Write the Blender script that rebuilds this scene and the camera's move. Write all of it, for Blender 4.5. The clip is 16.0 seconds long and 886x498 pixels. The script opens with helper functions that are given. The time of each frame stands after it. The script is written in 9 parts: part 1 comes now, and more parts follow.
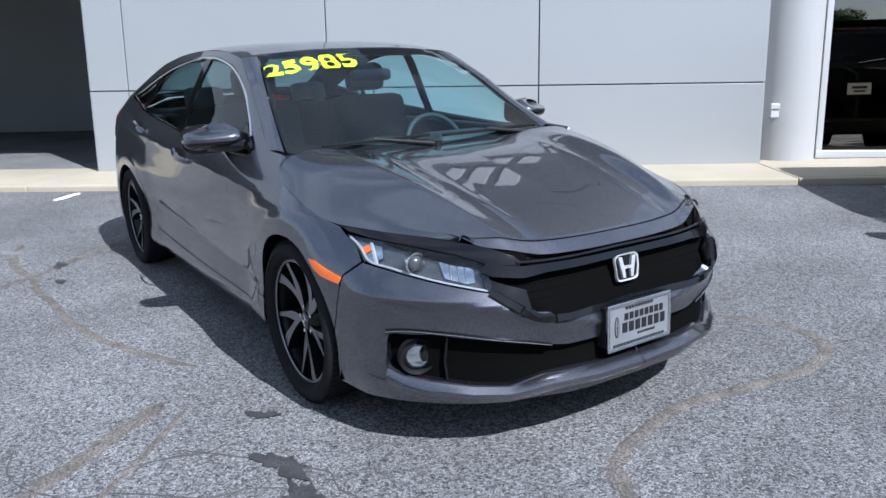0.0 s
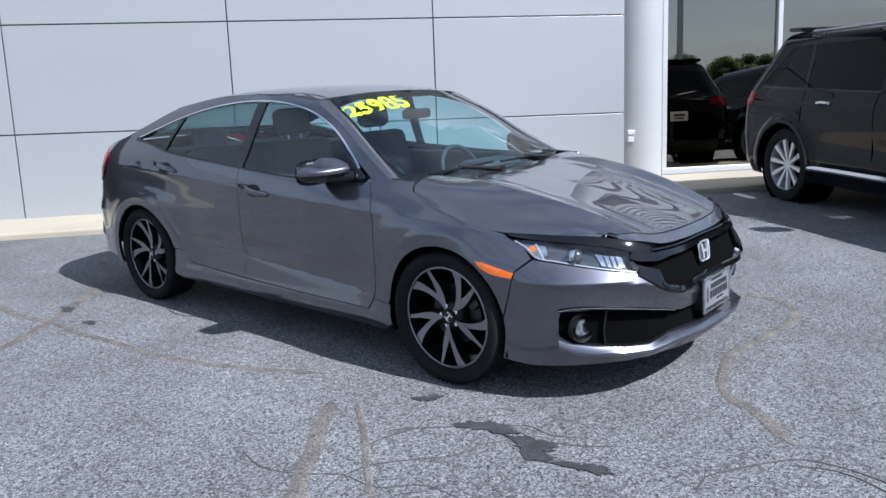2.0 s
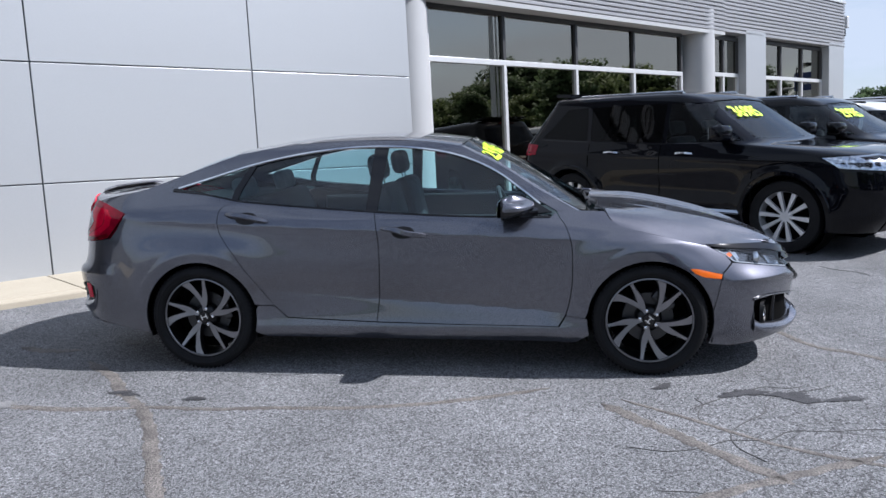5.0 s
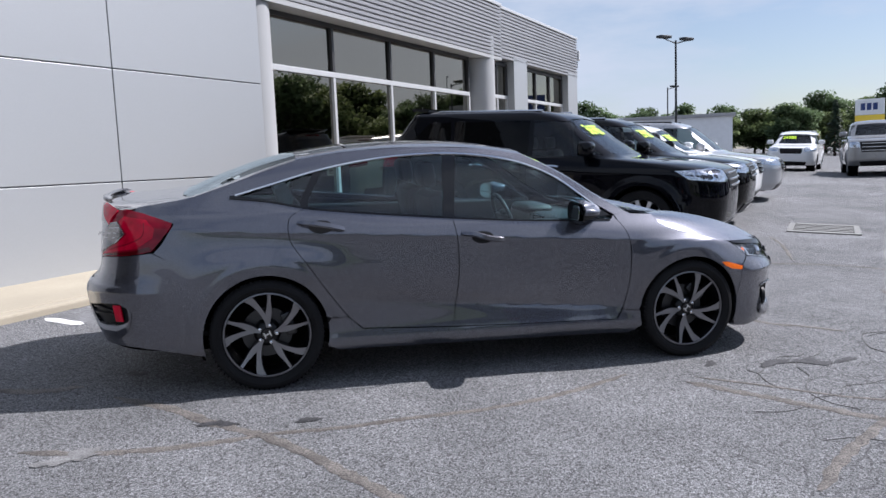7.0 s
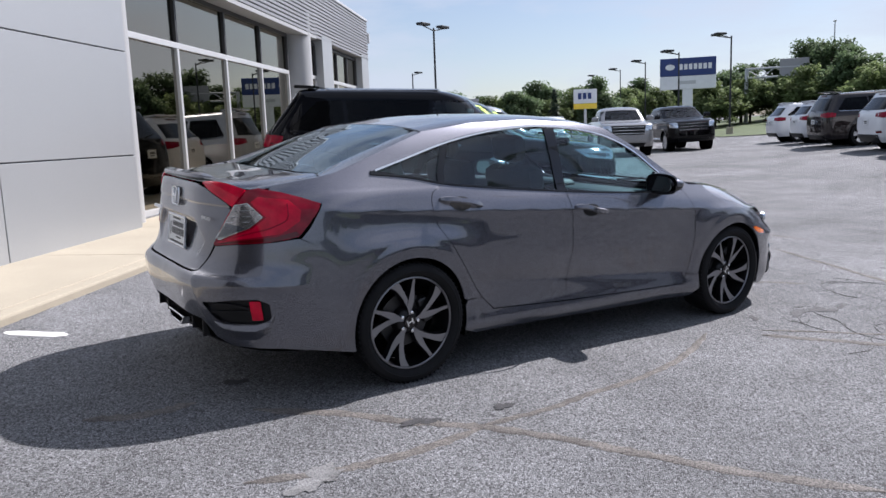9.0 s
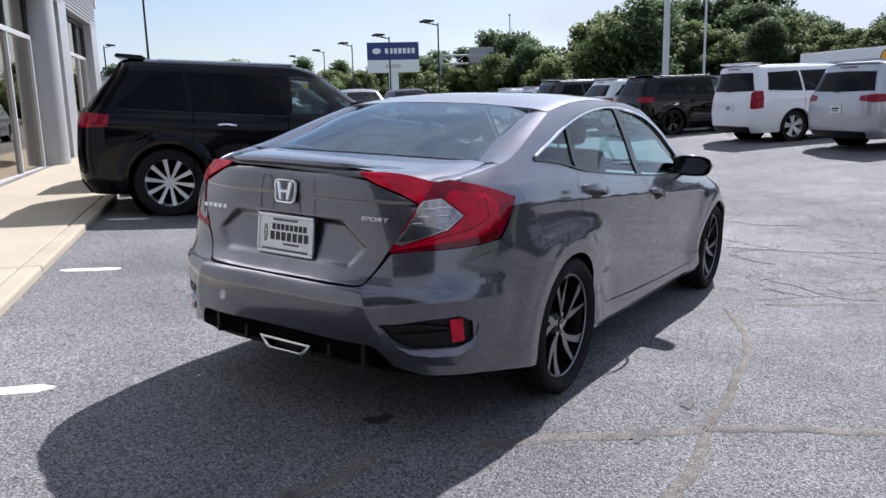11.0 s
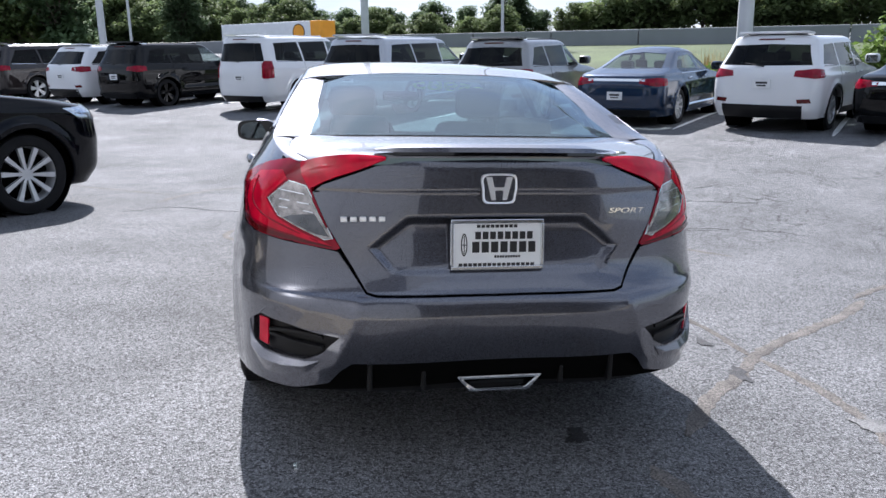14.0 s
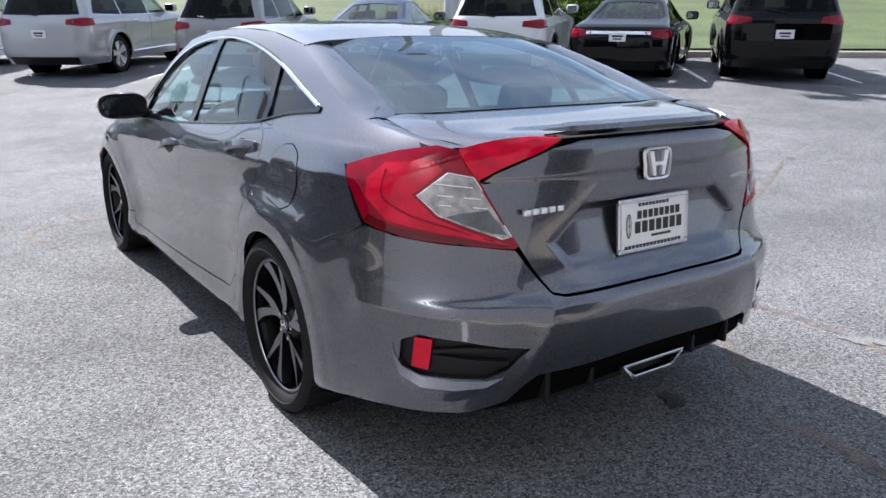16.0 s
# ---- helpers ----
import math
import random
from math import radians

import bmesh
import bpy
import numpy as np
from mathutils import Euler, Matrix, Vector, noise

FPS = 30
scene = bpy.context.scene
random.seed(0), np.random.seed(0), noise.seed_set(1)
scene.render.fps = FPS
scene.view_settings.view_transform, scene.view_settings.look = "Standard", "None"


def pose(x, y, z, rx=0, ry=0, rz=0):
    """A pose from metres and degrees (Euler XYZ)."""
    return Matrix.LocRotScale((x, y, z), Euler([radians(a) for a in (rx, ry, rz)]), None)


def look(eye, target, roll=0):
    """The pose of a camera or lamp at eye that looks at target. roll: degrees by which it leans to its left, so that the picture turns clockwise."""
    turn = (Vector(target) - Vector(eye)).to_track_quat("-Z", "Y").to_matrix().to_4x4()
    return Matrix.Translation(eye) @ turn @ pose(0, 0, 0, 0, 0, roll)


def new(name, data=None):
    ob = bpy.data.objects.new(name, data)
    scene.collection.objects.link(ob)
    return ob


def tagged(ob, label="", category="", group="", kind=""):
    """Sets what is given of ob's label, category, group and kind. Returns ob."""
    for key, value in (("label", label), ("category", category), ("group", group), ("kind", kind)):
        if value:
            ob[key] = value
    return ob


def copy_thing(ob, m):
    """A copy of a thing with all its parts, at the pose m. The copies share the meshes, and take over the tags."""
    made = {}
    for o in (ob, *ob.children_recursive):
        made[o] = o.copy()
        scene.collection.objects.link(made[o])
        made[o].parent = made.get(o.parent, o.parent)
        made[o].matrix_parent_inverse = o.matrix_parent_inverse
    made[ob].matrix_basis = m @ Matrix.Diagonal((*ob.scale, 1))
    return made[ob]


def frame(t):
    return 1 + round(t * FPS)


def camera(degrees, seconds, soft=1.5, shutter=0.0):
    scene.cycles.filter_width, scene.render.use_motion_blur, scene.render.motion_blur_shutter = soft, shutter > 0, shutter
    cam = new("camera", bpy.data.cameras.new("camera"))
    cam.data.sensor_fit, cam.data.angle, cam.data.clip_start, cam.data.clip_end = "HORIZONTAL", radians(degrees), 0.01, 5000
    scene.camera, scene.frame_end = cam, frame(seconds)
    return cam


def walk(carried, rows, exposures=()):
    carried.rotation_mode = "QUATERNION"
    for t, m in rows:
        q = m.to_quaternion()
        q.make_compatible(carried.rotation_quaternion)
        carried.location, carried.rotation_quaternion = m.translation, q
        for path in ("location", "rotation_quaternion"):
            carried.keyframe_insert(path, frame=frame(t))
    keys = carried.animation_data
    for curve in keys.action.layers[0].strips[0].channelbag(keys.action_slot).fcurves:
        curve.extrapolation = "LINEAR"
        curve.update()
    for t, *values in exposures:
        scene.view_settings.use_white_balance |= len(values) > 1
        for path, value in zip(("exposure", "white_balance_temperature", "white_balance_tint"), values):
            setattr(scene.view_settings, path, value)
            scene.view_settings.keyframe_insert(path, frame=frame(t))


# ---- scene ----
cam = camera(60.4, 16.0)
PATH = [
    (0, (4.065, -2.000, 1.128), (2.435, -0.914, 0.722), -0.75),
    (0.5, (4.118, -2.320, 1.127), (2.533, -1.169, 0.724), -1.03),
    (1, (4.061, -2.681, 1.125), (2.551, -1.429, 0.733), -1.40),
    (1.5, (3.871, -3.086, 1.149), (2.463, -1.714, 0.782), -1.88),
    (2, (3.632, -3.525, 1.171), (2.347, -2.029, 0.837), -2.14),
    (2.5, (3.259, -3.918, 1.185), (2.111, -2.308, 0.885), -2.34),
    (3, (2.842, -4.303, 1.207), (1.847, -2.589, 0.939), -2.46),
    (3.5, (2.379, -4.632, 1.207), (1.555, -2.825, 0.966), -2.54),
    (4, (1.888, -4.930, 1.230), (1.243, -3.051, 1.000), -2.87),
    (4.2, (1.687, -5.020, 1.223), (1.112, -3.118, 0.993), -2.99),
    (6.3, (-0.599, -5.397, 1.256), (-0.399, -3.422, 1.013), -2.43),
    (6.5, (-0.811, -5.375, 1.262), (-0.533, -3.408, 1.024), -2.46),
    (7, (-1.361, -5.281, 1.284), (-0.890, -3.351, 1.051), -2.27),
    (7.5, (-1.902, -5.101, 1.281), (-1.250, -3.226, 1.042), -2.19),
    (8, (-2.433, -4.872, 1.286), (-1.617, -3.063, 1.036), -2.22),
    (8.5, (-2.918, -4.560, 1.283), (-1.954, -2.830, 1.010), -2.20),
    (9, (-3.372, -4.218, 1.304), (-2.268, -2.578, 1.004), -2.16),
    (9.5, (-3.752, -3.812, 1.305), (-2.512, -2.278, 0.978), -1.98),
    (10, (-4.068, -3.350, 1.315), (-2.692, -1.941, 0.966), -1.75),
    (10.2, (-4.193, -3.157, 1.333), (-2.763, -1.806, 0.976), -1.66),
    (12.3, (-4.815, -0.911, 1.396), (-2.919, -0.404, 1.008), -1.43),
    (12.5, (-4.836, -0.731, 1.431), (-2.920, -0.317, 1.036), -1.38),
    (13, (-4.829, -0.294, 1.425), (-2.880, -0.121, 1.007), -1.10),
    (13.5, (-4.792, 0.155, 1.441), (-2.844, 0.076, 0.995), -0.95),
    (14, (-4.651, 0.554, 1.435), (-2.736, 0.228, 0.956), -0.86),
    (14.5, (-4.407, 0.934, 1.454), (-2.564, 0.364, 0.925), -0.84),
    (15, (-4.174, 1.272, 1.466), (-2.420, 0.497, 0.899), -0.99),
    (15.5, (-3.945, 1.548, 1.476), (-2.288, 0.601, 0.879), -1.18),
    (16, (-3.806, 1.784, 1.500), (-2.224, 0.723, 0.889), -0.91),
]
walk(cam, [(r[0], look(*r[1:])) for r in PATH], [(0, 0.88, 5600, 11), (5, 0.82, 5800, 14), (7, 0.68, 5980, 16), (10, 0.80, 6080, 17), (13, 1.02, 5880, 15), (16, 1.24, 6080, 14)])

# ---- sky, sun, exposure ----
TILT = Matrix(((0.99960, 0.00055, 0.02829), (0.00055, 0.99923, -0.03917), (-0.02829, 0.03917, 0.99883))).to_4x4()
SUN_WAY = (TILT.to_3x3() @ Vector((0.88, 0.09, 0.96))).normalized()

world = bpy.data.worlds.new("sky")
scene.world = world
world.use_nodes = True
wn, wl = world.node_tree.nodes, world.node_tree.links
wn.clear()
sky = wn.new("ShaderNodeTexSky")
sky.sky_type = 'NISHITA'
sky.sun_disc = False
sky.sun_elevation = math.asin(SUN_WAY.z)
sky.sun_rotation = math.atan2(SUN_WAY.x, SUN_WAY.y)
sky.air_density, sky.dust_density, sky.ozone_density = 1.0, 0.7, 1.0
coord = wn.new("ShaderNodeTexCoord")
stretch = wn.new("ShaderNodeMapping")
stretch.inputs["Scale"].default_value = (1.4, 1.0, 5.0)
veil = wn.new("ShaderNodeTexNoise")
veil.inputs["Scale"].default_value = 1.6
veil.inputs["Detail"].default_value = 7.0
veil.inputs["Roughness"].default_value = 0.6
ramp = wn.new("ShaderNodeMapRange")
ramp.inputs["From Min"].default_value, ramp.inputs["From Max"].default_value = 0.42, 0.60
ramp.inputs["To Min"].default_value, ramp.inputs["To Max"].default_value = 0.22, 0.92
white = wn.new("ShaderNodeMix")
white.data_type = 'RGBA'
white.inputs["B"].default_value = (6.1, 6.7, 7.4, 1)
# haze brightens towards the sun
near = wn.new("ShaderNodeVectorMath")
near.operation = 'DOT_PRODUCT'
near.inputs[1].default_value = SUN_WAY
keep = wn.new("ShaderNodeMath")
keep.operation = 'MAXIMUM'
keep.inputs[1].default_value = 0.0
focus = wn.new("ShaderNodeMath")
focus.operation = 'POWER'
focus.inputs[1].default_value = 10.0
glow = wn.new("ShaderNodeMapRange")
glow.clamp = False
glow.inputs["To Min"].default_value, glow.inputs["To Max"].default_value = 0.97, 1.12
haze = wn.new("ShaderNodeMix")
haze.data_type, haze.blend_type = 'RGBA', 'MULTIPLY'
haze.inputs["Factor"].default_value = 1.0
back = wn.new("ShaderNodeBackground")
back.inputs["Strength"].default_value = 0.067
out = wn.new("ShaderNodeOutputWorld")
wl.new(coord.outputs["Generated"], stretch.inputs["Vector"])
wl.new(stretch.outputs["Vector"], veil.inputs["Vector"])
wl.new(veil.outputs["Fac"], ramp.inputs["Value"])
wl.new(ramp.outputs["Result"], white.inputs["Factor"])
wl.new(sky.outputs["Color"], white.inputs["A"])
wl.new(coord.outputs["Generated"], near.inputs[0])
wl.new(near.outputs["Value"], keep.inputs[0])
wl.new(keep.outputs["Value"], focus.inputs[0])
wl.new(focus.outputs["Value"], glow.inputs["Value"])
wl.new(white.outputs["Result"], haze.inputs["A"])
wl.new(glow.outputs["Result"], haze.inputs["B"])
wl.new(haze.outputs["Result"], back.inputs["Color"])
wl.new(back.outputs["Background"], out.inputs["Surface"])

sun_data = bpy.data.lights.new("sun", 'SUN')
sun_data.energy, sun_data.angle, sun_data.color = 4.7, radians(0.6), (1.0, 0.95, 0.88)
sun = new("sun", sun_data)
sun.matrix_world = look(SUN_WAY * 50, (0, 0, 0))

# ---- materials ----
def material(name, color, rough=0.5, metal=0.0, vary=0.0, scale=3.0, grain=0.0, grain_scale=200.0, bump=0.0, coat=0.0, spec=0.5, tint=None, emit=0.0, lot=0.0):
    """Principled surface. vary: broad patches; grain: fine speckle; bump: relief of the grain; lot: change from object to object."""
    m = bpy.data.materials.new(name)
    m.use_nodes = True
    nt = m.node_tree
    p = nt.nodes["Principled BSDF"]
    p.inputs["Base Color"].default_value = (*color, 1)
    p.inputs["Roughness"].default_value, p.inputs["Metallic"].default_value = rough, metal
    p.inputs["Coat Weight"].default_value, p.inputs["Coat Roughness"].default_value = coat, 0.03
    p.inputs["Specular IOR Level"].default_value = spec
    if emit:
        p.inputs["Emission Color"].default_value = (*color, 1)
        p.inputs["Emission Strength"].default_value = emit
    if not (vary or grain or bump or lot):
        return m
    co = nt.nodes.new("ShaderNodeTexCoord")
    last = None

    def layer(amount, size, detail, other):
        nonlocal last
        n = nt.nodes.new("ShaderNodeTexNoise")
        n.inputs["Scale"].default_value, n.inputs["Detail"].default_value = size, detail
        nt.links.new(co.outputs["Object"], n.inputs["Vector"])
        r = nt.nodes.new("ShaderNodeMapRange")
        r.inputs["From Min"].default_value, r.inputs["From Max"].default_value = 0.3, 0.7
        nt.links.new(n.outputs["Fac"], r.inputs["Value"])
        x = nt.nodes.new("ShaderNodeMix")
        x.data_type = 'RGBA'
        lo = tuple(c * (1 - amount) for c in color) if last is None else None
        if last is None:
            x.inputs["A"].default_value = (*lo, 1)
            hi = other or tuple(min(1, c * (1 + amount)) for c in color)
            x.inputs["B"].default_value = (*hi, 1)
            nt.links.new(r.outputs["Result"], x.inputs["Factor"])
        else:
            x.blend_type = 'MULTIPLY'
            x.inputs["Factor"].default_value = 1
            g = nt.nodes.new("ShaderNodeMapRange")
            g.inputs["To Min"].default_value, g.inputs["To Max"].default_value = 1 - amount, 1 + amount
            nt.links.new(r.outputs["Result"], g.inputs["Value"])
            nt.links.new(last, x.inputs["A"])
            nt.links.new(g.outputs["Result"], x.inputs["B"])
        last = x.outputs["Result"]
        return n

    layer(vary, scale, 5, tint)
    if lot:
        info = nt.nodes.new("ShaderNodeObjectInfo")
        g = nt.nodes.new("ShaderNodeMapRange")
        g.inputs["To Min"].default_value, g.inputs["To Max"].default_value = 1 - lot, 1 + lot
        nt.links.new(info.outputs["Random"], g.inputs["Value"])
        x = nt.nodes.new("ShaderNodeMix")
        x.data_type, x.blend_type = 'RGBA', 'MULTIPLY'
        x.inputs["Factor"].default_value = 1
        nt.links.new(last, x.inputs["A"])
        nt.links.new(g.outputs["Result"], x.inputs["B"])
        last = x.outputs["Result"]
    if grain or bump:
        fine = layer(grain, grain_scale, 3, None)
        if bump:
            b = nt.nodes.new("ShaderNodeBump")
            b.inputs["Strength"].default_value, b.inputs["Distance"].default_value = bump, 0.01
            nt.links.new(fine.outputs["Fac"], b.inputs["Height"])
            nt.links.new(b.outputs["Normal"], p.inputs["Normal"])
    nt.links.new(last, p.inputs["Base Color"])
    return m


def glass_material(name, tint, ior=1.5, rough=0.0):
    """A thin pane: what is behind it, tinted, under its own mirror gloss."""
    m = bpy.data.materials.new(name)
    m.use_nodes = True
    nt = m.node_tree
    nt.nodes.clear()
    f0 = ((ior - 1) / (ior + 1)) ** 2
    lw = nt.nodes.new("ShaderNodeLayerWeight")
    lw.inputs["Blend"].default_value = 0.5
    fifth = nt.nodes.new("ShaderNodeMath")
    fifth.operation = 'POWER'
    fifth.inputs[1].default_value = 5.0
    fr = nt.nodes.new("ShaderNodeMapRange")
    fr.inputs["To Min"].default_value = f0
    nt.links.new(lw.outputs["Facing"], fifth.inputs[0])
    nt.links.new(fifth.outputs["Value"], fr.inputs["Value"])
    tr = nt.nodes.new("ShaderNodeBsdfTransparent")
    tr.inputs["Color"].default_value = (*tint, 1)
    gl = nt.nodes.new("ShaderNodeBsdfGlossy")
    gl.inputs["Roughness"].default_value = rough
    mx = nt.nodes.new("ShaderNodeMixShader")
    o = nt.nodes.new("ShaderNodeOutputMaterial")
    nt.links.new(fr.outputs["Result"], mx.inputs["Fac"])
    nt.links.new(tr.outputs["BSDF"], mx.inputs[1])
    nt.links.new(gl.outputs["BSDF"], mx.inputs[2])
    nt.links.new(mx.outputs["Shader"], o.inputs["Surface"])
    return m


def paint_material(name, color, metal=0.6, rough=0.32, spec=0.0, gloss=1.55, flake=None):
    """Car paint: metallic flake under clear coat. flake: colour of a second, coarser layer of flakes that scatters more widely."""
    m = material(name, color, rough, metal, vary=0.03, scale=1.5, coat=1.0, spec=spec)
    nt = m.node_tree
    p = nt.nodes["Principled BSDF"]
    p.inputs["Coat IOR"].default_value, p.inputs["Coat Roughness"].default_value = gloss, 0.012
    co = nt.nodes.new("ShaderNodeTexCoord")
    v = nt.nodes.new("ShaderNodeTexVoronoi")
    v.inputs["Scale"].default_value = 900
    r = nt.nodes.new("ShaderNodeMapRange")
    r.inputs["To Min"].default_value, r.inputs["To Max"].default_value = rough - 0.06, rough + 0.1
    nt.links.new(co.outputs["Object"], v.inputs["Vector"])
    nt.links.new(v.outputs["Color"], r.inputs["Value"])
    nt.links.new(r.outputs["Result"], p.inputs["Roughness"])
    if flake:
        q = nt.nodes.new("ShaderNodeBsdfPrincipled")
        q.inputs["Base Color"].default_value = (*flake, 1)
        q.inputs["Roughness"].default_value, q.inputs["Metallic"].default_value = 0.50, 1.0
        q.inputs["Coat Weight"].default_value, q.inputs["Coat IOR"].default_value, q.inputs["Coat Roughness"].default_value = 1.0, gloss, 0.012
        mx = nt.nodes.new("ShaderNodeMixShader")
        mx.inputs["Fac"].default_value = 0.35
        nt.links.new(p.outputs["BSDF"], mx.inputs[1])
        nt.links.new(q.outputs["BSDF"], mx.inputs[2])
        nt.links.new(mx.outputs["Shader"], nt.nodes["Material Output"].inputs["Surface"])
    return m


def asphalt_material():
    m = material("worn_asphalt", (0.13, 0.132, 0.138), 0.82, spec=0.35)
    nt = m.node_tree
    p = nt.nodes["Principled BSDF"]
    co = nt.nodes.new("ShaderNodeTexCoord")

    def tex(kind, size, detail=4):
        n = nt.nodes.new("ShaderNodeTexVoronoi" if kind == "v" else "ShaderNodeTexNoise")
        n.inputs["Scale"].default_value = size
        if kind == "n":
            n.inputs["Detail"].default_value = detail
        nt.links.new(co.outputs["Object"], n.inputs["Vector"])
        return n

    def ranged(sock, a, b, c, d):
        r = nt.nodes.new("ShaderNodeMapRange")
        for k, val in zip(("From Min", "From Max", "To Min", "To Max"), (a, b, c, d)):
            r.inputs[k].default_value = val
        nt.links.new(sock, r.inputs["Value"])
        return r.outputs["Result"]

    def times(a, b):
        x = nt.nodes.new("ShaderNodeMath")
        x.operation = 'MULTIPLY'
        nt.links.new(a, x.inputs[0])
        nt.links.new(b, x.inputs[1])
        return x.outputs["Value"]

    stones = tex("v", 120)
    specks = tex("n", 210, 3)
    patches = tex("n", 0.35, 6)
    stains = tex("n", 1.6, 7)
    stone_tone = ranged(stones.outputs["Color"], 0, 1, 0.10, 2.20)
    speck_tone = ranged(specks.outputs["Fac"], 0.35, 0.68, 0.32, 1.8)
    patch_tone = ranged(patches.outputs["Fac"], 0.3, 0.7, 0.72, 1.20)
    stain_tone = ranged(stains.outputs["Fac"], 0.3, 0.7, 0.82, 1.16)
    tone = times(times(stone_tone, speck_tone), times(patch_tone, stain_tone))
    x = nt.nodes.new("ShaderNodeMix")
    x.data_type, x.blend_type = 'RGBA', 'MULTIPLY'
    x.inputs["Factor"].default_value = 1
    x.inputs["A"].default_value = (0.135, 0.137, 0.142, 1)
    # net of fine cracks in the worn part of the lot
    warp = tex("n", 1.3, 3)
    moved = nt.nodes.new("ShaderNodeVectorMath")
    moved.operation = 'MULTIPLY_ADD'
    moved.inputs[1].default_value = (0.5, 0.5, 0)
    nt.links.new(warp.outputs["Color"], moved.inputs[0])
    nt.links.new(co.outputs["Object"], moved.inputs[2])
    net = nt.nodes.new("ShaderNodeTexVoronoi")
    net.feature = 'DISTANCE_TO_EDGE'
    net.inputs["Scale"].default_value = 4.2
    nt.links.new(moved.outputs["Vector"], net.inputs["Vector"])
    gap = ranged(net.outputs["Distance"], 0.008, 0.035, 1.0, 0.0)
    away = nt.nodes.new("ShaderNodeVectorMath")
    away.operation = 'DISTANCE'
    away.inputs[1].default_value = (4.8, -4.6, -0.1)
    nt.links.new(co.outputs["Object"], away.inputs[0])
    zone = ranged(away.outputs["Value"], 2.6, 6.0, 1.0, 0.0)
    broken = times(zone, ranged(tex("n", 0.9, 4).outputs["Fac"], 0.36, 0.50, 0.0, 1.0))
    crack = ranged(times(gap, broken), 0.0, 1.0, 1.0, 0.30)
    tone = times(tone, crack)
    nt.links.new(tone, x.inputs["B"])
    nt.links.new(x.outputs["Result"], p.inputs["Base Color"])
    b = nt.nodes.new("ShaderNodeBump")
    b.inputs["Strength"].default_value, b.inputs["Distance"].default_value = 0.55, 0.006
    nt.links.new(times(stone_tone, speck_tone), b.inputs["Height"])
    nt.links.new(b.outputs["Normal"], p.inputs["Normal"])
    return m


asphalt = asphalt_material()
crack_fill = material("crack_fill", (0.118, 0.107, 0.098), 0.85, vary=0.35, scale=9, grain=0.8, grain_scale=130, bump=0.7)
crack_dark = material("crack_shadow", (0.075, 0.074, 0.073), 0.95, vary=0.2)
oil_stain = material("oil_stain", (0.032, 0.032, 0.035), 0.7, vary=0.4, scale=14, grain=0.5, grain_scale=130, bump=0.5)
pale_stain = material("pale_stain", (0.17, 0.17, 0.17), 0.8, vary=0.35, scale=8, grain=0.5, grain_scale=130, bump=0.5)
line_paint = material("line_paint", (0.72, 0.72, 0.7), 0.7, vary=0.12, scale=7, grain=0.25, grain_scale=90, bump=0.3)
concrete = material("pavement_concrete", (0.36, 0.32, 0.245), 0.85, vary=0.08, scale=1.2, grain=0.12, grain_scale=160, bump=0.25)
panel_white = material("white_wall_panel", (0.39, 0.403, 0.415), 0.38, 0.35, vary=0.02, scale=0.4, grain=0.015, grain_scale=60, bump=0.01, spec=0.6, lot=0.015)
panel_dark = material("dark_wall_panel", (0.055, 0.057, 0.062), 0.4, 0.2, vary=0.05, scale=0.5, lot=0.05)
joint_grey = material("panel_joint", (0.12, 0.13, 0.14), 0.7, vary=0.1)
column_grey = material("column_grey", (0.36, 0.365, 0.37), 0.5, vary=0.03, scale=2, grain=0.02)
alu = material("window_aluminium", (0.56, 0.565, 0.57), 0.35, 0.3, vary=0.03)
alu_grey = material("fascia_metal", (0.31, 0.31, 0.32), 0.4, 0.3, vary=0.05, scale=0.7, lot=0.04)
dark_frame = material("dark_frame", (0.03, 0.03, 0.032), 0.5, vary=0.1)
# dimness of the rooms put into one dark colour for floor, ceilings, inner wall
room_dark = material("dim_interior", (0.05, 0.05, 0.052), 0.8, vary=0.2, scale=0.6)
grey_wall = material("grey_render", (0.22, 0.23, 0.24), 0.8, vary=0.06, scale=0.8, grain=0.05)
window_glass = glass_material("window_glass", (0.16, 0.17, 0.16), 3.1)
window_glass.node_tree.nodes["Glossy BSDF"].inputs["Color"].default_value = (1.0, 0.93, 0.80, 1)
steel_dark = material("dark_pole_steel", (0.03, 0.032, 0.034), 0.5, 0.4, vary=0.1)
steel_pale = material("pale_pole_steel", (0.5, 0.51, 0.52), 0.5, 0.2, vary=0.06, scale=1)
grate_iron = material("grate_iron", (0.2, 0.2, 0.19), 0.7, 0.3, vary=0.2, scale=20)
grass = material("grass", (0.062, 0.088, 0.026), 0.9, vary=0.3, scale=0.5, grain=0.4, grain_scale=14, bump=0.6)


def leaf_material(name, color, thin, **k):
    """Leaves that let part of the light through."""
    m = material(name, color, 0.7, spec=0.12, **k)
    nt = m.node_tree
    p, o = nt.nodes["Principled BSDF"], nt.nodes["Material Output"]
    tr = nt.nodes.new("ShaderNodeBsdfTranslucent")
    mx = nt.nodes.new("ShaderNodeMixShader")
    mx.inputs["Fac"].default_value = thin
    nt.links.new(p.inputs["Base Color"].links[0].from_socket, tr.inputs["Color"])
    nt.links.new(p.outputs["BSDF"], mx.inputs[1])
    nt.links.new(tr.outputs["BSDF"], mx.inputs[2])
    nt.links.new(mx.outputs["Shader"], o.inputs["Surface"])
    return m


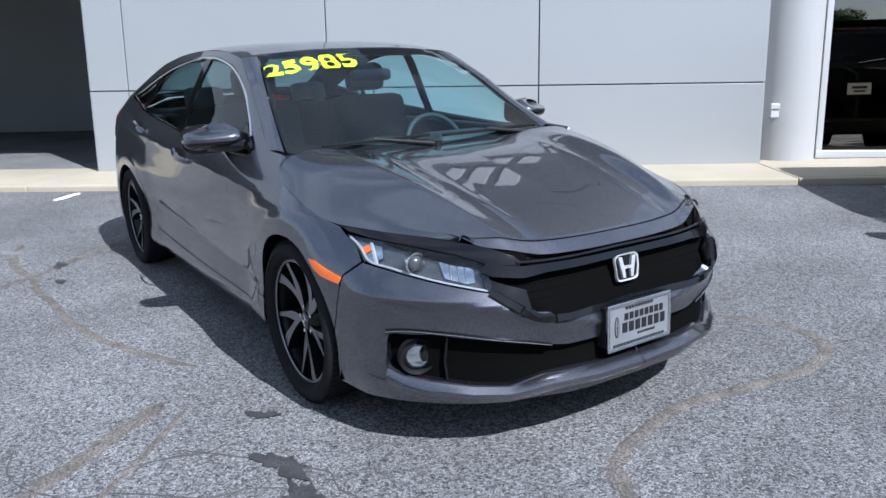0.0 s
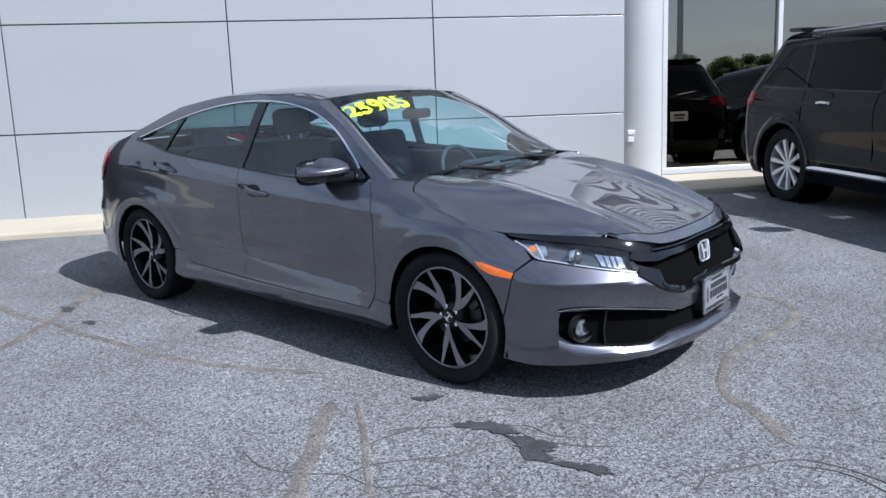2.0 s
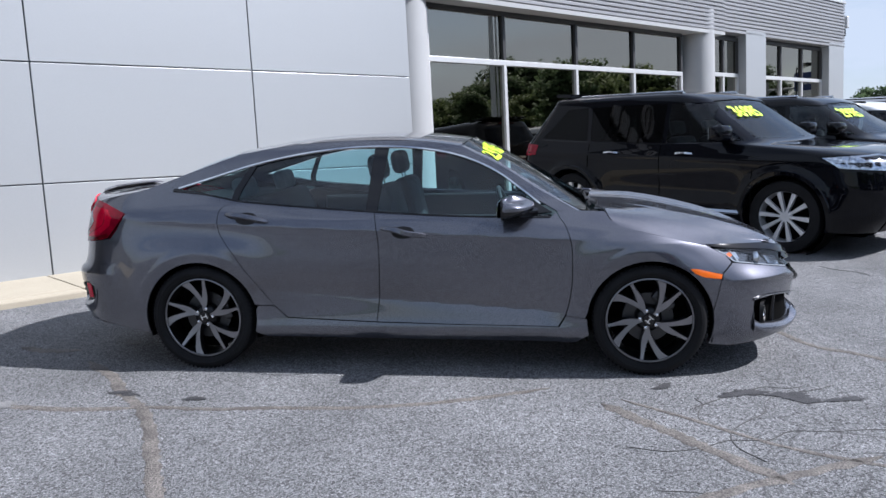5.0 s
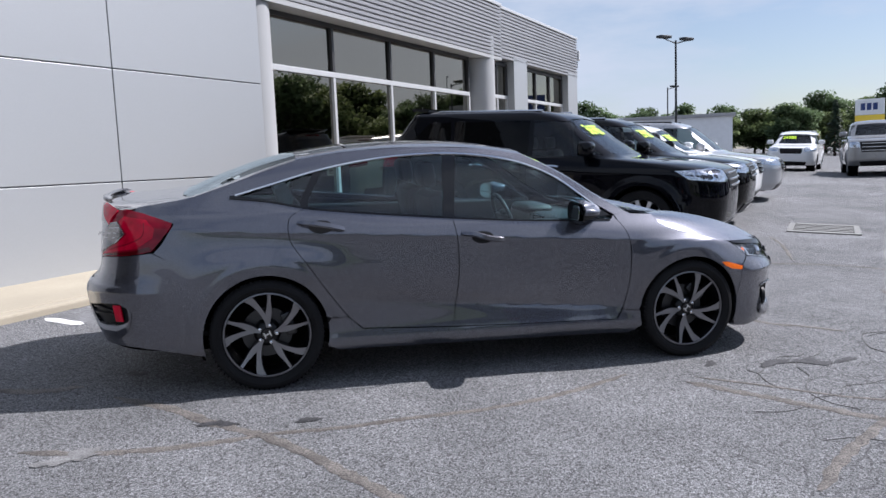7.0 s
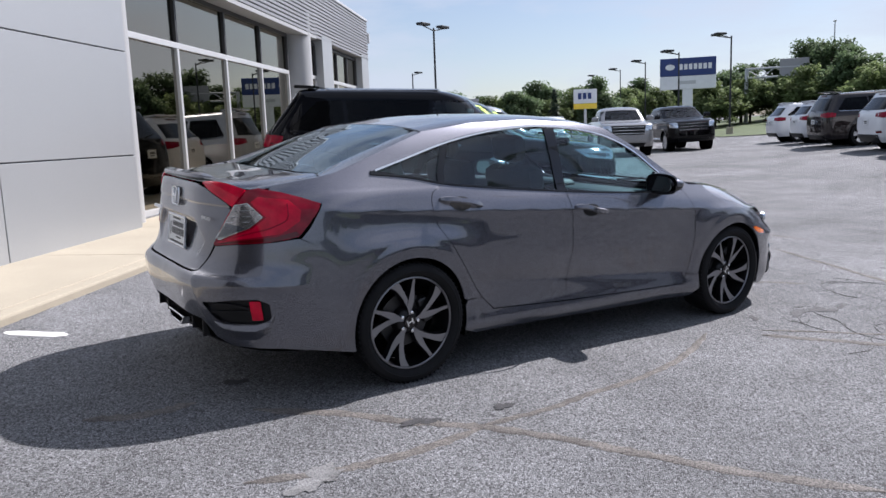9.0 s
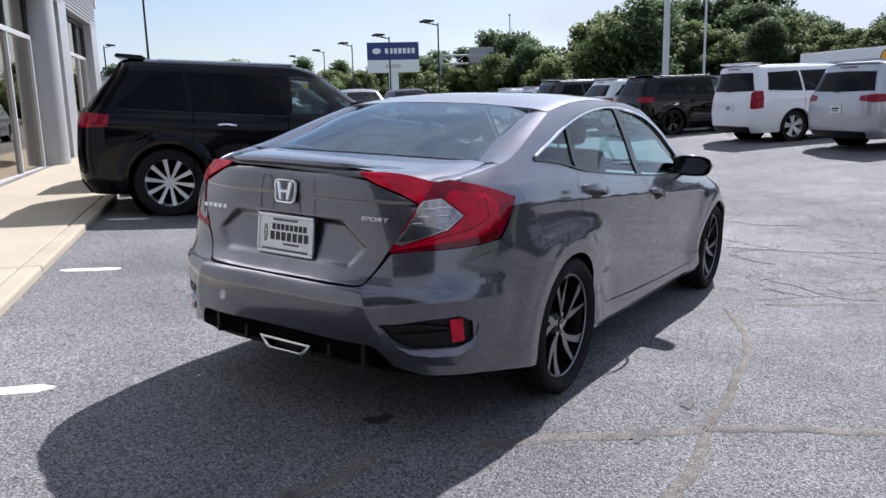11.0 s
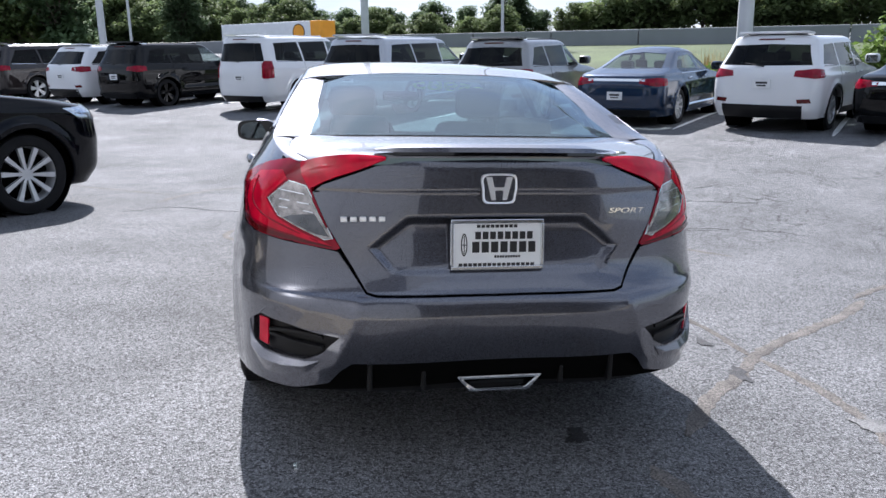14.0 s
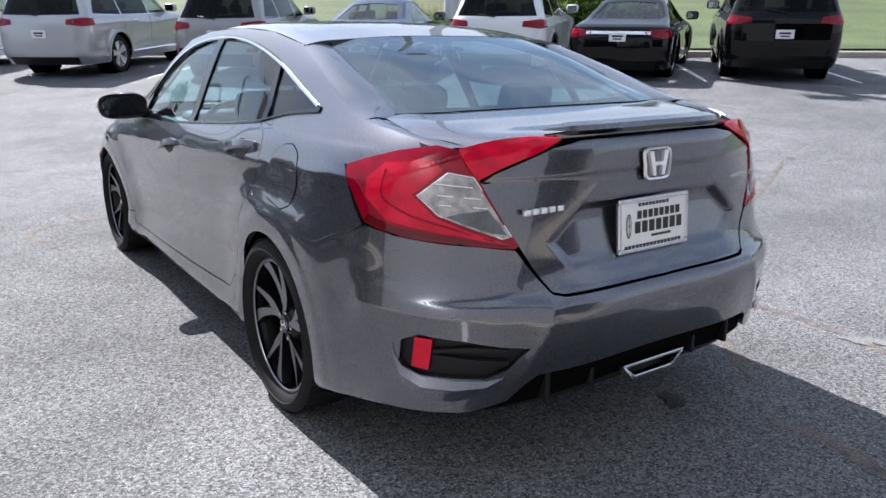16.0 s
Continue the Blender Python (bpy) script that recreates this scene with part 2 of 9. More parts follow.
leaf_pale = leaf_material("young_leaf", (0.135, 0.178, 0.070), 0.42, vary=0.3, scale=0.4, grain=0.3, grain_scale=2.5, lot=0.25)
leaf = leaf_material("tree_leaf", (0.100, 0.146, 0.070), 0.42, vary=0.3, scale=0.3, grain=0.3, grain_scale=2.5, lot=0.22)
leaf_dark = material("spruce_needle", (0.028, 0.055, 0.030), 0.7, vary=0.3, scale=0.5)
shrub_leaf = leaf_material("shrub_leaf", (0.12, 0.19, 0.04), 0.35, vary=0.35, scale=1.5, grain=0.3, grain_scale=9)
straw = material("dry_grass", (0.45, 0.34, 0.16), 0.8, vary=0.3, scale=4)
bark = material("bark", (0.09, 0.07, 0.055), 0.9, vary=0.3, scale=3, grain=0.3, grain_scale=30, bump=0.5)

steel_paint = paint_material("modern_steel_paint", (0.091, 0.094, 0.116), 1.0, 0.25, 0.5, 1.75, flake=(0.130, 0.132, 0.155))
gloss_black = material("gloss_black_trim", (0.004, 0.004, 0.005), 0.06, 0.0, vary=0.02, spec=0.5)
satin_black = material("satin_black_plastic", (0.010, 0.010, 0.011), 0.45, vary=0.1, scale=6, grain=0.1, spec=0.22)
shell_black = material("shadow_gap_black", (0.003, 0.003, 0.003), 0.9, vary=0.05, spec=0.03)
chrome = material("chrome", (0.78, 0.79, 0.8), 0.08, 1.0, vary=0.02)
badge_chrome = material("badge_chrome", (0.86, 0.87, 0.89), 0.3, 0.75, vary=0.02)
chrome_satin = material("satin_chrome", (0.6, 0.62, 0.65), 0.2, 1.0, vary=0.03)
rubber = material("tyre_rubber", (0.014, 0.014, 0.015), 0.7, vary=0.15, scale=8, grain=0.1, bump=0.1, spec=0.12)
machined = material("machined_alloy", (0.25, 0.25, 0.265), 0.32, 0.9, vary=0.06, scale=5)
alloy_black = material("black_alloy", (0.006, 0.006, 0.007), 0.3, vary=0.05, spec=0.3)
disc_steel = material("brake_disc", (0.07, 0.07, 0.072), 0.45, 0.9, vary=0.1)
car_glass = glass_material("car_glass", (0.68, 0.90, 0.93), 1.75)
car_glass_dark = glass_material("tinted_car_glass", (0.60, 0.82, 0.86), 1.8)
rear_glass = glass_material("rear_screen_glass", (0.36, 0.47, 0.48), 2.6)
rear_glass.node_tree.nodes["Glossy BSDF"].inputs["Color"].default_value = (0.82, 0.94, 1.0, 1)
lamp_clear = glass_material("lamp_lens", (0.90, 0.92, 0.94), 1.65)
lamp_red = material("red_lens", (0.23, 0.0010, 0.014), 0.05, spec=0.34, vary=0.3, scale=14)
lamp_red_bright = material("bright_red_lens", (0.52, 0.003, 0.026), 0.06, vary=0.25, scale=18, spec=0.3)
lamp_red_deep = material("deep_red_lens", (0.085, 0.001, 0.003), 0.1, vary=0.1)
lamp_amber = material("amber_lens", (0.85, 0.16, 0.01), 0.15, vary=0.08, scale=20, coat=1.0)
lamp_bowl = material("lamp_bowl", (0.085, 0.090, 0.100), 0.16, 0.5, vary=0.4, scale=25, coat=1.0)
lamp_white = material("light_guide_white", (0.34, 0.36, 0.39), 0.25, vary=0.05, scale=20)
lamp_smoke = material("smoked_lens", (0.34, 0.32, 0.31), 0.14, 0.75, vary=0.4, scale=40)
lamp_silver = material("lamp_reflector", (0.66, 0.68, 0.71), 0.14, 1.0, vary=0.35, scale=30)
mirror_glass = material("mirror_glass", (0.26, 0.29, 0.30), 0.02, 1.0, vary=0.01)
cloth_dark = material("seat_cloth", (0.020, 0.021, 0.023), 0.9, vary=0.2, scale=8)
cloth_grey = material("seat_grey", (0.22, 0.22, 0.225), 0.9, vary=0.2, scale=8)
dash_plastic = material("dash_plastic", (0.022, 0.023, 0.025), 0.6, vary=0.1, scale=8)
sticker = material("price_sticker", (0.62, 0.95, 0.02), 0.5, vary=0.08, scale=12)
# front plate: silver, with the shade on it mixed into the colour
plate_steel_shaded = material("plate_silver_shaded", (0.19, 0.20, 0.22), 0.4, 0.2, vary=0.1, scale=12)
plate_white = material("plate_white", (0.72, 0.73, 0.73), 0.35, vary=0.05, scale=9)
ink_black = material("ink_black", (0.01, 0.01, 0.012), 0.4, vary=0.02)
sign_blue = material("sign_blue", (0.012, 0.035, 0.16), 0.4, vary=0.05)
sign_white = material("sign_white", (0.75, 0.76, 0.78), 0.5, vary=0.04)
sign_orange = material("sign_orange", (0.85, 0.35, 0.02), 0.5, vary=0.05)
sign_yellow = material("sign_yellow", (0.85, 0.6, 0.05), 0.5, vary=0.05)


# ---- mesh tools ----
def mesh_object(name, verts, faces, mat, parent=None, label="", normals=None, smooth=True, category="", kind=""):
    me = bpy.data.meshes.new(name)
    me.from_pydata([tuple(v) for v in verts], [], faces)
    me.materials.append(mat)
    if smooth:
        me.polygons.foreach_set("use_smooth", [True] * len(me.polygons))
    if normals is not None:
        me.normals_split_custom_set_from_vertices([tuple(n) for n in normals])
    me.update()
    ob = new(name, me)
    ob.parent = parent
    return tagged(ob, label, category, kind=kind)


def part(name, bm, mat, parent=None, label="", smooth=None, kind=""):
    """Links a bmesh as one mesh object under a thing or a part. smooth: angle in degrees below which edges are shaded soft."""
    me = bpy.data.meshes.new(name)
    bmesh.ops.recalc_face_normals(bm, faces=bm.faces)
    if smooth:
        for f in bm.faces:
            f.smooth = True
        for e in bm.edges:
            e.smooth = len(e.link_faces) == 2 and e.calc_face_angle(0) < radians(smooth)
    bm.to_mesh(me)
    bm.free()
    me.materials.append(mat)
    ob = new(name, me)
    ob.parent = parent
    return tagged(ob, label, kind=kind)


def thing(name, m, label, category, group="", kind=""):
    ob = new(name)
    ob.empty_display_size = 0.2
    ob.matrix_basis = m
    return tagged(ob, label, category, group, kind)


def add_box(bm, x0, x1, y0, y1, z0, z1, bevel=0.0, m=None):
    got = bmesh.ops.create_cube(bm, size=1)["verts"]
    t = Matrix.Translation(((x0 + x1) / 2, (y0 + y1) / 2, (z0 + z1) / 2)) @ Matrix.Diagonal((x1 - x0, y1 - y0, z1 - z0, 1))
    bmesh.ops.transform(bm, matrix=(m or Matrix()) @ t, verts=got)
    if bevel:
        edges = list({e for v in got for e in v.link_edges})
        bmesh.ops.bevel(bm, geom=edges, offset=bevel, segments=2, profile=0.5, affect='EDGES')
    return bm


def box(x0, x1, y0, y1, z0, z1, bevel=0.0, m=None):
    return add_box(bmesh.new(), x0, x1, y0, y1, z0, z1, bevel, m)


def add_tube(bm, p, q, r0, r1=None, sides=12):
    p, q = Vector(p), Vector(q)
    r1 = r0 if r1 is None else r1
    got = bmesh.ops.create_cone(bm, cap_ends=True, segments=sides, radius1=r0, radius2=r1, depth=(q - p).length)["verts"]
    turn = (q - p).to_track_quat('Z', 'Y').to_matrix().to_4x4()
    bmesh.ops.transform(bm, matrix=Matrix.Translation((p + q) / 2) @ turn, verts=got)
    return bm


def tube(p, q, r0, r1=None, sides=12):
    return add_tube(bmesh.new(), p, q, r0, r1, sides)


def lathe(profile, turns=48, axis="y"):
    """A turned body: profile rows of (along, radius)."""
    bm = bmesh.new()
    rings = []
    for k in range(turns):
        a = 2 * math.pi * k / turns
        rings.append([bm.verts.new((r * math.sin(a), t, r * math.cos(a)) if axis == "y" else (r * math.cos(a), r * math.sin(a), t)) for t, r in profile])
    for k in range(turns):
        p, q = rings[k], rings[(k + 1) % turns]
        for i in range(len(profile) - 1):
            bm.faces.new((p[i], p[i + 1], q[i + 1], q[i]))
    return bm


def prism(outline, depth, m=None):
    """A flat outline in x, y raised by depth along z."""
    bm = bmesh.new()
    low = [bm.verts.new((x, y, 0)) for x, y in outline]
    top = [bm.verts.new((x, y, depth)) for x, y in outline]
    bm.faces.new(low[::-1])
    bm.faces.new(top)
    for i in range(len(low)):
        j = (i + 1) % len(low)
        bm.faces.new((low[i], low[j], top[j], top[i]))
    if m:
        bmesh.ops.transform(bm, matrix=m, verts=bm.verts)
    return bm


def hermite(xk, yk, x):
    """A smooth curve through the rows yk at xk, taken at x."""
    xk, yk, x = np.asarray(xk, float), np.asarray(yk, float), np.atleast_1d(np.asarray(x, float))
    d = np.diff(xk)
    s = np.diff(yk, axis=0) / d.reshape(-1, *([1] * (yk.ndim - 1)))
    m = np.empty_like(yk)
    m[0], m[-1] = s[0], s[-1]
    for i in range(1, len(xk) - 1):
        m[i] = (s[i - 1] * d[i] + s[i] * d[i - 1]) / (d[i - 1] + d[i])
    i = np.clip(np.searchsorted(xk, x) - 1, 0, len(xk) - 2)
    t = (x - xk[i]) / d[i]
    sh = (-1, *([1] * (yk.ndim - 1)))
    t, h = t.reshape(sh), d[i].reshape(sh)
    return (yk[i] * (2 * t**3 - 3 * t**2 + 1) + yk[i + 1] * (3 * t**2 - 2 * t**3)
            + m[i] * h * (t**3 - 2 * t**2 + t) + m[i + 1] * h * (t**3 - t**2))


def curve(points, n=12):
    """A smooth open line through points, n steps to each span."""
    p = np.array(points, float)
    k = np.r_[0, np.cumsum(np.maximum(np.linalg.norm(np.diff(p, axis=0), axis=1), 1e-6))]
    x = np.concatenate([np.linspace(k[i], k[i + 1], n, endpoint=False) for i in range(len(k) - 1)] + [k[-1:]])
    return hermite(k, p, x)


class Surf:
    """A surface on a grid of two parameters, from which panels are cut."""

    def __init__(self, grid, a, b):
        self.grid, self.a, self.b = grid, np.asarray(a, float), np.asarray(b, float)
        n = np.cross(np.gradient(grid, axis=0), np.gradient(grid, axis=1))
        self.norm = n / np.maximum(np.linalg.norm(n, axis=2, keepdims=True), 1e-12)

    def _mix(self, field, a, b):
        i = np.clip(np.searchsorted(self.a, a) - 1, 0, len(self.a) - 2)
        j = np.clip(np.searchsorted(self.b, b) - 1, 0, len(self.b) - 2)
        s = np.clip((a - self.a[i]) / (self.a[i + 1] - self.a[i]), -0.5, 1.5)[:, None]
        t = np.clip((b - self.b[j]) / (self.b[j + 1] - self.b[j]), -0.5, 1.5)[:, None]
        return (field[i, j] * (1 - s) + field[i + 1, j] * s) * (1 - t) + (field[i, j + 1] * (1 - s) + field[i + 1, j + 1] * s) * t

    def at(self, ab):
        ab = np.atleast_2d(np.asarray(ab, float))
        return self._mix(self.grid, ab[:, 0], ab[:, 1])

    def normal(self, ab):
        ab = np.atleast_2d(np.asarray(ab, float))
        n = self._mix(self.norm, ab[:, 0], ab[:, 1])
        return n / np.maximum(np.linalg.norm(n, axis=1, keepdims=True), 1e-12)


def inside(pts, loop):
    x, y = pts[:, 0], pts[:, 1]
    got = np.zeros(len(pts), bool)
    p, q = loop, np.roll(loop, -1, axis=0)
    for (x0, y0), (x1, y1) in zip(p, q):
        if y0 == y1:
            continue
        got ^= ((y0 > y) != (y1 > y)) & (x < (x1 - x0) * (y - y0) / (y1 - y0) + x0)
    return got


def fine_loop(loop, h):
    p = np.array(loop, float)
    out = []
    for u, v in zip(p, np.roll(p, -1, axis=0)):
        d = np.linalg.norm(v - u)
        if d < 1e-5:
            continue
        n = max(1, int(math.ceil(d / h)))
        out += [u + (v - u) * k / n for k in range(n)]
    return np.array(out)


from mathutils.geometry import delaunay_2d_cdt


def cut(surf, outline, holes=(), h=0.03, lift=0.0, rim=0.012, side=1):
    """Vertices, faces and normals of a panel of the surface inside the outline. rim: depth of its turned-in edge. side -1: mirrored."""
    loops = [fine_loop(l, h) for l in (outline, *holes)]
    flat, edges = [], []
    for l in loops:
        k = len(flat)
        flat += list(l)
        edges += [(k + i, k + (i + 1) % len(l)) for i in range(len(l))]
    border = np.array(flat)
    lo, hi = border.min(0), border.max(0)
    gx, gy = np.meshgrid(np.arange(lo[0] + h / 2, hi[0], h), np.arange(lo[1] + h / 2, hi[1], h))
    grid = np.stack([gx.ravel(), gy.ravel()], 1)

    def within(p):
        ok = inside(p, loops[0])
        for l in loops[1:]:
            ok &= ~inside(p, l)
        return ok

    grid = grid[within(grid)] if len(grid) else grid
    if len(grid):
        keep = np.ones(len(grid), bool)
        for k in range(0, len(border), 400):
            d = ((grid[:, None] - border[None, k:k + 400]) ** 2).sum(2).min(1)
            keep &= d > (0.45 * h) ** 2
        grid = grid[keep]
    every = np.vstack([border, grid]) if len(grid) else border
    v, _, f, *_ = delaunay_2d_cdt([Vector(p) for p in every], edges, [], 0, 1e-6)
    v = np.array([tuple(p) for p in v])
    f = np.array([tuple(t) for t in f if len(t) == 3])
    f = f[within(v[f].mean(1))]
    n = surf.normal(v)
    p = surf.at(v) + n * lift
    verts, normals, faces = list(p), list(n), [tuple(t) for t in f]
    if rim:
        for l in loops:
            q, m = surf.at(l), surf.normal(l)
            q = q + m * lift
            along = np.roll(q, -1, axis=0) - np.roll(q, 1, axis=0)
            out = np.cross(along, m)
            out /= np.maximum(np.linalg.norm(out, axis=1, keepdims=True), 1e-9)
            k, c = len(verts), len(l)
            verts += list(q) + list(q - m * rim)
            normals += list(out) * 2
            faces += [(k + i, k + (i + 1) % c, k + c + (i + 1) % c, k + c + i) for i in range(c)]
    verts, normals = np.array(verts), np.array(normals)
    if side < 0:
        verts, normals = verts * (1, -1, 1), normals * (1, -1, 1)
        faces = [t[::-1] for t in faces]
    return verts, faces, normals


def panel(name, surf, outline, mat, parent, holes=(), h=0.03, lift=0.0, rim=0.012, side=1, both=False, label=""):
    """One panel as a mesh part; both: the two mirrored halves in one mesh."""
    v, f, n = cut(surf, outline, holes, h, lift, rim, side)
    if both:
        v2, f2, n2 = cut(surf, outline, holes, h, lift, rim, -side)
        f = list(f) + [tuple(i + len(v) for i in t) for t in f2]
        v, n = np.vstack([v, v2]), np.vstack([n, n2])
    # faces follow the side that the normals show
    fl = []
    for t in f:
        a, b, c = v[t[0]], v[t[1]], v[t[2]]
        fl.append(t if np.dot(np.cross(b - a, c - a), n[t[0]] + n[t[1]] + n[t[2]]) >= 0 else tuple(t[::-1]))
    return mesh_object(name, v, fl, mat, parent, label, n)


def loft(rails, na=24, nb=24, spread=None):
    """A surface over lengthwise rails: a runs along them, b across from the first to the last."""
    lines = np.array([curve(r, 8)[np.linspace(0, (len(r) - 1) * 8, na).round().astype(int)] for r in rails])
    k = np.r_[0, np.cumsum(np.linalg.norm(np.diff(lines.mean(1), axis=0), axis=1))] if spread is None else np.array(spread)
    b = np.linspace(k[0], k[-1], nb)
    grid = hermite(k, lines, b).transpose(1, 0, 2)
    length = np.linalg.norm(np.diff(lines, axis=1), axis=2).sum(1).mean()
    got = Surf(grid, np.linspace(0, length, na), b)
    if (got.norm * (grid - (0, 0, 0.6))).sum() < 0:
        got.norm = -got.norm                         # outward, away from the middle of the car
    return got


def strip(name, pts, width, depth, mat, parent, normal, label=""):
    """A bar of width and depth along a line of points; normal: its outward side (one or one per point)."""
    p = np.array(pts, float)
    nn = np.broadcast_to(np.array(normal, float), p.shape)
    t = np.gradient(p, axis=0)
    t /= np.maximum(np.linalg.norm(t, axis=1, keepdims=True), 1e-9)
    w = np.cross(t, nn)
    w /= np.maximum(np.linalg.norm(w, axis=1, keepdims=True), 1e-9)
    width = np.broadcast_to(np.asarray(width, float), (len(p),))[:, None]
    rows = [p - w * width / 2, p - w * width * 0.32 + nn * depth, p + w * width * 0.32 + nn * depth, p + w * width / 2]
    v = np.stack(rows, 1).reshape(-1, 3)
    f = [(4 * i + j, 4 * i + j + 1, 4 * i + j + 5, 4 * i + j + 4) for i in range(len(p) - 1) for j in range(3)]
    f += [(0, 3, 2, 1), (4 * len(p) - 4, 4 * len(p) - 3, 4 * len(p) - 2, 4 * len(p) - 1)]
    bm = bmesh.new()
    vs = [bm.verts.new(q) for q in v]
    for t4 in f:
        try:
            bm.faces.new([vs[i] for i in t4])
        except ValueError:
            pass
    return part(name, bm, mat, parent, label, smooth=50)


def lettering(body, size, weight=0.0):
    """Flat letters as vertices in x, y (centred) and faces."""
    c = bpy.data.curves.new("letters", 'FONT')
    c.body, c.size, c.align_x, c.align_y, c.offset = body, size, 'CENTER', 'CENTER', weight
    ob = bpy.data.objects.new("letters", c)
    me = bpy.data.meshes.new_from_object(ob)
    v = [tuple(p.co[:2]) for p in me.vertices]
    f = [tuple(p.vertices) for p in me.polygons]
    bpy.data.objects.remove(ob)
    bpy.data.meshes.remove(me)
    bpy.data.curves.remove(c)
    return np.array(v), f

# ---- lie of the land ----
# s runs along the showroom wall, n from the lot into the building
TURN = 49.3
ALONG, INTO = Vector((math.cos(radians(TURN)), math.sin(radians(TURN)), 0)), Vector((-math.sin(radians(TURN)), math.cos(radians(TURN)), 0))
SITE = pose(0, 0, 0, 0, 0, TURN)
FALL_N = [-400, -60, -38, -17, -11, -6.5, -3, 0, 6, 60, 400]
FALL_Z = [3.0, 2.5, 2.0, 0.24, 0.10, -0.105, -0.141, 0.0, 0.282, 0.4, 0.5]


def lot(s, n):
    """Height of the ground at site coordinates."""
    if -3 <= n <= 6:
        g = 0.047 * n
    else:
        g = float(hermite(FALL_N, FALL_Z, n)[0])
    return g + 0.01126 * min(max(s, -20), 25)


def site(s, n, up=0.0):
    p = ALONG * s + INTO * n
    return Vector((p.x, p.y, lot(s, n) + up))


def sn(x, y):
    return ALONG.x * x + ALONG.y * y, INTO.x * x + INTO.y * y


def ground_sheet():
    sv = sorted({*[-400, -200, -100, -60, -40, -30], *range(-20, 27), *[30, 40, 50, 60, 80, 100, 150, 250, 400]})
    nv = sorted({*[-400, -250, -150, -100, -75, -60, -50, -45], *range(-40, -10), *[x / 2 for x in range(-20, 13)], *[8, 10, 15, 20, 40, 60, 100, 200, 400]})
    verts = [tuple(site(s, n)) for s in sv for n in nv]
    w = len(nv)
    faces = [(i * w + j, (i + 1) * w + j, (i + 1) * w + j + 1, i * w + j + 1) for i in range(len(sv) - 1) for j in range(w - 1)]
    mesh_object("ground", verts, faces, asphalt, label="worn grey asphalt parking lot with visible aggregate", category="ground", kind="structure")


ground_sheet()


def ribbon(name, line, width, mat, label, rough=0.35, up=0.004, smooth_line=True, thick=0.0025):
    """A thin uneven band that lies on the ground along points of x, y."""
    pts = curve(line, 10) if smooth_line and len(line) > 2 else curve(line, 6)
    rng = random.Random(name + str(line[0]))
    t = np.gradient(pts, axis=0)
    t /= np.maximum(np.linalg.norm(t, axis=1, keepdims=True), 1e-9)
    side = np.stack([-t[:, 1], t[:, 0]], 1)
    bm = bmesh.new()
    rows = []
    ends = len(pts) - 1
    for i, (p, q) in enumerate(zip(pts, side)):
        taper = min(1, 0.25 + i / 4, 0.25 + (ends - i) / 4) if rough else 1
        a = width / 2 * taper * (1 + rough * rng.uniform(-1, 1))
        b = width / 2 * taper * (1 + rough * rng.uniform(-1, 1))
        row = []
        for k, z in ((-a, 0), (-a * 0.8, thick), (b * 0.8, thick), (b, 0)):
            x, y = p + q * k
            row.append(bm.verts.new((x, y, lot(*sn(x, y)) + up - 0.003 + z)))
        rows.append(row)
    for r0, r1 in zip(rows, rows[1:]):
        for j in range(3):
            bm.faces.new((r0[j], r1[j], r1[j + 1], r0[j + 1]))
    ob = part(name, bm, mat, None, label, smooth=60, kind="structure")
    return tagged(ob, category="ground mark")


CRACKED = ((5.2, -4.2, 1.1, 0.7, 5), (3.8, -4.3, 1.0, 0.8, 4), (1.9, -3.8, 0.9, 0.6, 3), (1.85, -1.75, 0.4, 0.4, 2), (2.9, -0.9, 0.4, 0.4, 2))
SEAL = "brownish filled crack across grey asphalt"
for line, w in (
    ([(1.75, -2.2), (1.47, -1.86), (1.33, -1.69), (1.21, -1.55), (1.05, -1.35)], 0.075),
    ([(2.85, -0.6), (2.60, -0.36), (2.48, -0.28), (2.37, -0.05), (2.31, 0.23), (2.36, 0.62), (2.39, 1.0), (2.29, 1.25), (2.04, 1.33), (1.74, 1.2)], 0.06),
    ([(-0.5, -2.9), (-0.81, -2.5), (-1.01, -2.17), (-1.20, -1.85), (-1.42, -1.55), (-1.62, -1.36), (-1.86, -1.08), (-2.2, -0.8)], 0.07),
    ([(-1.42, -1.55), (-1.02, -1.56), (-0.64, -1.52), (-0.29, -1.50), (0.3, -1.35), (0.78, -1.13)], 0.045),
    ([(-0.45, -2.86), (-0.2, -3.3), (-0.09, -3.71), (0.3, -4.6), (0.97, -5.97)], 0.06),
    ([(-2.5, -1.5), (-2.12, -1.6), (-1.89, -1.62), (-1.40, -1.57)], 0.06),
    ([(4.34, 0.65), (3.88, -0.25), (3.51, -0.95), (3.2, -1.6), (2.9, -2.6)], 0.06),
    ([(-2.9, -0.50), (-2.65, -0.58), (-2.4, -0.56)], 0.08),
    ([(1.15, -1.28), (1.45, -1.52), (1.77, -1.80), (2.4, -2.1)], 0.03),
    ([(2.2, -1.9), (1.7, -2.16), (1.22, -2.44), (0.81, -2.74)], 0.06),
    ([(5.2, 0.74), (5.16, 1.64), (4.6, 2.05), (4.04, 2.25)], 0.06),
    ([(5.8, 4.2), (5.46, 3.52), (4.64, 2.23)], 0.05),
):
    ribbon("crack_seal", line, w, crack_fill, SEAL)

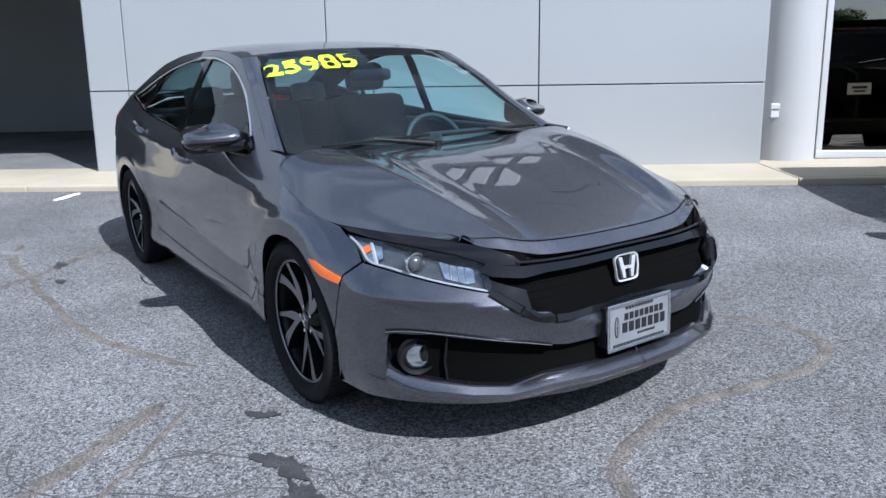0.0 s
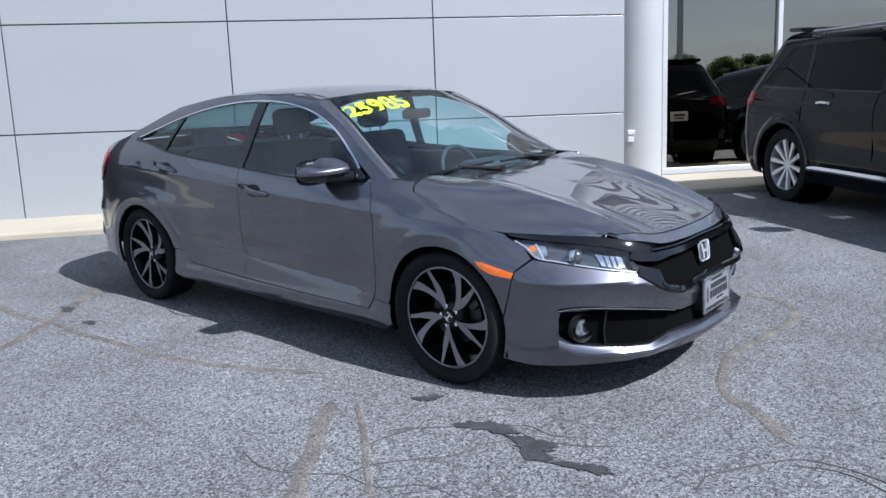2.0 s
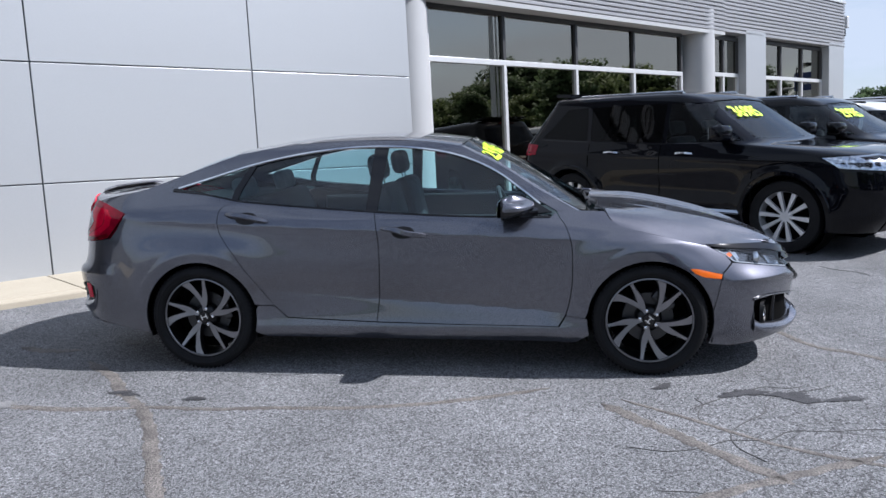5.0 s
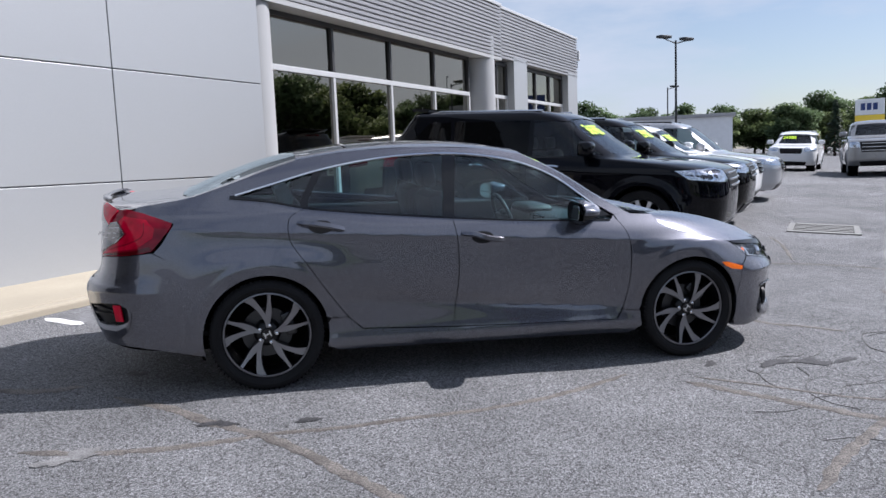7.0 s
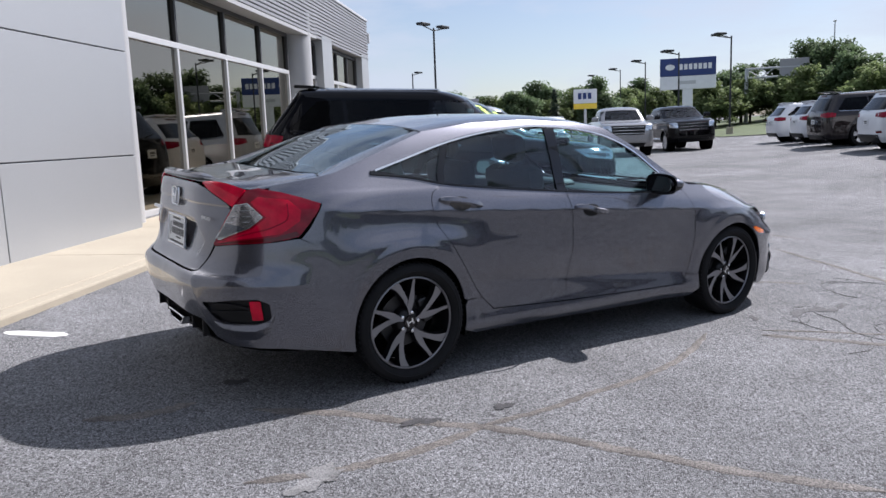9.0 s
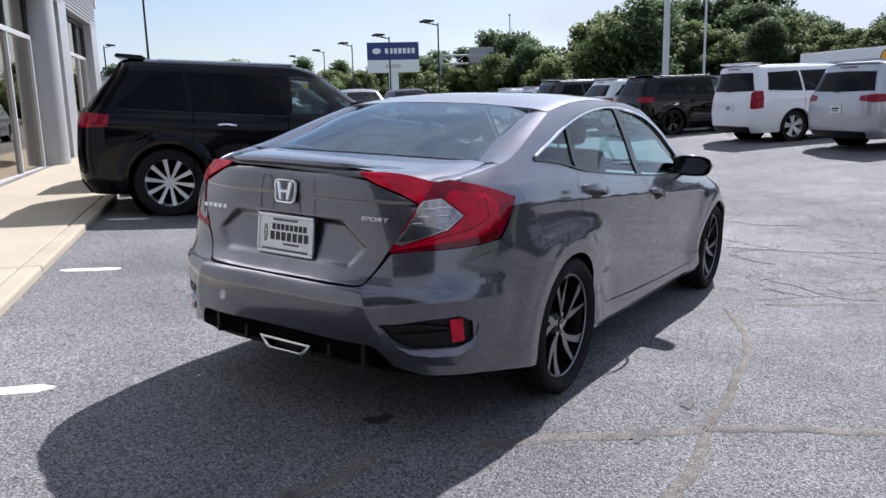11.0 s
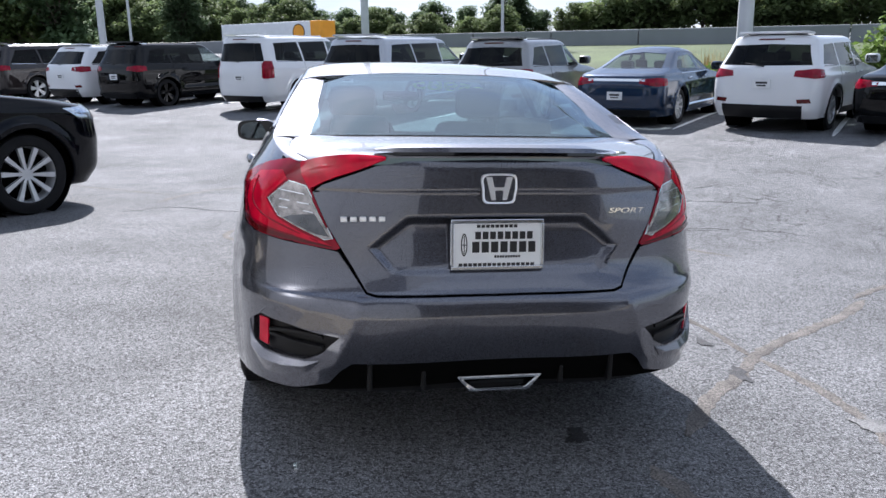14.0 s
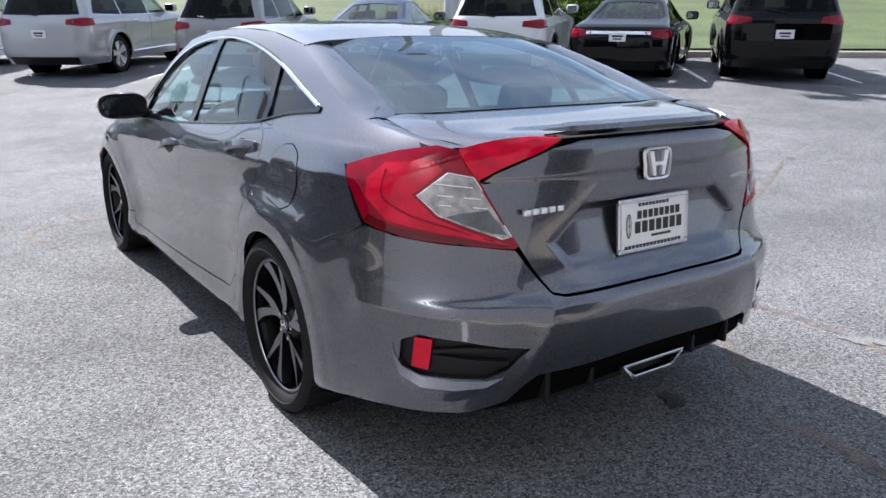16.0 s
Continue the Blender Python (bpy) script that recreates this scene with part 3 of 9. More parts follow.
# nets of fine cracks
rng = random.Random(19)
for cx, cy, rx_, ry_, count in CRACKED:
    for _ in range(count):
        x, y, a = cx + rng.uniform(-rx_, rx_), cy + rng.uniform(-ry_, ry_), rng.choice((0.85, 2.42)) + rng.uniform(-0.5, 0.5)
        line = [(x, y)]
        for _ in range(rng.randint(4, 9)):
            a += rng.uniform(-0.75, 0.75)
            step = rng.uniform(0.07, 0.17)
            line.append((line[-1][0] + step * math.cos(a), line[-1][1] + step * math.sin(a)))
        ribbon("hairline_crack", line, rng.uniform(0.004, 0.008), crack_dark, "thin dark crack in old asphalt", rough=0.7, smooth_line=False)

rng = random.Random(7)
for x0, y0, heading, steps in ((1.2, -2.3, 0.2, 9), (1.7, -2.0, 2.2, 8), (2.4, -1.6, 2.6, 8), (3.2, -2.9, 2.0, 9), (3.8, -2.0, 2.9, 9), (3.0, -4.3, 1.1, 9),
                               (4.6, -3.4, 2.4, 9), (-3.0, 1.6, 0.9, 7), (3.3, 1.3, 1.2, 8), (5.0, -1.0, 2.0, 9)):
    line, a = [(x0, y0)], heading
    for _ in range(steps):
        a += rng.uniform(-0.7, 0.7)
        line.append((line[-1][0] + 0.17 * math.cos(a), line[-1][1] + 0.17 * math.sin(a)))
    ribbon("hairline_crack", line, 0.0045, crack_dark, "thin dark crack in old asphalt", rough=0.75, smooth_line=False)


def blot(name, x, y, size, mat, label, stretch=1.0, turn=0.0, seed=1, up=0.0045):
    """An irregular flat stain on the ground."""
    rng = random.Random(seed)
    ph = [rng.uniform(0, 6.28) for _ in range(5)]
    bm = bmesh.new()
    mid = bm.verts.new((x, y, lot(*sn(x, y)) + up + 0.001))
    ring = []
    for k in range(56):
        a = 2 * math.pi * k / 56
        r = size * (1 + 0.30 * math.sin(2 * a + ph[0]) + 0.22 * math.sin(3 * a + ph[1]) + 0.16 * math.sin(7 * a + ph[2]) + 0.10 * math.sin(13 * a + ph[3]) + 0.08 * math.sin(21 * a + ph[4]))
        u, v = r * stretch * math.cos(a), r * math.sin(a)
        px, py = x + u * math.cos(turn) - v * math.sin(turn), y + u * math.sin(turn) + v * math.cos(turn)
        ring.append(bm.verts.new((px, py, lot(*sn(px, py)) + up)))
    for k in range(56):
        bm.faces.new((mid, ring[k], ring[(k + 1) % 56]))
    tagged(part(name, bm, mat, None, label, smooth=60, kind="structure"), category="stain")


blot("oil_stain", 1.80, -1.15, 0.055, oil_stain, "dark oil drip on the asphalt", 1.8, 0.3, 3)
blot("oil_stain", 2.05, -1.19, 0.06, oil_stain, "dark oil drip on the asphalt", 2.0, -0.1, 5)
blot("oil_stain", 1.40, -1.07, 0.035, oil_stain, "dark oil drip on the asphalt", 1.5, 0.8, 8)
blot("oil_stain", 2.30, -1.21, 0.035, oil_stain, "dark oil drip on the asphalt", 2.4, 0.2, 18)
blot("oil_stain", -2.14, -0.38, 0.045, oil_stain, "small black oil drip on the asphalt", 1.2, 0.2, 9)
blot("oil_stain", -1.17, -1.42, 0.035, oil_stain, "small dark drip on the asphalt", 1.4, 0.4, 11)
blot("oil_stain", -1.62, -1.36, 0.04, oil_stain, "small dark drip on the asphalt", 2.0, 0.0, 12)
blot("dry_mark", -2.25, -1.62, 0.07, pale_stain, "pale scuffed patch on the asphalt", 1.6, 0.3, 14)


def site_box(name, s0, s1, n0, n1, z0, z1, mat, label="", parent=None, bevel=0.0, kind="structure", category=""):
    ob = part(name, box(s0, s1, n0, n1, z0, z1, bevel), mat, parent, label, kind=kind if parent is None else "")
    if parent is None:
        ob.matrix_basis = SITE
        tagged(ob, category=category)
    return ob


# pavement of cast concrete slabs with a low kerb
pavement = tagged(new("pavement"), "pale beige concrete pavement along the showroom wall", "pavement", kind="structure")
pavement.matrix_basis = SITE
PAVE_Z = 0.235


def slab(s0, s1, n0, n1, lift=0.0):
    bm = box(s0 + 0.004, s1 - 0.004, n0, n1, -0.3, 0.0, 0.012)
    for v in bm.verts:
        v.co.z += PAVE_Z - 0.01 * (4.68 - v.co.y) + 0.01126 * v.co.x + lift
    return part("slab", bm, concrete, pavement)


edges_s = [-19.4, -16.4, -13.4, -10.4, -7.4, -4.4, -1.4, 1.6, 3.66, 6.6, 9.6, 12.6, 15.6, 18.6, 21.0]
for a, b in zip(edges_s, edges_s[1:]):
    slab(a, b, 3.46, 12.0 if b <= -4.3 else (4.72 if b <= 3.7 else 5.5))
for a, b in zip(edges_s, edges_s[1:]):
    part("kerb_stone", (lambda bm: [setattr(v.co, "z", v.co.z + PAVE_Z - 0.014 + 0.01126 * v.co.x) for v in bm.verts] and bm)(box(a + 0.003, b - 0.003, 3.30, 3.455, -0.3, 0.0, 0.02)), concrete, pavement)

for s in (-3.72, -0.97, 1.70, 4.42, 7.12, 9.82, 12.52):
    a, b = site(s, 3.20), site(s, 2.76)
    ribbon("parking_line", [(a.x, a.y), ((a.x + b.x) / 2, (a.y + b.y) / 2), (b.x, b.y)], 0.10, line_paint, "short worn white parking line", rough=0.06)
for k in range(14):
    s = -7.1 + 2.75 * k
    a, b = site(s, -10.9), site(s, -15.8)
    ribbon("parking_line", [(a.x, a.y), ((a.x + b.x) / 2, (a.y + b.y) / 2), (b.x, b.y)], 0.10, line_paint, "long white parking line between the bays", rough=0.05)

# ---- showroom ----
wall = tagged(new("wall_front"), "white metal panel wall of a car showroom", "wall", kind="structure")
wall.matrix_basis = SITE
part("wall_core", box(-4.37, 3.65, 4.705, 5.2, -0.2, 6.6), joint_grey, wall)
cols = [-4.38, -3.87, -1.34, 1.155, 3.66]
rows_z = [0.02, 1.18, 2.43, 3.68, 4.93, 6.6]
for i in range(4):
    for j in range(5):
        z0 = rows_z[j]
        part("wall_panel", box(cols[i] + 0.008, cols[i + 1] - 0.008, 4.68, 4.708, z0 + 0.008, rows_z[j + 1] - 0.008, 0.003), panel_white if j < 3 else panel_dark, wall)
for z0, z1 in zip(rows_z, rows_z[1:]):
    skin = panel_white if z0 < 3.6 else panel_dark
    part("wall_panel", box(-4.392, -4.366, 4.70, 5.2, z0 + 0.008, z1 - 0.008), skin, wall)
    part("wall_panel", box(3.646, 3.672, 4.70, 5.2, z0 + 0.008, z1 - 0.008), skin, wall)

# dealer's sign on the dark upper wall, mirrored in the paintwork: bars for its letters and a plain oval emblem
sign = thing("wall_sign", SITE @ pose(0.35, 4.66, 0), "bright raised sign on the dark upper wall", "sign")
for k in range(7):
    part("bar", box(-1.30 + 0.38 * k, -1.30 + 0.38 * k + 0.25, -0.05, 0.02, 3.92, 4.30, 0.01), alu, sign)
bm = lathe([(-0.05, 0.20), (0.02, 0.20), (0.02, 0.25), (-0.05, 0.25), (-0.05, 0.20)], 28)
bmesh.ops.transform(bm, matrix=Matrix.Translation((-0.05, 0, 4.80)) @ Matrix.Diagonal((0.8, 1, 1.5, 1)), verts=bm.verts)
part("emblem", bm, alu, sign, smooth=40)
part("emblem_bar", box(-0.07, -0.03, -0.04, 0.01, 4.50, 5.10), alu, sign)

for s, n in ((4.08, 5.24), (12.42, 5.25)):
    bm = tube((0, 0, -0.1), (0, 0, 4.2), 0.34 if s < 5 else 0.40, sides=48)
    c = part("column", bm, column_grey, None, "round pale grey painted column", smooth=40, kind="structure")
    c.matrix_basis = SITE @ pose(s, n, 0)
    tagged(c, category="column")
tap = thing("wall_box", SITE @ pose(3.86, 4.965, 0.86), "small grey utility box on the column", "utility box")
part("casing", box(-0.045, 0.045, -0.06, 0.03, -0.08, 0.08, 0.008), steel_pale, tap)
part("cover", box(-0.05, 0.05, -0.075, -0.06, 0.02, 0.075, 0.004), alu, tap)


def window_wall(name, s0, s1, z0, z1, n, mullions, transom, label):
    w = tagged(new(name), label, "window", kind="structure")
    w.matrix_basis = SITE
    f = 0.07
    part("window_sill", box(s0, s1, n - 0.06, n + 0.06, z0, z0 + 0.11, 0.006), alu, w)
    part("head_frame", box(s0, s1, n - 0.05, n + 0.05, z1 - 0.07, z1, 0.004), dark_frame, w)
    part("transom", box(s0, s1, n - 0.055, n + 0.05, transom - 0.045, transom + 0.045, 0.006), alu, w)
    uprights = [s0 + f / 2, *mullions, s1 - f / 2]
    for s in uprights:
        part("mullion", box(s - f / 2, s + f / 2, n - 0.058, n + 0.05, z0 + 0.112, transom - 0.047, 0.006), alu, w)
        part("mullion", box(s - f / 2, s + f / 2, n - 0.058, n + 0.05, transom + 0.047, z1 - 0.072, 0.006), alu if s == uprights[0] else dark_frame, w)
    for a, b in zip(uprights, uprights[1:]):
        part("pane", box(a + f / 2, b - f / 2, n - 0.006, n + 0.006, z0 + 0.112, transom - 0.047), window_glass, w)
        part("pane", box(a + f / 2, b - f / 2, n - 0.006, n + 0.006, transom + 0.047, z1 - 0.072), window_glass, w)
    return w


window_wall("window_1", 4.44, 11.78, 0.27, 3.66, 5.25, [6.2, 8.14, 9.98], 2.80, "tall dark showroom windows in pale aluminium frames")
window_wall("window_2", 13.0, 14.42, 0.40, 3.74, 5.35, [13.72], 2.86, "dark double window with pale transom")
window_wall("window_3", 15.42, 19.15, 0.40, 3.76, 5.35, [16.66, 17.9], 2.86, "dark triple window with pale transom")
site_box("wall_pier_1", 14.42, 15.42, 5.10, 5.6, 0.2, 3.9, panel_white, "white wall pier between windows", category="wall")
site_box("wall_pier_2", 19.15, 20.15, 5.10, 5.6, 0.2, 3.9, panel_white, "white corner pier of the showroom", category="wall")
site_box("wall_pier_3", 11.78, 13.0, 5.35, 5.6, 0.2, 3.9, grey_wall, "grey wall behind a round column", category="wall")
site_box("wall_pier_4", 3.675, 4.44, 5.30, 5.6, 0.2, 3.9, column_grey, "grey wall behind a round column", category="wall")
site_box("wall_end", 20.0, 20.15, 5.6, 24, 0.2, 4.0, panel_white, "white side wall of the showroom", category="wall")
site_box("wall_back", -30, 20.1, 24, 24.2, 0.0, 5.0, grey_wall, "plain back wall of the showroom", category="wall")
site_box("floor", 3.7, 20.0, 5.36, 24, 0.30, 0.34, room_dark, "showroom floor, coloured dark for the dim room", category="floor")
site_box("ceiling", 3.7, 20.0, 5.36, 24, 3.70, 3.8, room_dark, "showroom ceiling, coloured dark for the dim room", category="ceiling")
site_box("wall_inner", 3.7, 20.0, 14.0, 14.2, 0.3, 3.8, room_dark, "inner showroom wall, coloured dark for the dim room", category="wall")

fascia = tagged(new("fascia"), "grey ribbed metal fascia above the showroom windows", "fascia", kind="structure")
fascia.matrix_basis = SITE


def ribbed(s0, s1, n, z0, z1):
    part("fascia_core", box(s0, s1, n + 0.04, n + 0.4, z0, z1), alu_grey, fascia)
    count = int((z1 - z0) / 0.085)
    step = (z1 - z0) / count
    for k in range(count):
        z = z0 + step * k
        part("rib", box(s0 - 0.01, s1 + 0.01, n, n + 0.045, z + 0.008, z + step - 0.022, 0.006), alu_grey, fascia)
    part("coping", box(s0 - 0.02, s1 + 0.02, n - 0.03, n + 0.42, z1, z1 + 0.08, 0.01), alu, fascia)


ribbed(3.68, 12.98, 4.85, 3.74, 4.95)
ribbed(13.0, 20.2, 5.10, 3.80, 5.03)
part("soffit", box(3.68, 13.0, 4.86, 5.5, 3.66, 3.735), column_grey, fascia)
part("roof_deck", box(-4.3, 20.1, 5.25, 24, 4.95, 5.0), grey_wall, fascia)
lamp = thing("wall_floodlight", SITE @ pose(20.28, 5.2, 4.45), "small grey floodlight on the fascia corner", "lamp")
part("bracket", box(-0.08, 0.0, -0.05, 0.05, -0.25, 0.25, 0.01), steel_pale, lamp)
part("head", box(0.0, 0.14, -0.14, 0.14, -0.08, 0.26, 0.03), steel_pale, lamp)
part("tail_box", box(0.0, 0.1, -0.07, 0.07, -0.3, -0.1, 0.02), steel_dark, lamp)

# covered drive to the side of the wall
site_box("wall_bay_back", -19.4, -4.4, 11.6, 11.8, 0, 4.6, grey_wall, "grey back wall of a covered drive", category="wall")
site_box("wall_bay_end", -4.42, -4.2, 5.2, 11.8, 0, 4.6, grey_wall, "grey side wall of a covered drive", category="wall")
site_box("wall_bay_far", -19.6, -19.4, 4.7, 11.8, 0, 4.6, grey_wall, "grey far wall of a covered drive", category="wall")
site_box("ceiling_bay", -19.6, -4.3, 4.7, 11.8, 3.5, 3.7, room_dark, "soffit of a covered drive, coloured dark for its shade", category="ceiling")
site_box("fascia_bay", -19.6, -4.40, 4.68, 4.9, 3.5, 6.6, panel_white, "white fascia over a covered drive", category="fascia")
door = tagged(new("door_1"), "dark double door at the back of the covered drive", "door", kind="structure")
door.matrix_basis = SITE @ pose(-6.3, 11.58, 0.22)
part("door_frame", box(-1.0, 1.0, -0.06, 0.0, 0, 3.0, 0.01), dark_frame, door)
part("door_leaf", box(-0.92, -0.01, -0.09, -0.06, 0.03, 2.9, 0.008), shell_black, door)
part("door_leaf", box(0.01, 0.92, -0.09, -0.06, 0.03, 2.9, 0.008), shell_black, door)
part("door_handle", tube((0.08, -0.13, 0.9), (0.08, -0.13, 1.5), 0.015), chrome, door)

# drain grate in the low line of the lot
grate = tagged(new("drain_grate"), "square iron storm drain grate set in the asphalt", "drain", kind="structure")
gs, gn = sn(7.16, 4.71)
gx, gy = (site(gs + .5, gn) - site(gs - .5, gn)).normalized(), (site(gs, gn + .5) - site(gs, gn - .5)).normalized()
gz, gp = gx.cross(gy).normalized(), site(gs, gn, 0.004)
grate.matrix_basis = Matrix(((gx.x, gy.x, gz.x, gp.x), (gx.y, gy.y, gz.y, gp.y), (gx.z, gy.z, gz.z, gp.z), (0, 0, 0, 1)))
part("frame", (lambda bm: add_box(add_box(add_box(add_box(bm, -0.62, 0.62, -0.5, -0.42, -0.03, 0.012), -0.62, 0.62, 0.42, 0.5, -0.03, 0.012), -0.62, -0.54, -0.42, 0.42, -0.03, 0.012), 0.54, 0.62, -0.42, 0.42, -0.03, 0.012))(bmesh.new()), grate_iron, grate)
# flat dark sheet, its colour stands for the shaded hole between the bars
part("pit", box(-0.54, 0.54, -0.42, 0.42, 0.001, 0.004), crack_dark, grate)
for k in range(6):
    part("bar", box(-0.5 + 0.2 * k - 0.05, -0.5 + 0.2 * k + 0.05, -0.42, 0.42, 0.004, 0.011), grate_iron, grate)

# ---- the grey sedan ----
# built in its own frame: x ahead, y to its left, z up from the ground under its wheels; halves are drawn on +y and mirrored
AXLE_F, AXLE_R, TYRE_R = 1.35, -1.35, 0.322
SIDE_X = [1.35, 0.90, 0.20, -0.50, -1.00, -1.40]
# level: height, front corner rows (x, y), half widths at SIDE_X, rear corner rows
LEVELS = [
    (0.17, [(2.29, 0), (2.265, .30), (2.19, .49), (2.03, .69), (1.87, .80), (1.70, .845)], [.86, .83, .83, .83, .83, .86], [(-1.85, .83), (-2.05, .765), (-2.16, .66), (-2.23, .45), (-2.25, 0)]),
    (0.24, [(2.325, 0), (2.295, .32), (2.22, .50), (2.06, .705), (1.885, .825), (1.70, .868)], [.89, .874, .876, .876, .876, .89], [(-1.85, .865), (-2.08, .80), (-2.21, .68), (-2.28, .45), (-2.30, 0)]),
    (0.31, [(2.30, 0), (2.275, .32), (2.21, .50), (2.055, .71), (1.885, .832), (1.70, .873)], [.895, .864, .864, .864, .866, .895], [(-1.85, .872), (-2.09, .805), (-2.225, .68), (-2.305, .45), (-2.325, 0)]),
    (0.42, [(2.275, 0), (2.27, .30), (2.235, .47), (2.09, .68), (1.915, .815), (1.71, .877)], [.90, .860, .855, .855, .862, .90], [(-1.85, .876), (-2.09, .808), (-2.235, .68), (-2.325, .45), (-2.345, 0)]),
    (0.52, [(2.262, 0), (2.26, .30), (2.225, .47), (2.085, .67), (1.91, .805), (1.71, .878)], [.902, .870, .866, .866, .872, .902], [(-1.85, .876), (-2.085, .81), (-2.23, .685), (-2.335, .45), (-2.355, 0)]),
    (0.61, [(2.235, 0), (2.235, .30), (2.20, .47), (2.06, .65), (1.89, .785), (1.70, .872)], [.902, .882, .880, .880, .884, .902], [(-1.85, .873), (-2.08, .81), (-2.225, .685), (-2.33, .45), (-2.35, 0)]),
    (0.70, [(2.205, 0), (2.20, .30), (2.165, .46), (2.03, .63), (1.86, .755), (1.68, .835)], [.896, .884, .884, .885, .888, .898], [(-1.85, .868), (-2.07, .80), (-2.20, .685), (-2.285, .45), (-2.30, 0)]),
    (0.76, [(2.15, 0), (2.14, .30), (2.10, .45), (1.98, .60), (1.82, .725), (1.66, .803)], [.880, .877, .877, .878, .882, .887], [(-1.85, .862), (-2.065, .795), (-2.19, .685), (-2.28, .45), (-2.295, 0)]),
    (0.85, [(2.0, 0), (1.98, .28), (1.92, .42), (1.80, .56), (1.66, .66), (1.52, .74)], [.825, .855, .862, .864, .866, .861], [(-1.85, .846), (-2.06, .782), (-2.18, .675), (-2.275, .45), (-2.29, 0)]),
    (0.93, [(1.9, 0), (1.88, .26), (1.82, .40), (1.72, .52), (1.60, .60), (1.47, .66)], [.755, .803, .838, .845, .851, .844], [(-1.85, .828), (-2.05, .765), (-2.165, .665), (-2.268, .43), (-2.285, 0)]),
    (1.00, [(1.8, 0), (1.78, .25), (1.72, .38), (1.64, .48), (1.55, .56), (1.44, .61)], [.70, .755, .795, .805, .822, .826], [(-1.85, .800), (-2.045, .735), (-2.15, .645), (-2.258, .41), (-2.278, 0)]),
    (1.06, [(1.7, 0), (1.68, .24), (1.64, .36), (1.58, .45), (1.5, .52), (1.41, .57)], [.66, .718, .765, .777, .790, .788], [(-1.85, .755), (-2.03, .69), (-2.135, .61), (-2.248, .39), (-2.27, 0)]),
    (1.16, [(1.6, 0), (1.58, .22), (1.55, .33), (1.51, .41), (1.46, .48), (1.40, .53)], [.61, .668, .718, .730, .735, .725], [(-1.80, .678), (-1.93, .60), (-2.0, .52), (-2.08, .33), (-2.1, 0)]),
    (1.26, [(1.6, 0), (1.58, .20), (1.55, .30), (1.51, .37), (1.46, .43), (1.40, .48)], [.56, .618, .668, .680, .678, .655], [(-1.75, .605), (-1.85, .53), (-1.9, .46), (-1.95, .3), (-1.97, 0)]),
    (1.34, [(1.6, 0), (1.58, .18), (1.55, .27), (1.51, .33), (1.46, .39), (1.40, .43)], [.50, .565, .620, .632, .618, .580], [(-1.7, .53), (-1.8, .46), (-1.83, .4), (-1.87, .27), (-1.9, 0)]),
    (1.42, [(1.6, 0), (1.58, .15), (1.55, .22), (1.51, .27), (1.46, .31), (1.40, .35)], [.42, .48, .545, .556, .535, .49], [(-1.6, .45), (-1.7, .4), (-1.73, .35), (-1.77, .24), (-1.8, 0)]),
]


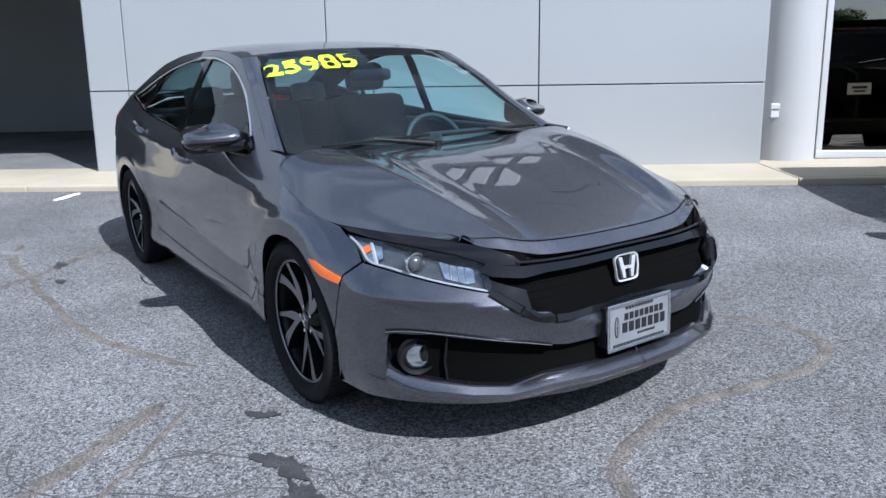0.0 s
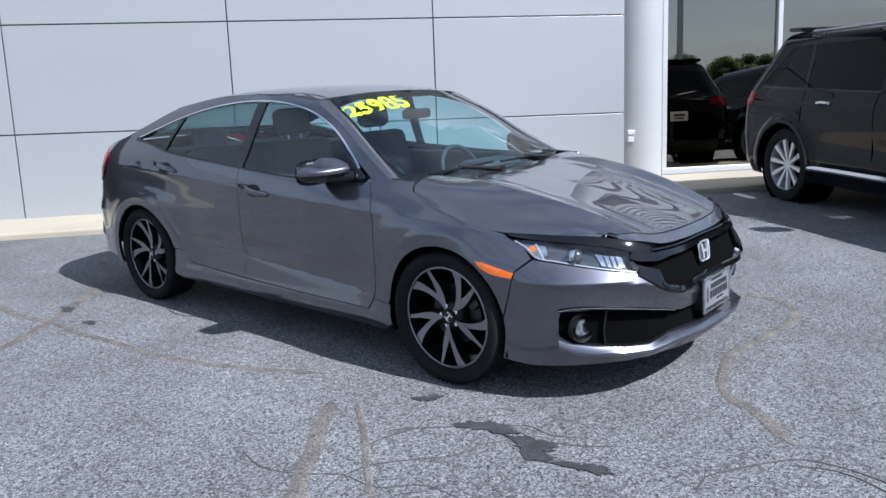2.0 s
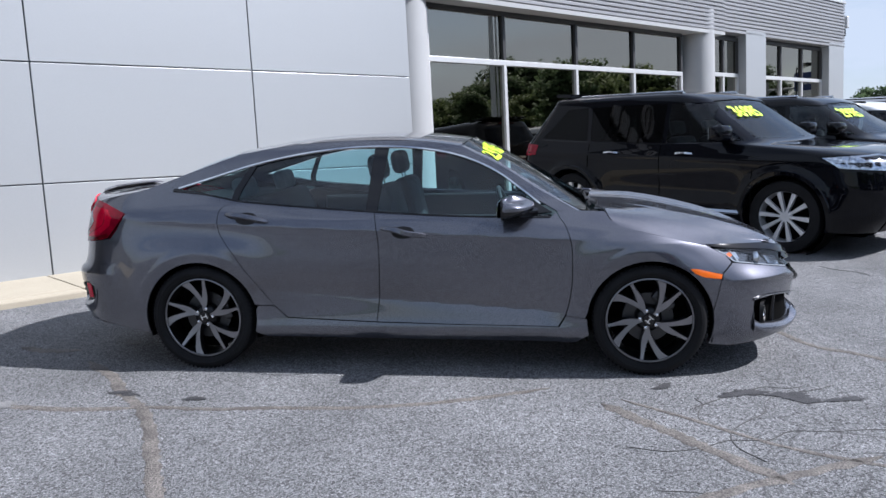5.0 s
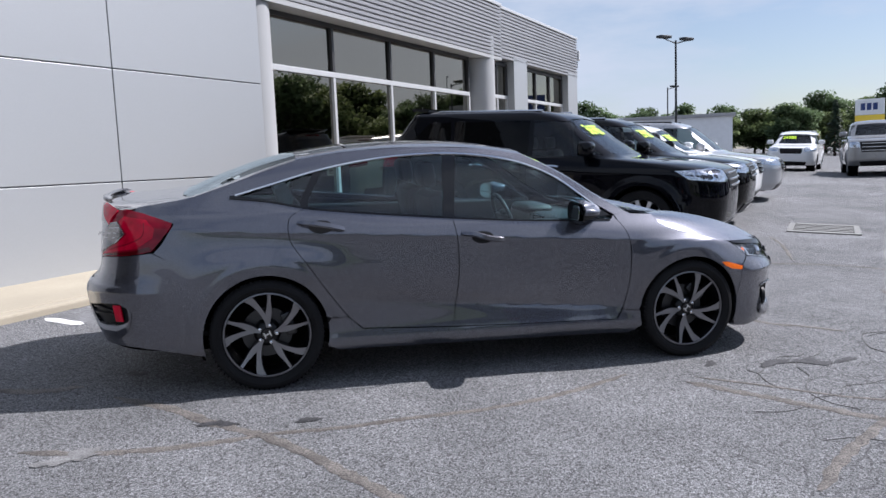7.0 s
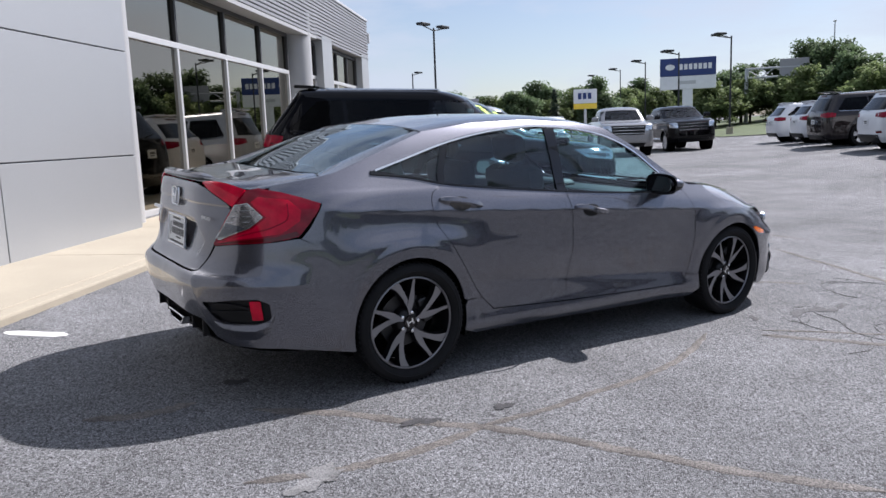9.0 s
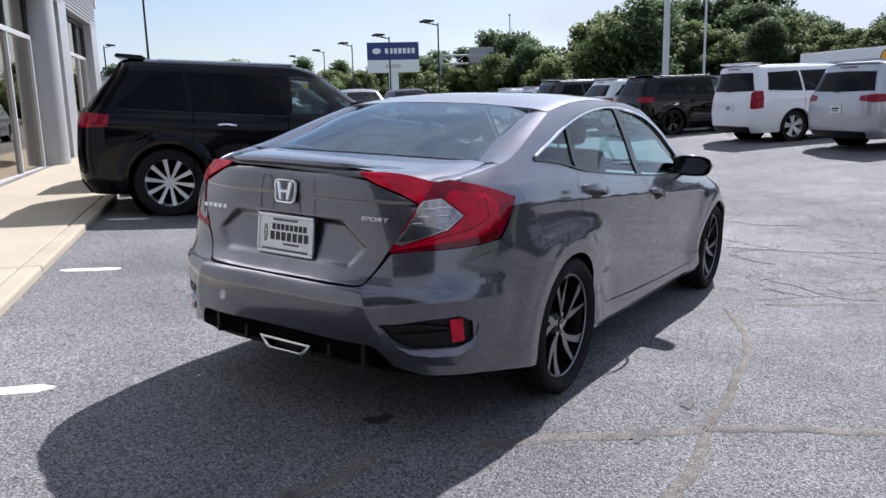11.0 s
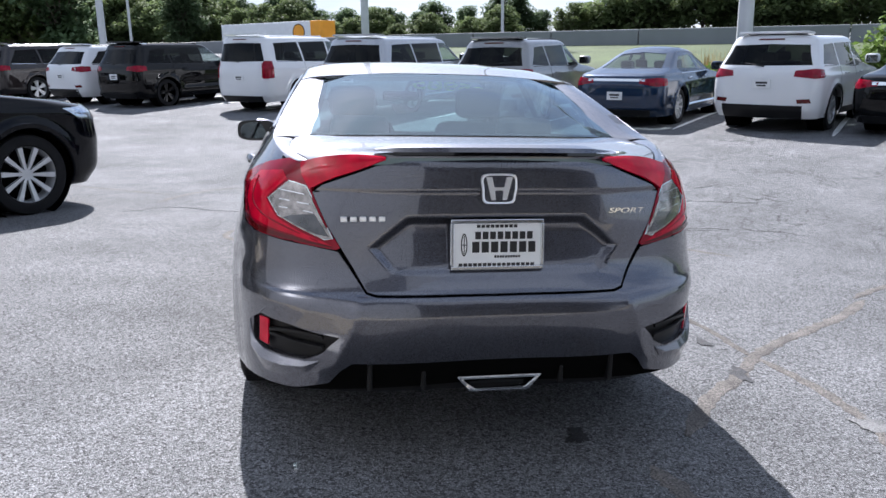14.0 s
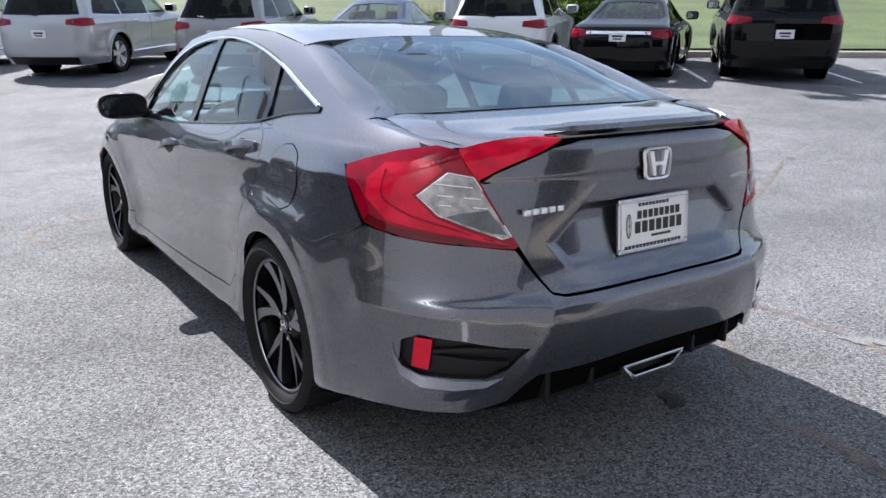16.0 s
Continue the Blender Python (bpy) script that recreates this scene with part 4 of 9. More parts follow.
def sedan_shell():
    zk = np.array([l[0] for l in LEVELS])
    rails = np.array([[*f, *zip(SIDE_X, w), *r] for _, f, w, r in LEVELS])          # level, station, (x, y)
    ref = rails[4]
    k = np.r_[0, np.cumsum(np.linalg.norm(np.diff(ref, axis=0), axis=1))]
    a = np.linspace(0, k[-1], 760)
    rows = np.array([hermite(k, r, a) for r in rails])
    b = np.linspace(zk[0], zk[-1], 300)
    xy = hermite(zk, rows, b).transpose(1, 0, 2)
    for _ in range(60):
        xy[:, 1:-1] = (xy[:, :-2] + 2 * xy[:, 1:-1] + xy[:, 2:]) / 4
    for _ in range(40):
        xy[1:-1] = (xy[:-2] + 2 * xy[1:-1] + xy[2:]) / 4
    grid = np.dstack([xy, np.broadcast_to(b, xy.shape[:2])])
    x, y, z = grid[..., 0], grid[..., 1], grid[..., 2]
    def ease(t):
        t = np.clip(t, 0, 1)
        return t * t * (3 - 2 * t)

    flank = ease((1.80 - x) / 0.35) * ease((x + 2.02) / 0.25)
    # shoulder crease through the handles with a hollow below it
    line = 0.80 + 0.052 * (0.9 - x)
    d = z - line
    y += flank * 0.013 * np.exp(-np.abs(d) / 0.055) * (z < 1.02)
    doors = ease((1.00 - x) / 0.35) * ease((x + 1.15) / 0.45)
    y -= doors * 0.006 * np.exp(-((z - line + 0.15) / 0.085) ** 2)
    # lower crease that falls towards the front, the body flaring out below it
    low = 0.430 - 0.070 * x
    y -= doors * 0.014 * np.exp(-np.abs(z - low) / 0.045)
    # raised bands round the wheels
    for ax in (AXLE_F, AXLE_R):
        r = np.hypot(x - ax, z - TYRE_R)
        y += flank * (0.006 * ease((0.450 - r) / 0.045) + 0.010 * np.exp(-((r - 0.47) / 0.10) ** 2)) * ease((0.84 - z) / 0.10)
    tail = ease((-2.06 - x) / 0.16)
    shelf = ease((0.640 - z) / 0.030)
    x -= tail * 0.022 * shelf * ease((z - 0.28) / 0.24)
    corner = 0.44 + 0.10 * np.clip((0.63 - z) / 0.25, 0, 1)
    x -= tail * 0.012 * np.exp(-np.abs(y - corner) / 0.045) * ease((0.64 - z) / 0.05) * ease((z - 0.33) / 0.08)
    # sharp edge round the rear corner at mid bumper, hollow below
    turn = ease((-1.86 - x) / 0.14)
    edge = 0.560 + 0.03 * ease((y - 0.40) / 0.35)
    out = 0.012 * turn * np.exp(-np.abs(z - edge) / 0.06) * ease((z - 0.34) / 0.08) * ease((0.70 - z) / 0.06)
    y += out * ease((y - 0.45) / 0.3)
    x -= out * 0.6 * tail
    # bumper leans back above its crease and tucks in below it
    nose = ease((x - 1.70) / 0.22)
    brow = 0.415 + 0.135 * ease((y - 0.05) / 0.65)
    d = z - brow
    swell = np.where(d > 0, np.exp(-d / 0.10), np.exp(d / 0.032)) * ease((0.68 - z) / 0.12)
    x += nose * ((0.022 + 0.014 * ease((y - 0.10) / 0.30)) * swell - 0.010)
    y += nose * 0.016 * swell * ease((y - 0.45) / 0.25)
    return Surf(grid, a, b)


SH = sedan_shell()


def sculpted_lid():
    """The shell again, with the plate recess pressed into the boot lid and a step under its upper edge."""
    g = SH.grid.copy()
    y, z = g[..., 1], g[..., 2]

    def off(p, q):
        (y0, z0), (y1, z1) = p, q
        l = math.hypot(y1 - y0, z1 - z0)
        return ((y - y0) * (z1 - z0) - (z - z0) * (y1 - y0)) / l

    d = np.minimum(np.minimum(0.878 - z, z - 0.676), np.minimum(off((0.30, 0.878), (0.432, 0.772)), off((0.432, 0.772), (0.35, 0.676))))
    t = np.clip(d / 0.034, 0, 1)
    g[..., 0] += (g[..., 0] < -2.1) * 0.030 * t * t * (3 - 2 * t) * np.clip((z - 0.66) / 0.16, 0.15, 1)
    t = np.clip((z - 0.950) / 0.012, 0, 1)
    g[..., 0] -= (g[..., 0] < -2.1) * 0.007 * t
    return Surf(g, SH.a, SH.b)


def _row(z, column):
    b = np.full(len(SH.a), z)
    return SH._mix(SH.grid, SH.a, b)[:, column]


def on_side(*pts):
    """Shell parameters of points given as x, z on the flank."""
    out = []
    for x, z in pts:
        xs = _row(z, 0)
        out.append((np.interp(-x, -xs[::1], SH.a), z))
    return out


def on_front(*pts):
    out = []
    for y, z in pts:
        ys = _row(z, 1)
        m = int(np.argmax(ys > 0.80)) if ys.max() > 0.80 else 271
        out.append((np.interp(y, ys[:m + 1], SH.a[:m + 1]), z))
    return out


def on_rear(*pts):
    out = []
    for y, z in pts:
        ys = _row(z, 1)
        m = 543
        out.append((np.interp(-y, -ys[m:], SH.a[m:]), z))
    return out


def arch(ax, r, a0, a1, n=22, z=TYRE_R):
    """Points x, z of a wheel opening, angles in degrees from straight ahead."""
    return [(ax + r * math.cos(radians(t)), z + r * math.sin(radians(t))) for t in np.linspace(a0, a1, n)]


def smooth2(pts, n=6):
    return [tuple(p) for p in curve(pts, n)]


sedan = thing("sedan_car", TILT, "dark grey metallic four-door sedan with black alloy wheels, parked on asphalt", "car")
OPEN_R = 0.353
G = 0.0022                                           # half a panel gap


def both_sides(name, surf, outline, mat, **k):
    for s in (1, -1):
        panel(name, surf, outline, mat, sedan, side=s, **k)


# added near-black sheet behind the panels, stands in for the shade in their gaps
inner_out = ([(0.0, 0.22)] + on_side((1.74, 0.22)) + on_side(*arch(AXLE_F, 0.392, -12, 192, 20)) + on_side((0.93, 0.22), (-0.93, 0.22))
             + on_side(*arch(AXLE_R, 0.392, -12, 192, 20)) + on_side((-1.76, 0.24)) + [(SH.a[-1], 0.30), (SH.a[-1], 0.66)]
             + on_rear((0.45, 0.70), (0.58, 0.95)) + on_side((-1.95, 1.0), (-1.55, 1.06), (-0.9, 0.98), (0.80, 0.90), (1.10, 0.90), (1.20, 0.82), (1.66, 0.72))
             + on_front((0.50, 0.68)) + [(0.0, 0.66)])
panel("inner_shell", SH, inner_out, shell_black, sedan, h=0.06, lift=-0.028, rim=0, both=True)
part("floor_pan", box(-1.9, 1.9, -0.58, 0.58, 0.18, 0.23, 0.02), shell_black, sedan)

# doors
fd = smooth2([(0.80, 0.955), (0.865, 0.89), (0.905, 0.79), (0.915, 0.65), (0.905, 0.48), (0.865, 0.335), (0.835, 0.292)])
b_line = smooth2([(-0.245, 0.965), (-0.225, 0.85), (-0.215, 0.72), (-0.222, 0.52), (-0.245, 0.305)])
belt_f = [(-0.245, 0.965), (0.2, 0.938), (0.55, 0.926), (0.80, 0.922)]
belt_r = smooth2([(-1.11, 1.042), (-0.81, 1.010), (-0.47, 0.982), (-0.245, 0.965)])
rd = smooth2([(-1.11, 1.042), (-1.205, 0.985), (-1.215, 0.90), (-1.10, 0.705), (-0.98, 0.53), (-0.88, 0.40), (-0.80, 0.328)])
front_door = on_side(*[(x - G, z) for x, z in fd[4:]], (0.835, 0.285), (0.3, 0.292), *[(x + G, z) for x, z in b_line[::-1]], *belt_f[1:], (0.82, 0.945))
rear_door = on_side(*[(x - G, z) for x, z in b_line], (-0.5, 0.315), (-0.80, 0.328), *[(x + G, z) for x, z in rd[::-1]][1:], *belt_r[1:-1])
for s in (1, -1):
    for nm, ol in (("front_door", front_door), ("rear_door", rear_door)):
        panel(nm, SH, ol, steel_paint, sedan, side=s, h=0.014)
sill = on_side((0.93, 0.185), *arch(AXLE_F, OPEN_R, 194, 178.6, 4), (0.985, 0.332), (0.885, 0.343), (0.874, 0.345), (0.866, 0.325), (0.842, 0.287), (0.836, 0.281), (0.3, 0.288), (-0.245, 0.299), (-0.5, 0.309), (-0.804, 0.323), (-0.884, 0.399), (-0.985, 0.399),
               *arch(AXLE_R, OPEN_R, 8, -14, 5), (-0.93, 0.205))
both_sides("sill_panel", SH, sill, steel_paint, h=0.018)

# front wings
wing = on_side(*[(x + G, z) for x, z in fd[4:-7]], (0.885, 0.347), (0.985, 0.336), *arch(AXLE_F, OPEN_R, 172, 12, 26),
               (1.735, 0.56), (1.745, 0.60), (1.80, 0.652), (1.76, 0.695), (1.695, 0.728), (1.66, 0.748), *smooth2([(1.66, 0.748), (1.50, 0.785), (1.33, 0.826), (1.18, 0.866)])[1:], (1.125, 0.905), (1.10, 0.945), (0.95, 0.952), (0.83, 0.950))
both_sides("front_wing", SH, wing, steel_paint, h=0.014)

# rear quarters with the rear pillars
roof_edge = [(0.26, 1.345), (0.0, 1.372), (-0.4, 1.385), (-0.8, 1.366), (-1.15, 1.312)]
dlo_top = smooth2([(0.80, 0.935), (0.63, 1.068), (0.48, 1.176), (0.26, 1.272), (0.04, 1.318), (-0.24, 1.338), (-0.45, 1.333), (-0.73, 1.303), (-1.0, 1.252), (-1.31, 1.166), (-1.50, 1.112)], 5)
quarter = on_side(*[(x - G, z) for x, z in rd], (-0.886, 0.404), (-0.985, 0.404), *arch(AXLE_R, OPEN_R, 14, 117, 20), *smooth2([(-1.515, 0.645), (-1.67, 0.672), (-1.80, 0.735), (-1.945, 0.812)], 4),
                  (-1.90, 0.86), (-1.83, 0.972), (-1.95, 1.005), (-2.06, 1.030), (-2.03, 1.056), (-1.92, 1.076), (-1.80, 1.096), (-1.72, 1.114), (-1.45, 1.207), (-1.15, 1.308), (-1.02, 1.292),
                  (-1.05, 1.25), (-1.31, 1.172), (-1.53, 1.112), (-1.32, 1.085), (-1.14, 1.052))
both_sides("rear_quarter", SH, quarter, steel_paint, h=0.015)
cap = [(-1.33, 0.80), (-1.52, 0.80), (-1.535, 0.82), (-1.535, 0.955), (-1.515, 0.975), (-1.36, 0.965), (-1.33, 0.94)]
loop = SH.at(on_side(*smooth2(cap + cap[:1], 3)))
loop_n = SH.normal(on_side(*smooth2(cap + cap[:1], 3)))
strip("flap_gap", loop, 0.008, 0.0012, shell_black, sedan, loop_n)
panel("fuel_flap", SH, on_side(*smooth2(cap + cap[:1], 3)[:-1]), steel_paint, sedan, side=1, h=0.03, lift=0.002, rim=0.004, label="flush fuel filler flap")

# bars above the doors: window frame rail and front pillar
ROOF_LINE = [(0.26, 1.334), (0.0, 1.370), (-0.4, 1.382), (-0.8, 1.362), (-1.15, 1.312)]
PILLAR_LINE = [(0.26, 1.330), (0.50, 1.214), (0.74, 1.064), (0.95, 0.950)]
rail = on_side(*[(x, z + 0.012) for x, z in dlo_top[3:44]], *ROOF_LINE[::-1], *PILLAR_LINE[1:], (0.83, 0.952))
both_sides("roof_rail", SH, rail, steel_paint, h=0.03)

# side glass
fg = on_side(*[(x, z - 0.004) for x, z in dlo_top[1:24]], (-0.185, 1.333), (-0.21, 1.2), (-0.235, 0.97), (0.2, 0.942), (0.55, 0.930), (0.78, 0.926))
rg = on_side((-0.258, 1.334), *[(x, z - 0.004) for x, z in dlo_top[30:40]], (-1.02, 1.238), (-1.10, 1.10), (-1.105, 1.046), (-0.81, 1.014), (-0.47, 0.986), (-0.292, 0.972))
qg = on_side((-1.05, 1.228), *[(x, z - 0.004) for x, z in dlo_top[41:50]], (-1.44, 1.112), (-1.30, 1.085), (-1.135, 1.052), (-1.125, 1.10))
for s in (1, -1):
    panel("front_side_window", SH, fg, car_glass, sedan, side=s, h=0.06, lift=-0.012, rim=0)
    panel("rear_side_window", SH, rg, car_glass_dark, sedan, side=s, h=0.06, lift=-0.012, rim=0)
    panel("quarter_window", SH, qg, car_glass_dark, sedan, side=s, h=0.05, lift=-0.012, rim=0)
    panel("pillar_trim", SH, on_side((-0.18, 1.335), (-0.22, 1.336), (-0.265, 1.335), (-0.282, 1.15), (-0.300, 0.972), (-0.245, 0.967), (-0.23, 0.967), (-0.205, 1.15)), gloss_black, sedan, side=s, h=0.04, lift=-0.004, label="gloss black pillar trim")
    panel("pillar_trim", SH, on_side((-1.005, 1.25), (-1.055, 1.235), (-1.13, 1.10), (-1.14, 1.052), (-1.10, 1.045), (-1.085, 1.10)), gloss_black, sedan, side=s, h=0.04, lift=-0.004, label="gloss black pillar trim")

    def on3(pts, lift):
        ab = on_side(*pts)
        p, n = SH.at(ab) + SH.normal(ab) * lift, SH.normal(ab)
        return p * (1, s, 1), n * (1, s, 1)

    p, n = on3([(x, z + 0.004) for x, z in dlo_top[2:]], -0.004)
    strip("window_moulding", p, 0.016, 0.008, chrome, sedan, n, "chrome moulding over the side windows")
    p, n = on3(smooth2([(-1.53, 1.106), (-1.32, 1.080), (-1.11, 1.040), (-0.81, 1.008), (-0.47, 0.980), (-0.245, 0.963), (0.2, 0.936), (0.55, 0.924), (0.79, 0.920)], 6), -0.002)
    strip("belt_moulding", p, np.r_[np.linspace(0.030, 0.013, 8), np.full(len(p) - 8, 0.013)], 0.008, gloss_black, sedan, n, "slim black belt moulding")
    # handles with their scoops
    for hx, hz, fall in ((-1.03, 0.938, -0.045), (-0.065, 0.848, -0.045)):
        scoop = smooth2([(hx + 0.07 * math.cos(t), hz - 0.004 + 0.036 * math.sin(t)) for t in np.linspace(0, 6.283, 11)], 2)[:-1]
        panel("handle_scoop", SH, on_side(*scoop), satin_black, sedan, side=s, h=0.02, lift=0.0015, rim=0.002)
        p, n = on3([(hx + d, hz + fall * d / 0.28 - 0.0 * abs(d)) for d in np.linspace(-0.135, 0.135, 15)], 0.0)
        bow = 0.030 * (1 - np.abs(np.linspace(-1, 1, 15)) ** 3)[:, None]
        hd = strip("door_handle", p + n * bow, np.r_[0.02, 0.03, np.full(11, 0.034), 0.03, 0.02], 0.012, steel_paint, sedan, n)

# mirrors
for s in (1, -1):
    # the mirror on the driver's side is folded a little further out
    M_Y, M_Z = (0.945, 0.990) if s > 0 else (0.905, 0.980)

    def shell_of_mirror(shrink, z_lo, z_hi):
        """A flat wedge: deep and tall beside the car, lower and swept back at its tip."""
        bm = bmesh.new()
        rows = []
        for i in range(13):
            t = z_lo + (z_hi - z_lo) * i / 12
            f = max(0.0, 1 - abs(t) ** 3.4) ** 0.42
            row = []
            for a in np.linspace(0, 6.2832, 41)[:-1]:
                ca, sa = math.cos(a), math.sin(a)
                u, v = math.copysign(abs(ca) ** 0.62, ca), math.copysign(abs(sa) ** 0.62, sa)
                tip = (v + 1) / 2
                row.append(bm.verts.new((0.575 + (0.155 if u > 0 else 0.050) * f * u * (1 - 0.40 * tip) * shrink - 0.035 * tip,
                                         s * (M_Y + 0.122 * f * v * shrink), M_Z + 0.008 + 0.070 * t * (1.0 - 0.26 * tip) * (1.0 - 0.42 * max(u, 0.0) ** 2) - 0.010 * tip)))
            rows.append(row)
        for r0, r1 in zip(rows, rows[1:]):
            for j in range(40):
                bm.faces.new((r0[j], r0[(j + 1) % 40], r1[(j + 1) % 40], r1[j]))
        bm.faces.new(rows[0][::-1])
        bm.faces.new(rows[-1])
        return bm

    mir = part("door_mirror", shell_of_mirror(1.0, -0.12, 0.999), steel_paint, sedan, "grey mirror cap", smooth=60)
    part("lower_housing", shell_of_mirror(0.965, -0.98, -0.13), gloss_black, mir, "gloss black lower mirror housing", smooth=60)
    face = prism([(0.106 * math.copysign(abs(math.cos(a)) ** 0.6, math.cos(a)), 0.051 * math.copysign(abs(math.sin(a)) ** 0.6, math.sin(a))) for a in np.linspace(0, 6.2832, 33)[:-1]], 0.004, pose(0, 0, 0, 90, 0, -90))
    bmesh.ops.transform(face, matrix=Matrix.Translation((0.514, s * (M_Y - 0.005), M_Z)) @ Matrix.Rotation(radians(s * 9), 4, 'Z') @ Matrix.Rotation(radians(4), 4, 'Y'), verts=face.verts)
    part("mirror_face", face, mirror_glass, mir, "mirror glass")
    rim = prism([(0.123 * math.copysign(abs(math.cos(a)) ** 0.6, math.cos(a)), 0.066 * math.copysign(abs(math.sin(a)) ** 0.6, math.sin(a))) for a in np.linspace(0, 6.2832, 33)[:-1]], 0.012, pose(0, 0, 0, 90, 0, -90))
    bmesh.ops.transform(rim, matrix=Matrix.Translation((0.530, s * (M_Y - 0.003), M_Z)), verts=rim.verts)
    part("mirror_surround", rim, gloss_black, mir, "black surround of the mirror glass")
    arm = bmesh.new()
    add_tube(arm, (0.70, s * 0.79, 0.950), (0.61, s * (M_Y - 0.005), 0.960), 0.030, 0.030, 16)
    part("mirror_arm", arm, gloss_black, mir, smooth=60)
    panel("mirror_corner", SH, on_side((0.80, 0.948), (0.60, 0.932), (0.62, 1.05)), gloss_black, sedan, side=s, h=0.04, lift=0.001)

# ---- top surfaces ----
seam = SH.at(on_side((1.165, 0.868), (1.36, 0.820), (1.60, 0.762), (1.80, 0.747)) + on_front((0.595, 0.731)))
hood_rails = [
    [(1.045, 0.0, 0.918), (1.35, 0.0, 0.900), (1.70, 0.0, 0.830), (2.00, 0.0, 0.756), (2.215, 0.0, 0.692)],
    [(1.050, 0.20, 0.921), (1.35, 0.20, 0.904), (1.70, 0.20, 0.836), (2.00, 0.195, 0.758), (2.210, 0.185, 0.693)],
    [(1.065, 0.42, 0.930), (1.36, 0.42, 0.908), (1.70, 0.41, 0.845), (1.98, 0.385, 0.768), (2.185, 0.36, 0.700)],
    [(1.085, 0.57, 0.950), (1.37, 0.56, 0.922), (1.69, 0.53, 0.862), (1.94, 0.485, 0.790), (2.146, 0.45, 0.713)],
    [(1.105, 0.69, 0.952), (1.37, 0.68, 0.908), (1.67, 0.64, 0.834), (1.90, 0.570, 0.776), (2.096, 0.53, 0.722)],
    [tuple(p) for p in seam + np.array([(-0.03, -0.026, 0.034), (-0.01, -0.040, 0.032), (0, -0.042, 0.022), (0, -0.035, 0.012), (0.0, -0.03, 0.004)])],
    [tuple(p) for p in seam],
]
HOOD = loft(hood_rails, 33, 160)
fine = np.linspace(0, HOOD.a[-1], 97)
HOOD = Surf(np.stack([hermite(HOOD.a, HOOD.grid[:, k], fine) for k in range(160)], 1), fine, HOOD.b)
lines = np.array([np.array(r) for r in hood_rails])
rail_b = np.r_[0, np.cumsum(np.linalg.norm(np.diff(lines.mean(1), axis=0), axis=1))]
fade = np.clip((HOOD.a - 0.05) / 0.2, 0, 1) * np.clip((HOOD.a[-1] - HOOD.a) / 0.25, 0, 1)
crest = HOOD.grid.copy()
crest[..., 2] += 0.013 * fade[:, None] * np.exp(-np.abs(HOOD.b - rail_b[3]) / 0.050)[None]
crest[..., 2] += 0.006 * fade[:, None] * np.exp(-np.abs(HOOD.b - rail_b[2] * (1.02 - 0.25 * (HOOD.a / HOOD.a[-1])[:, None])) / 0.03)
crest[..., 2] -= 0.42 * np.maximum(HOOD.a - HOOD.a[-1] + 0.058, 0)[:, None] * np.clip((HOOD.b[-1] - HOOD.b - 0.06) / 0.36, 0, 1)[None]   # nose turns down past its seam
HOOD = Surf(crest, HOOD.a, HOOD.b)
a1, b1 = HOOD.a[-1], HOOD.b[-1]
panel("bonnet", HOOD, [(0, 0), (a1, 0), (a1, b1), (0, b1)], steel_paint, sedan, h=0.016, rim=0.014, both=True)
ab = [(a1 - 0.055 - 0.01 * (b / b1) ** 2, b) for b in np.linspace(0, b1 * 0.80, 16)]
p, n = HOOD.at(ab), HOOD.normal(ab)
strip("bonnet_seam", np.vstack([p[::-1] * (1, -1, 1), p[1:]]) - np.vstack([n[::-1] * (1, -1, 1), n[1:]]) * 0.0004, 0.005, 0.0008, shell_black, sedan, np.vstack([n[::-1] * (1, -1, 1), n[1:]]))

roof_rails = [
    [(0.285, 0.0, 1.372), (0.0, 0.0, 1.408), (-0.40, 0.0, 1.420), (-0.80, 0.0, 1.399), (-1.15, 0.0, 1.348)],
    [(0.282, 0.25, 1.368), (0.0, 0.25, 1.404), (-0.40, 0.25, 1.416), (-0.80, 0.25, 1.395), (-1.148, 0.25, 1.345)],
    [(0.272, 0.43, 1.356), (0.0, 0.45, 1.393), (-0.40, 0.45, 1.405), (-0.80, 0.44, 1.384), (-1.143, 0.42, 1.335)],
    [tuple(p) for p in SH.at(on_side(*ROOF_LINE)) + np.array((0, -0.045, 0.010))],
    [tuple(p) for p in SH.at(on_side(*ROOF_LINE)) + np.array((0, -0.004, 0.0))],
]
ROOF = loft(roof_rails, 50, 40)
panel("roof", ROOF, [(0, 0), (ROOF.a[-1], 0), (ROOF.a[-1], ROOF.b[-1]), (0, ROOF.b[-1])], steel_paint, sedan, h=0.04, rim=0.01, both=True)

shield_rails = [
    [(0.290, 0.0, 1.370), (0.56, 0.0, 1.240), (0.83, 0.0, 1.085), (1.110, 0.0, 0.905)],
    [(0.288, 0.25, 1.366), (0.55, 0.27, 1.236), (0.82, 0.28, 1.082), (1.095, 0.30, 0.908)],
    [(0.278, 0.43, 1.356), (0.53, 0.47, 1.232), (0.79, 0.50, 1.080), (1.050, 0.53, 0.917)],
    [(0.266, 0.530, 1.337), (0.50, 0.600, 1.222), (0.74, 0.660, 1.072), (0.985, 0.715, 0.937)],
]
SHIELD = loft(shield_rails, 40, 40)
panel("windscreen", SHIELD, [(0, 0), (SHIELD.a[-1], 0), (SHIELD.a[-1], SHIELD.b[-1]), (0, SHIELD.b[-1])], car_glass, sedan, h=0.06, rim=0, both=True)
edge = SH.at(on_side(*PILLAR_LINE))
inner_edge = np.array(shield_rails[3]) + np.array([(0, .006, .001), (0, .007, .002), (0, .007, .002), (-.02, .006, .004)])
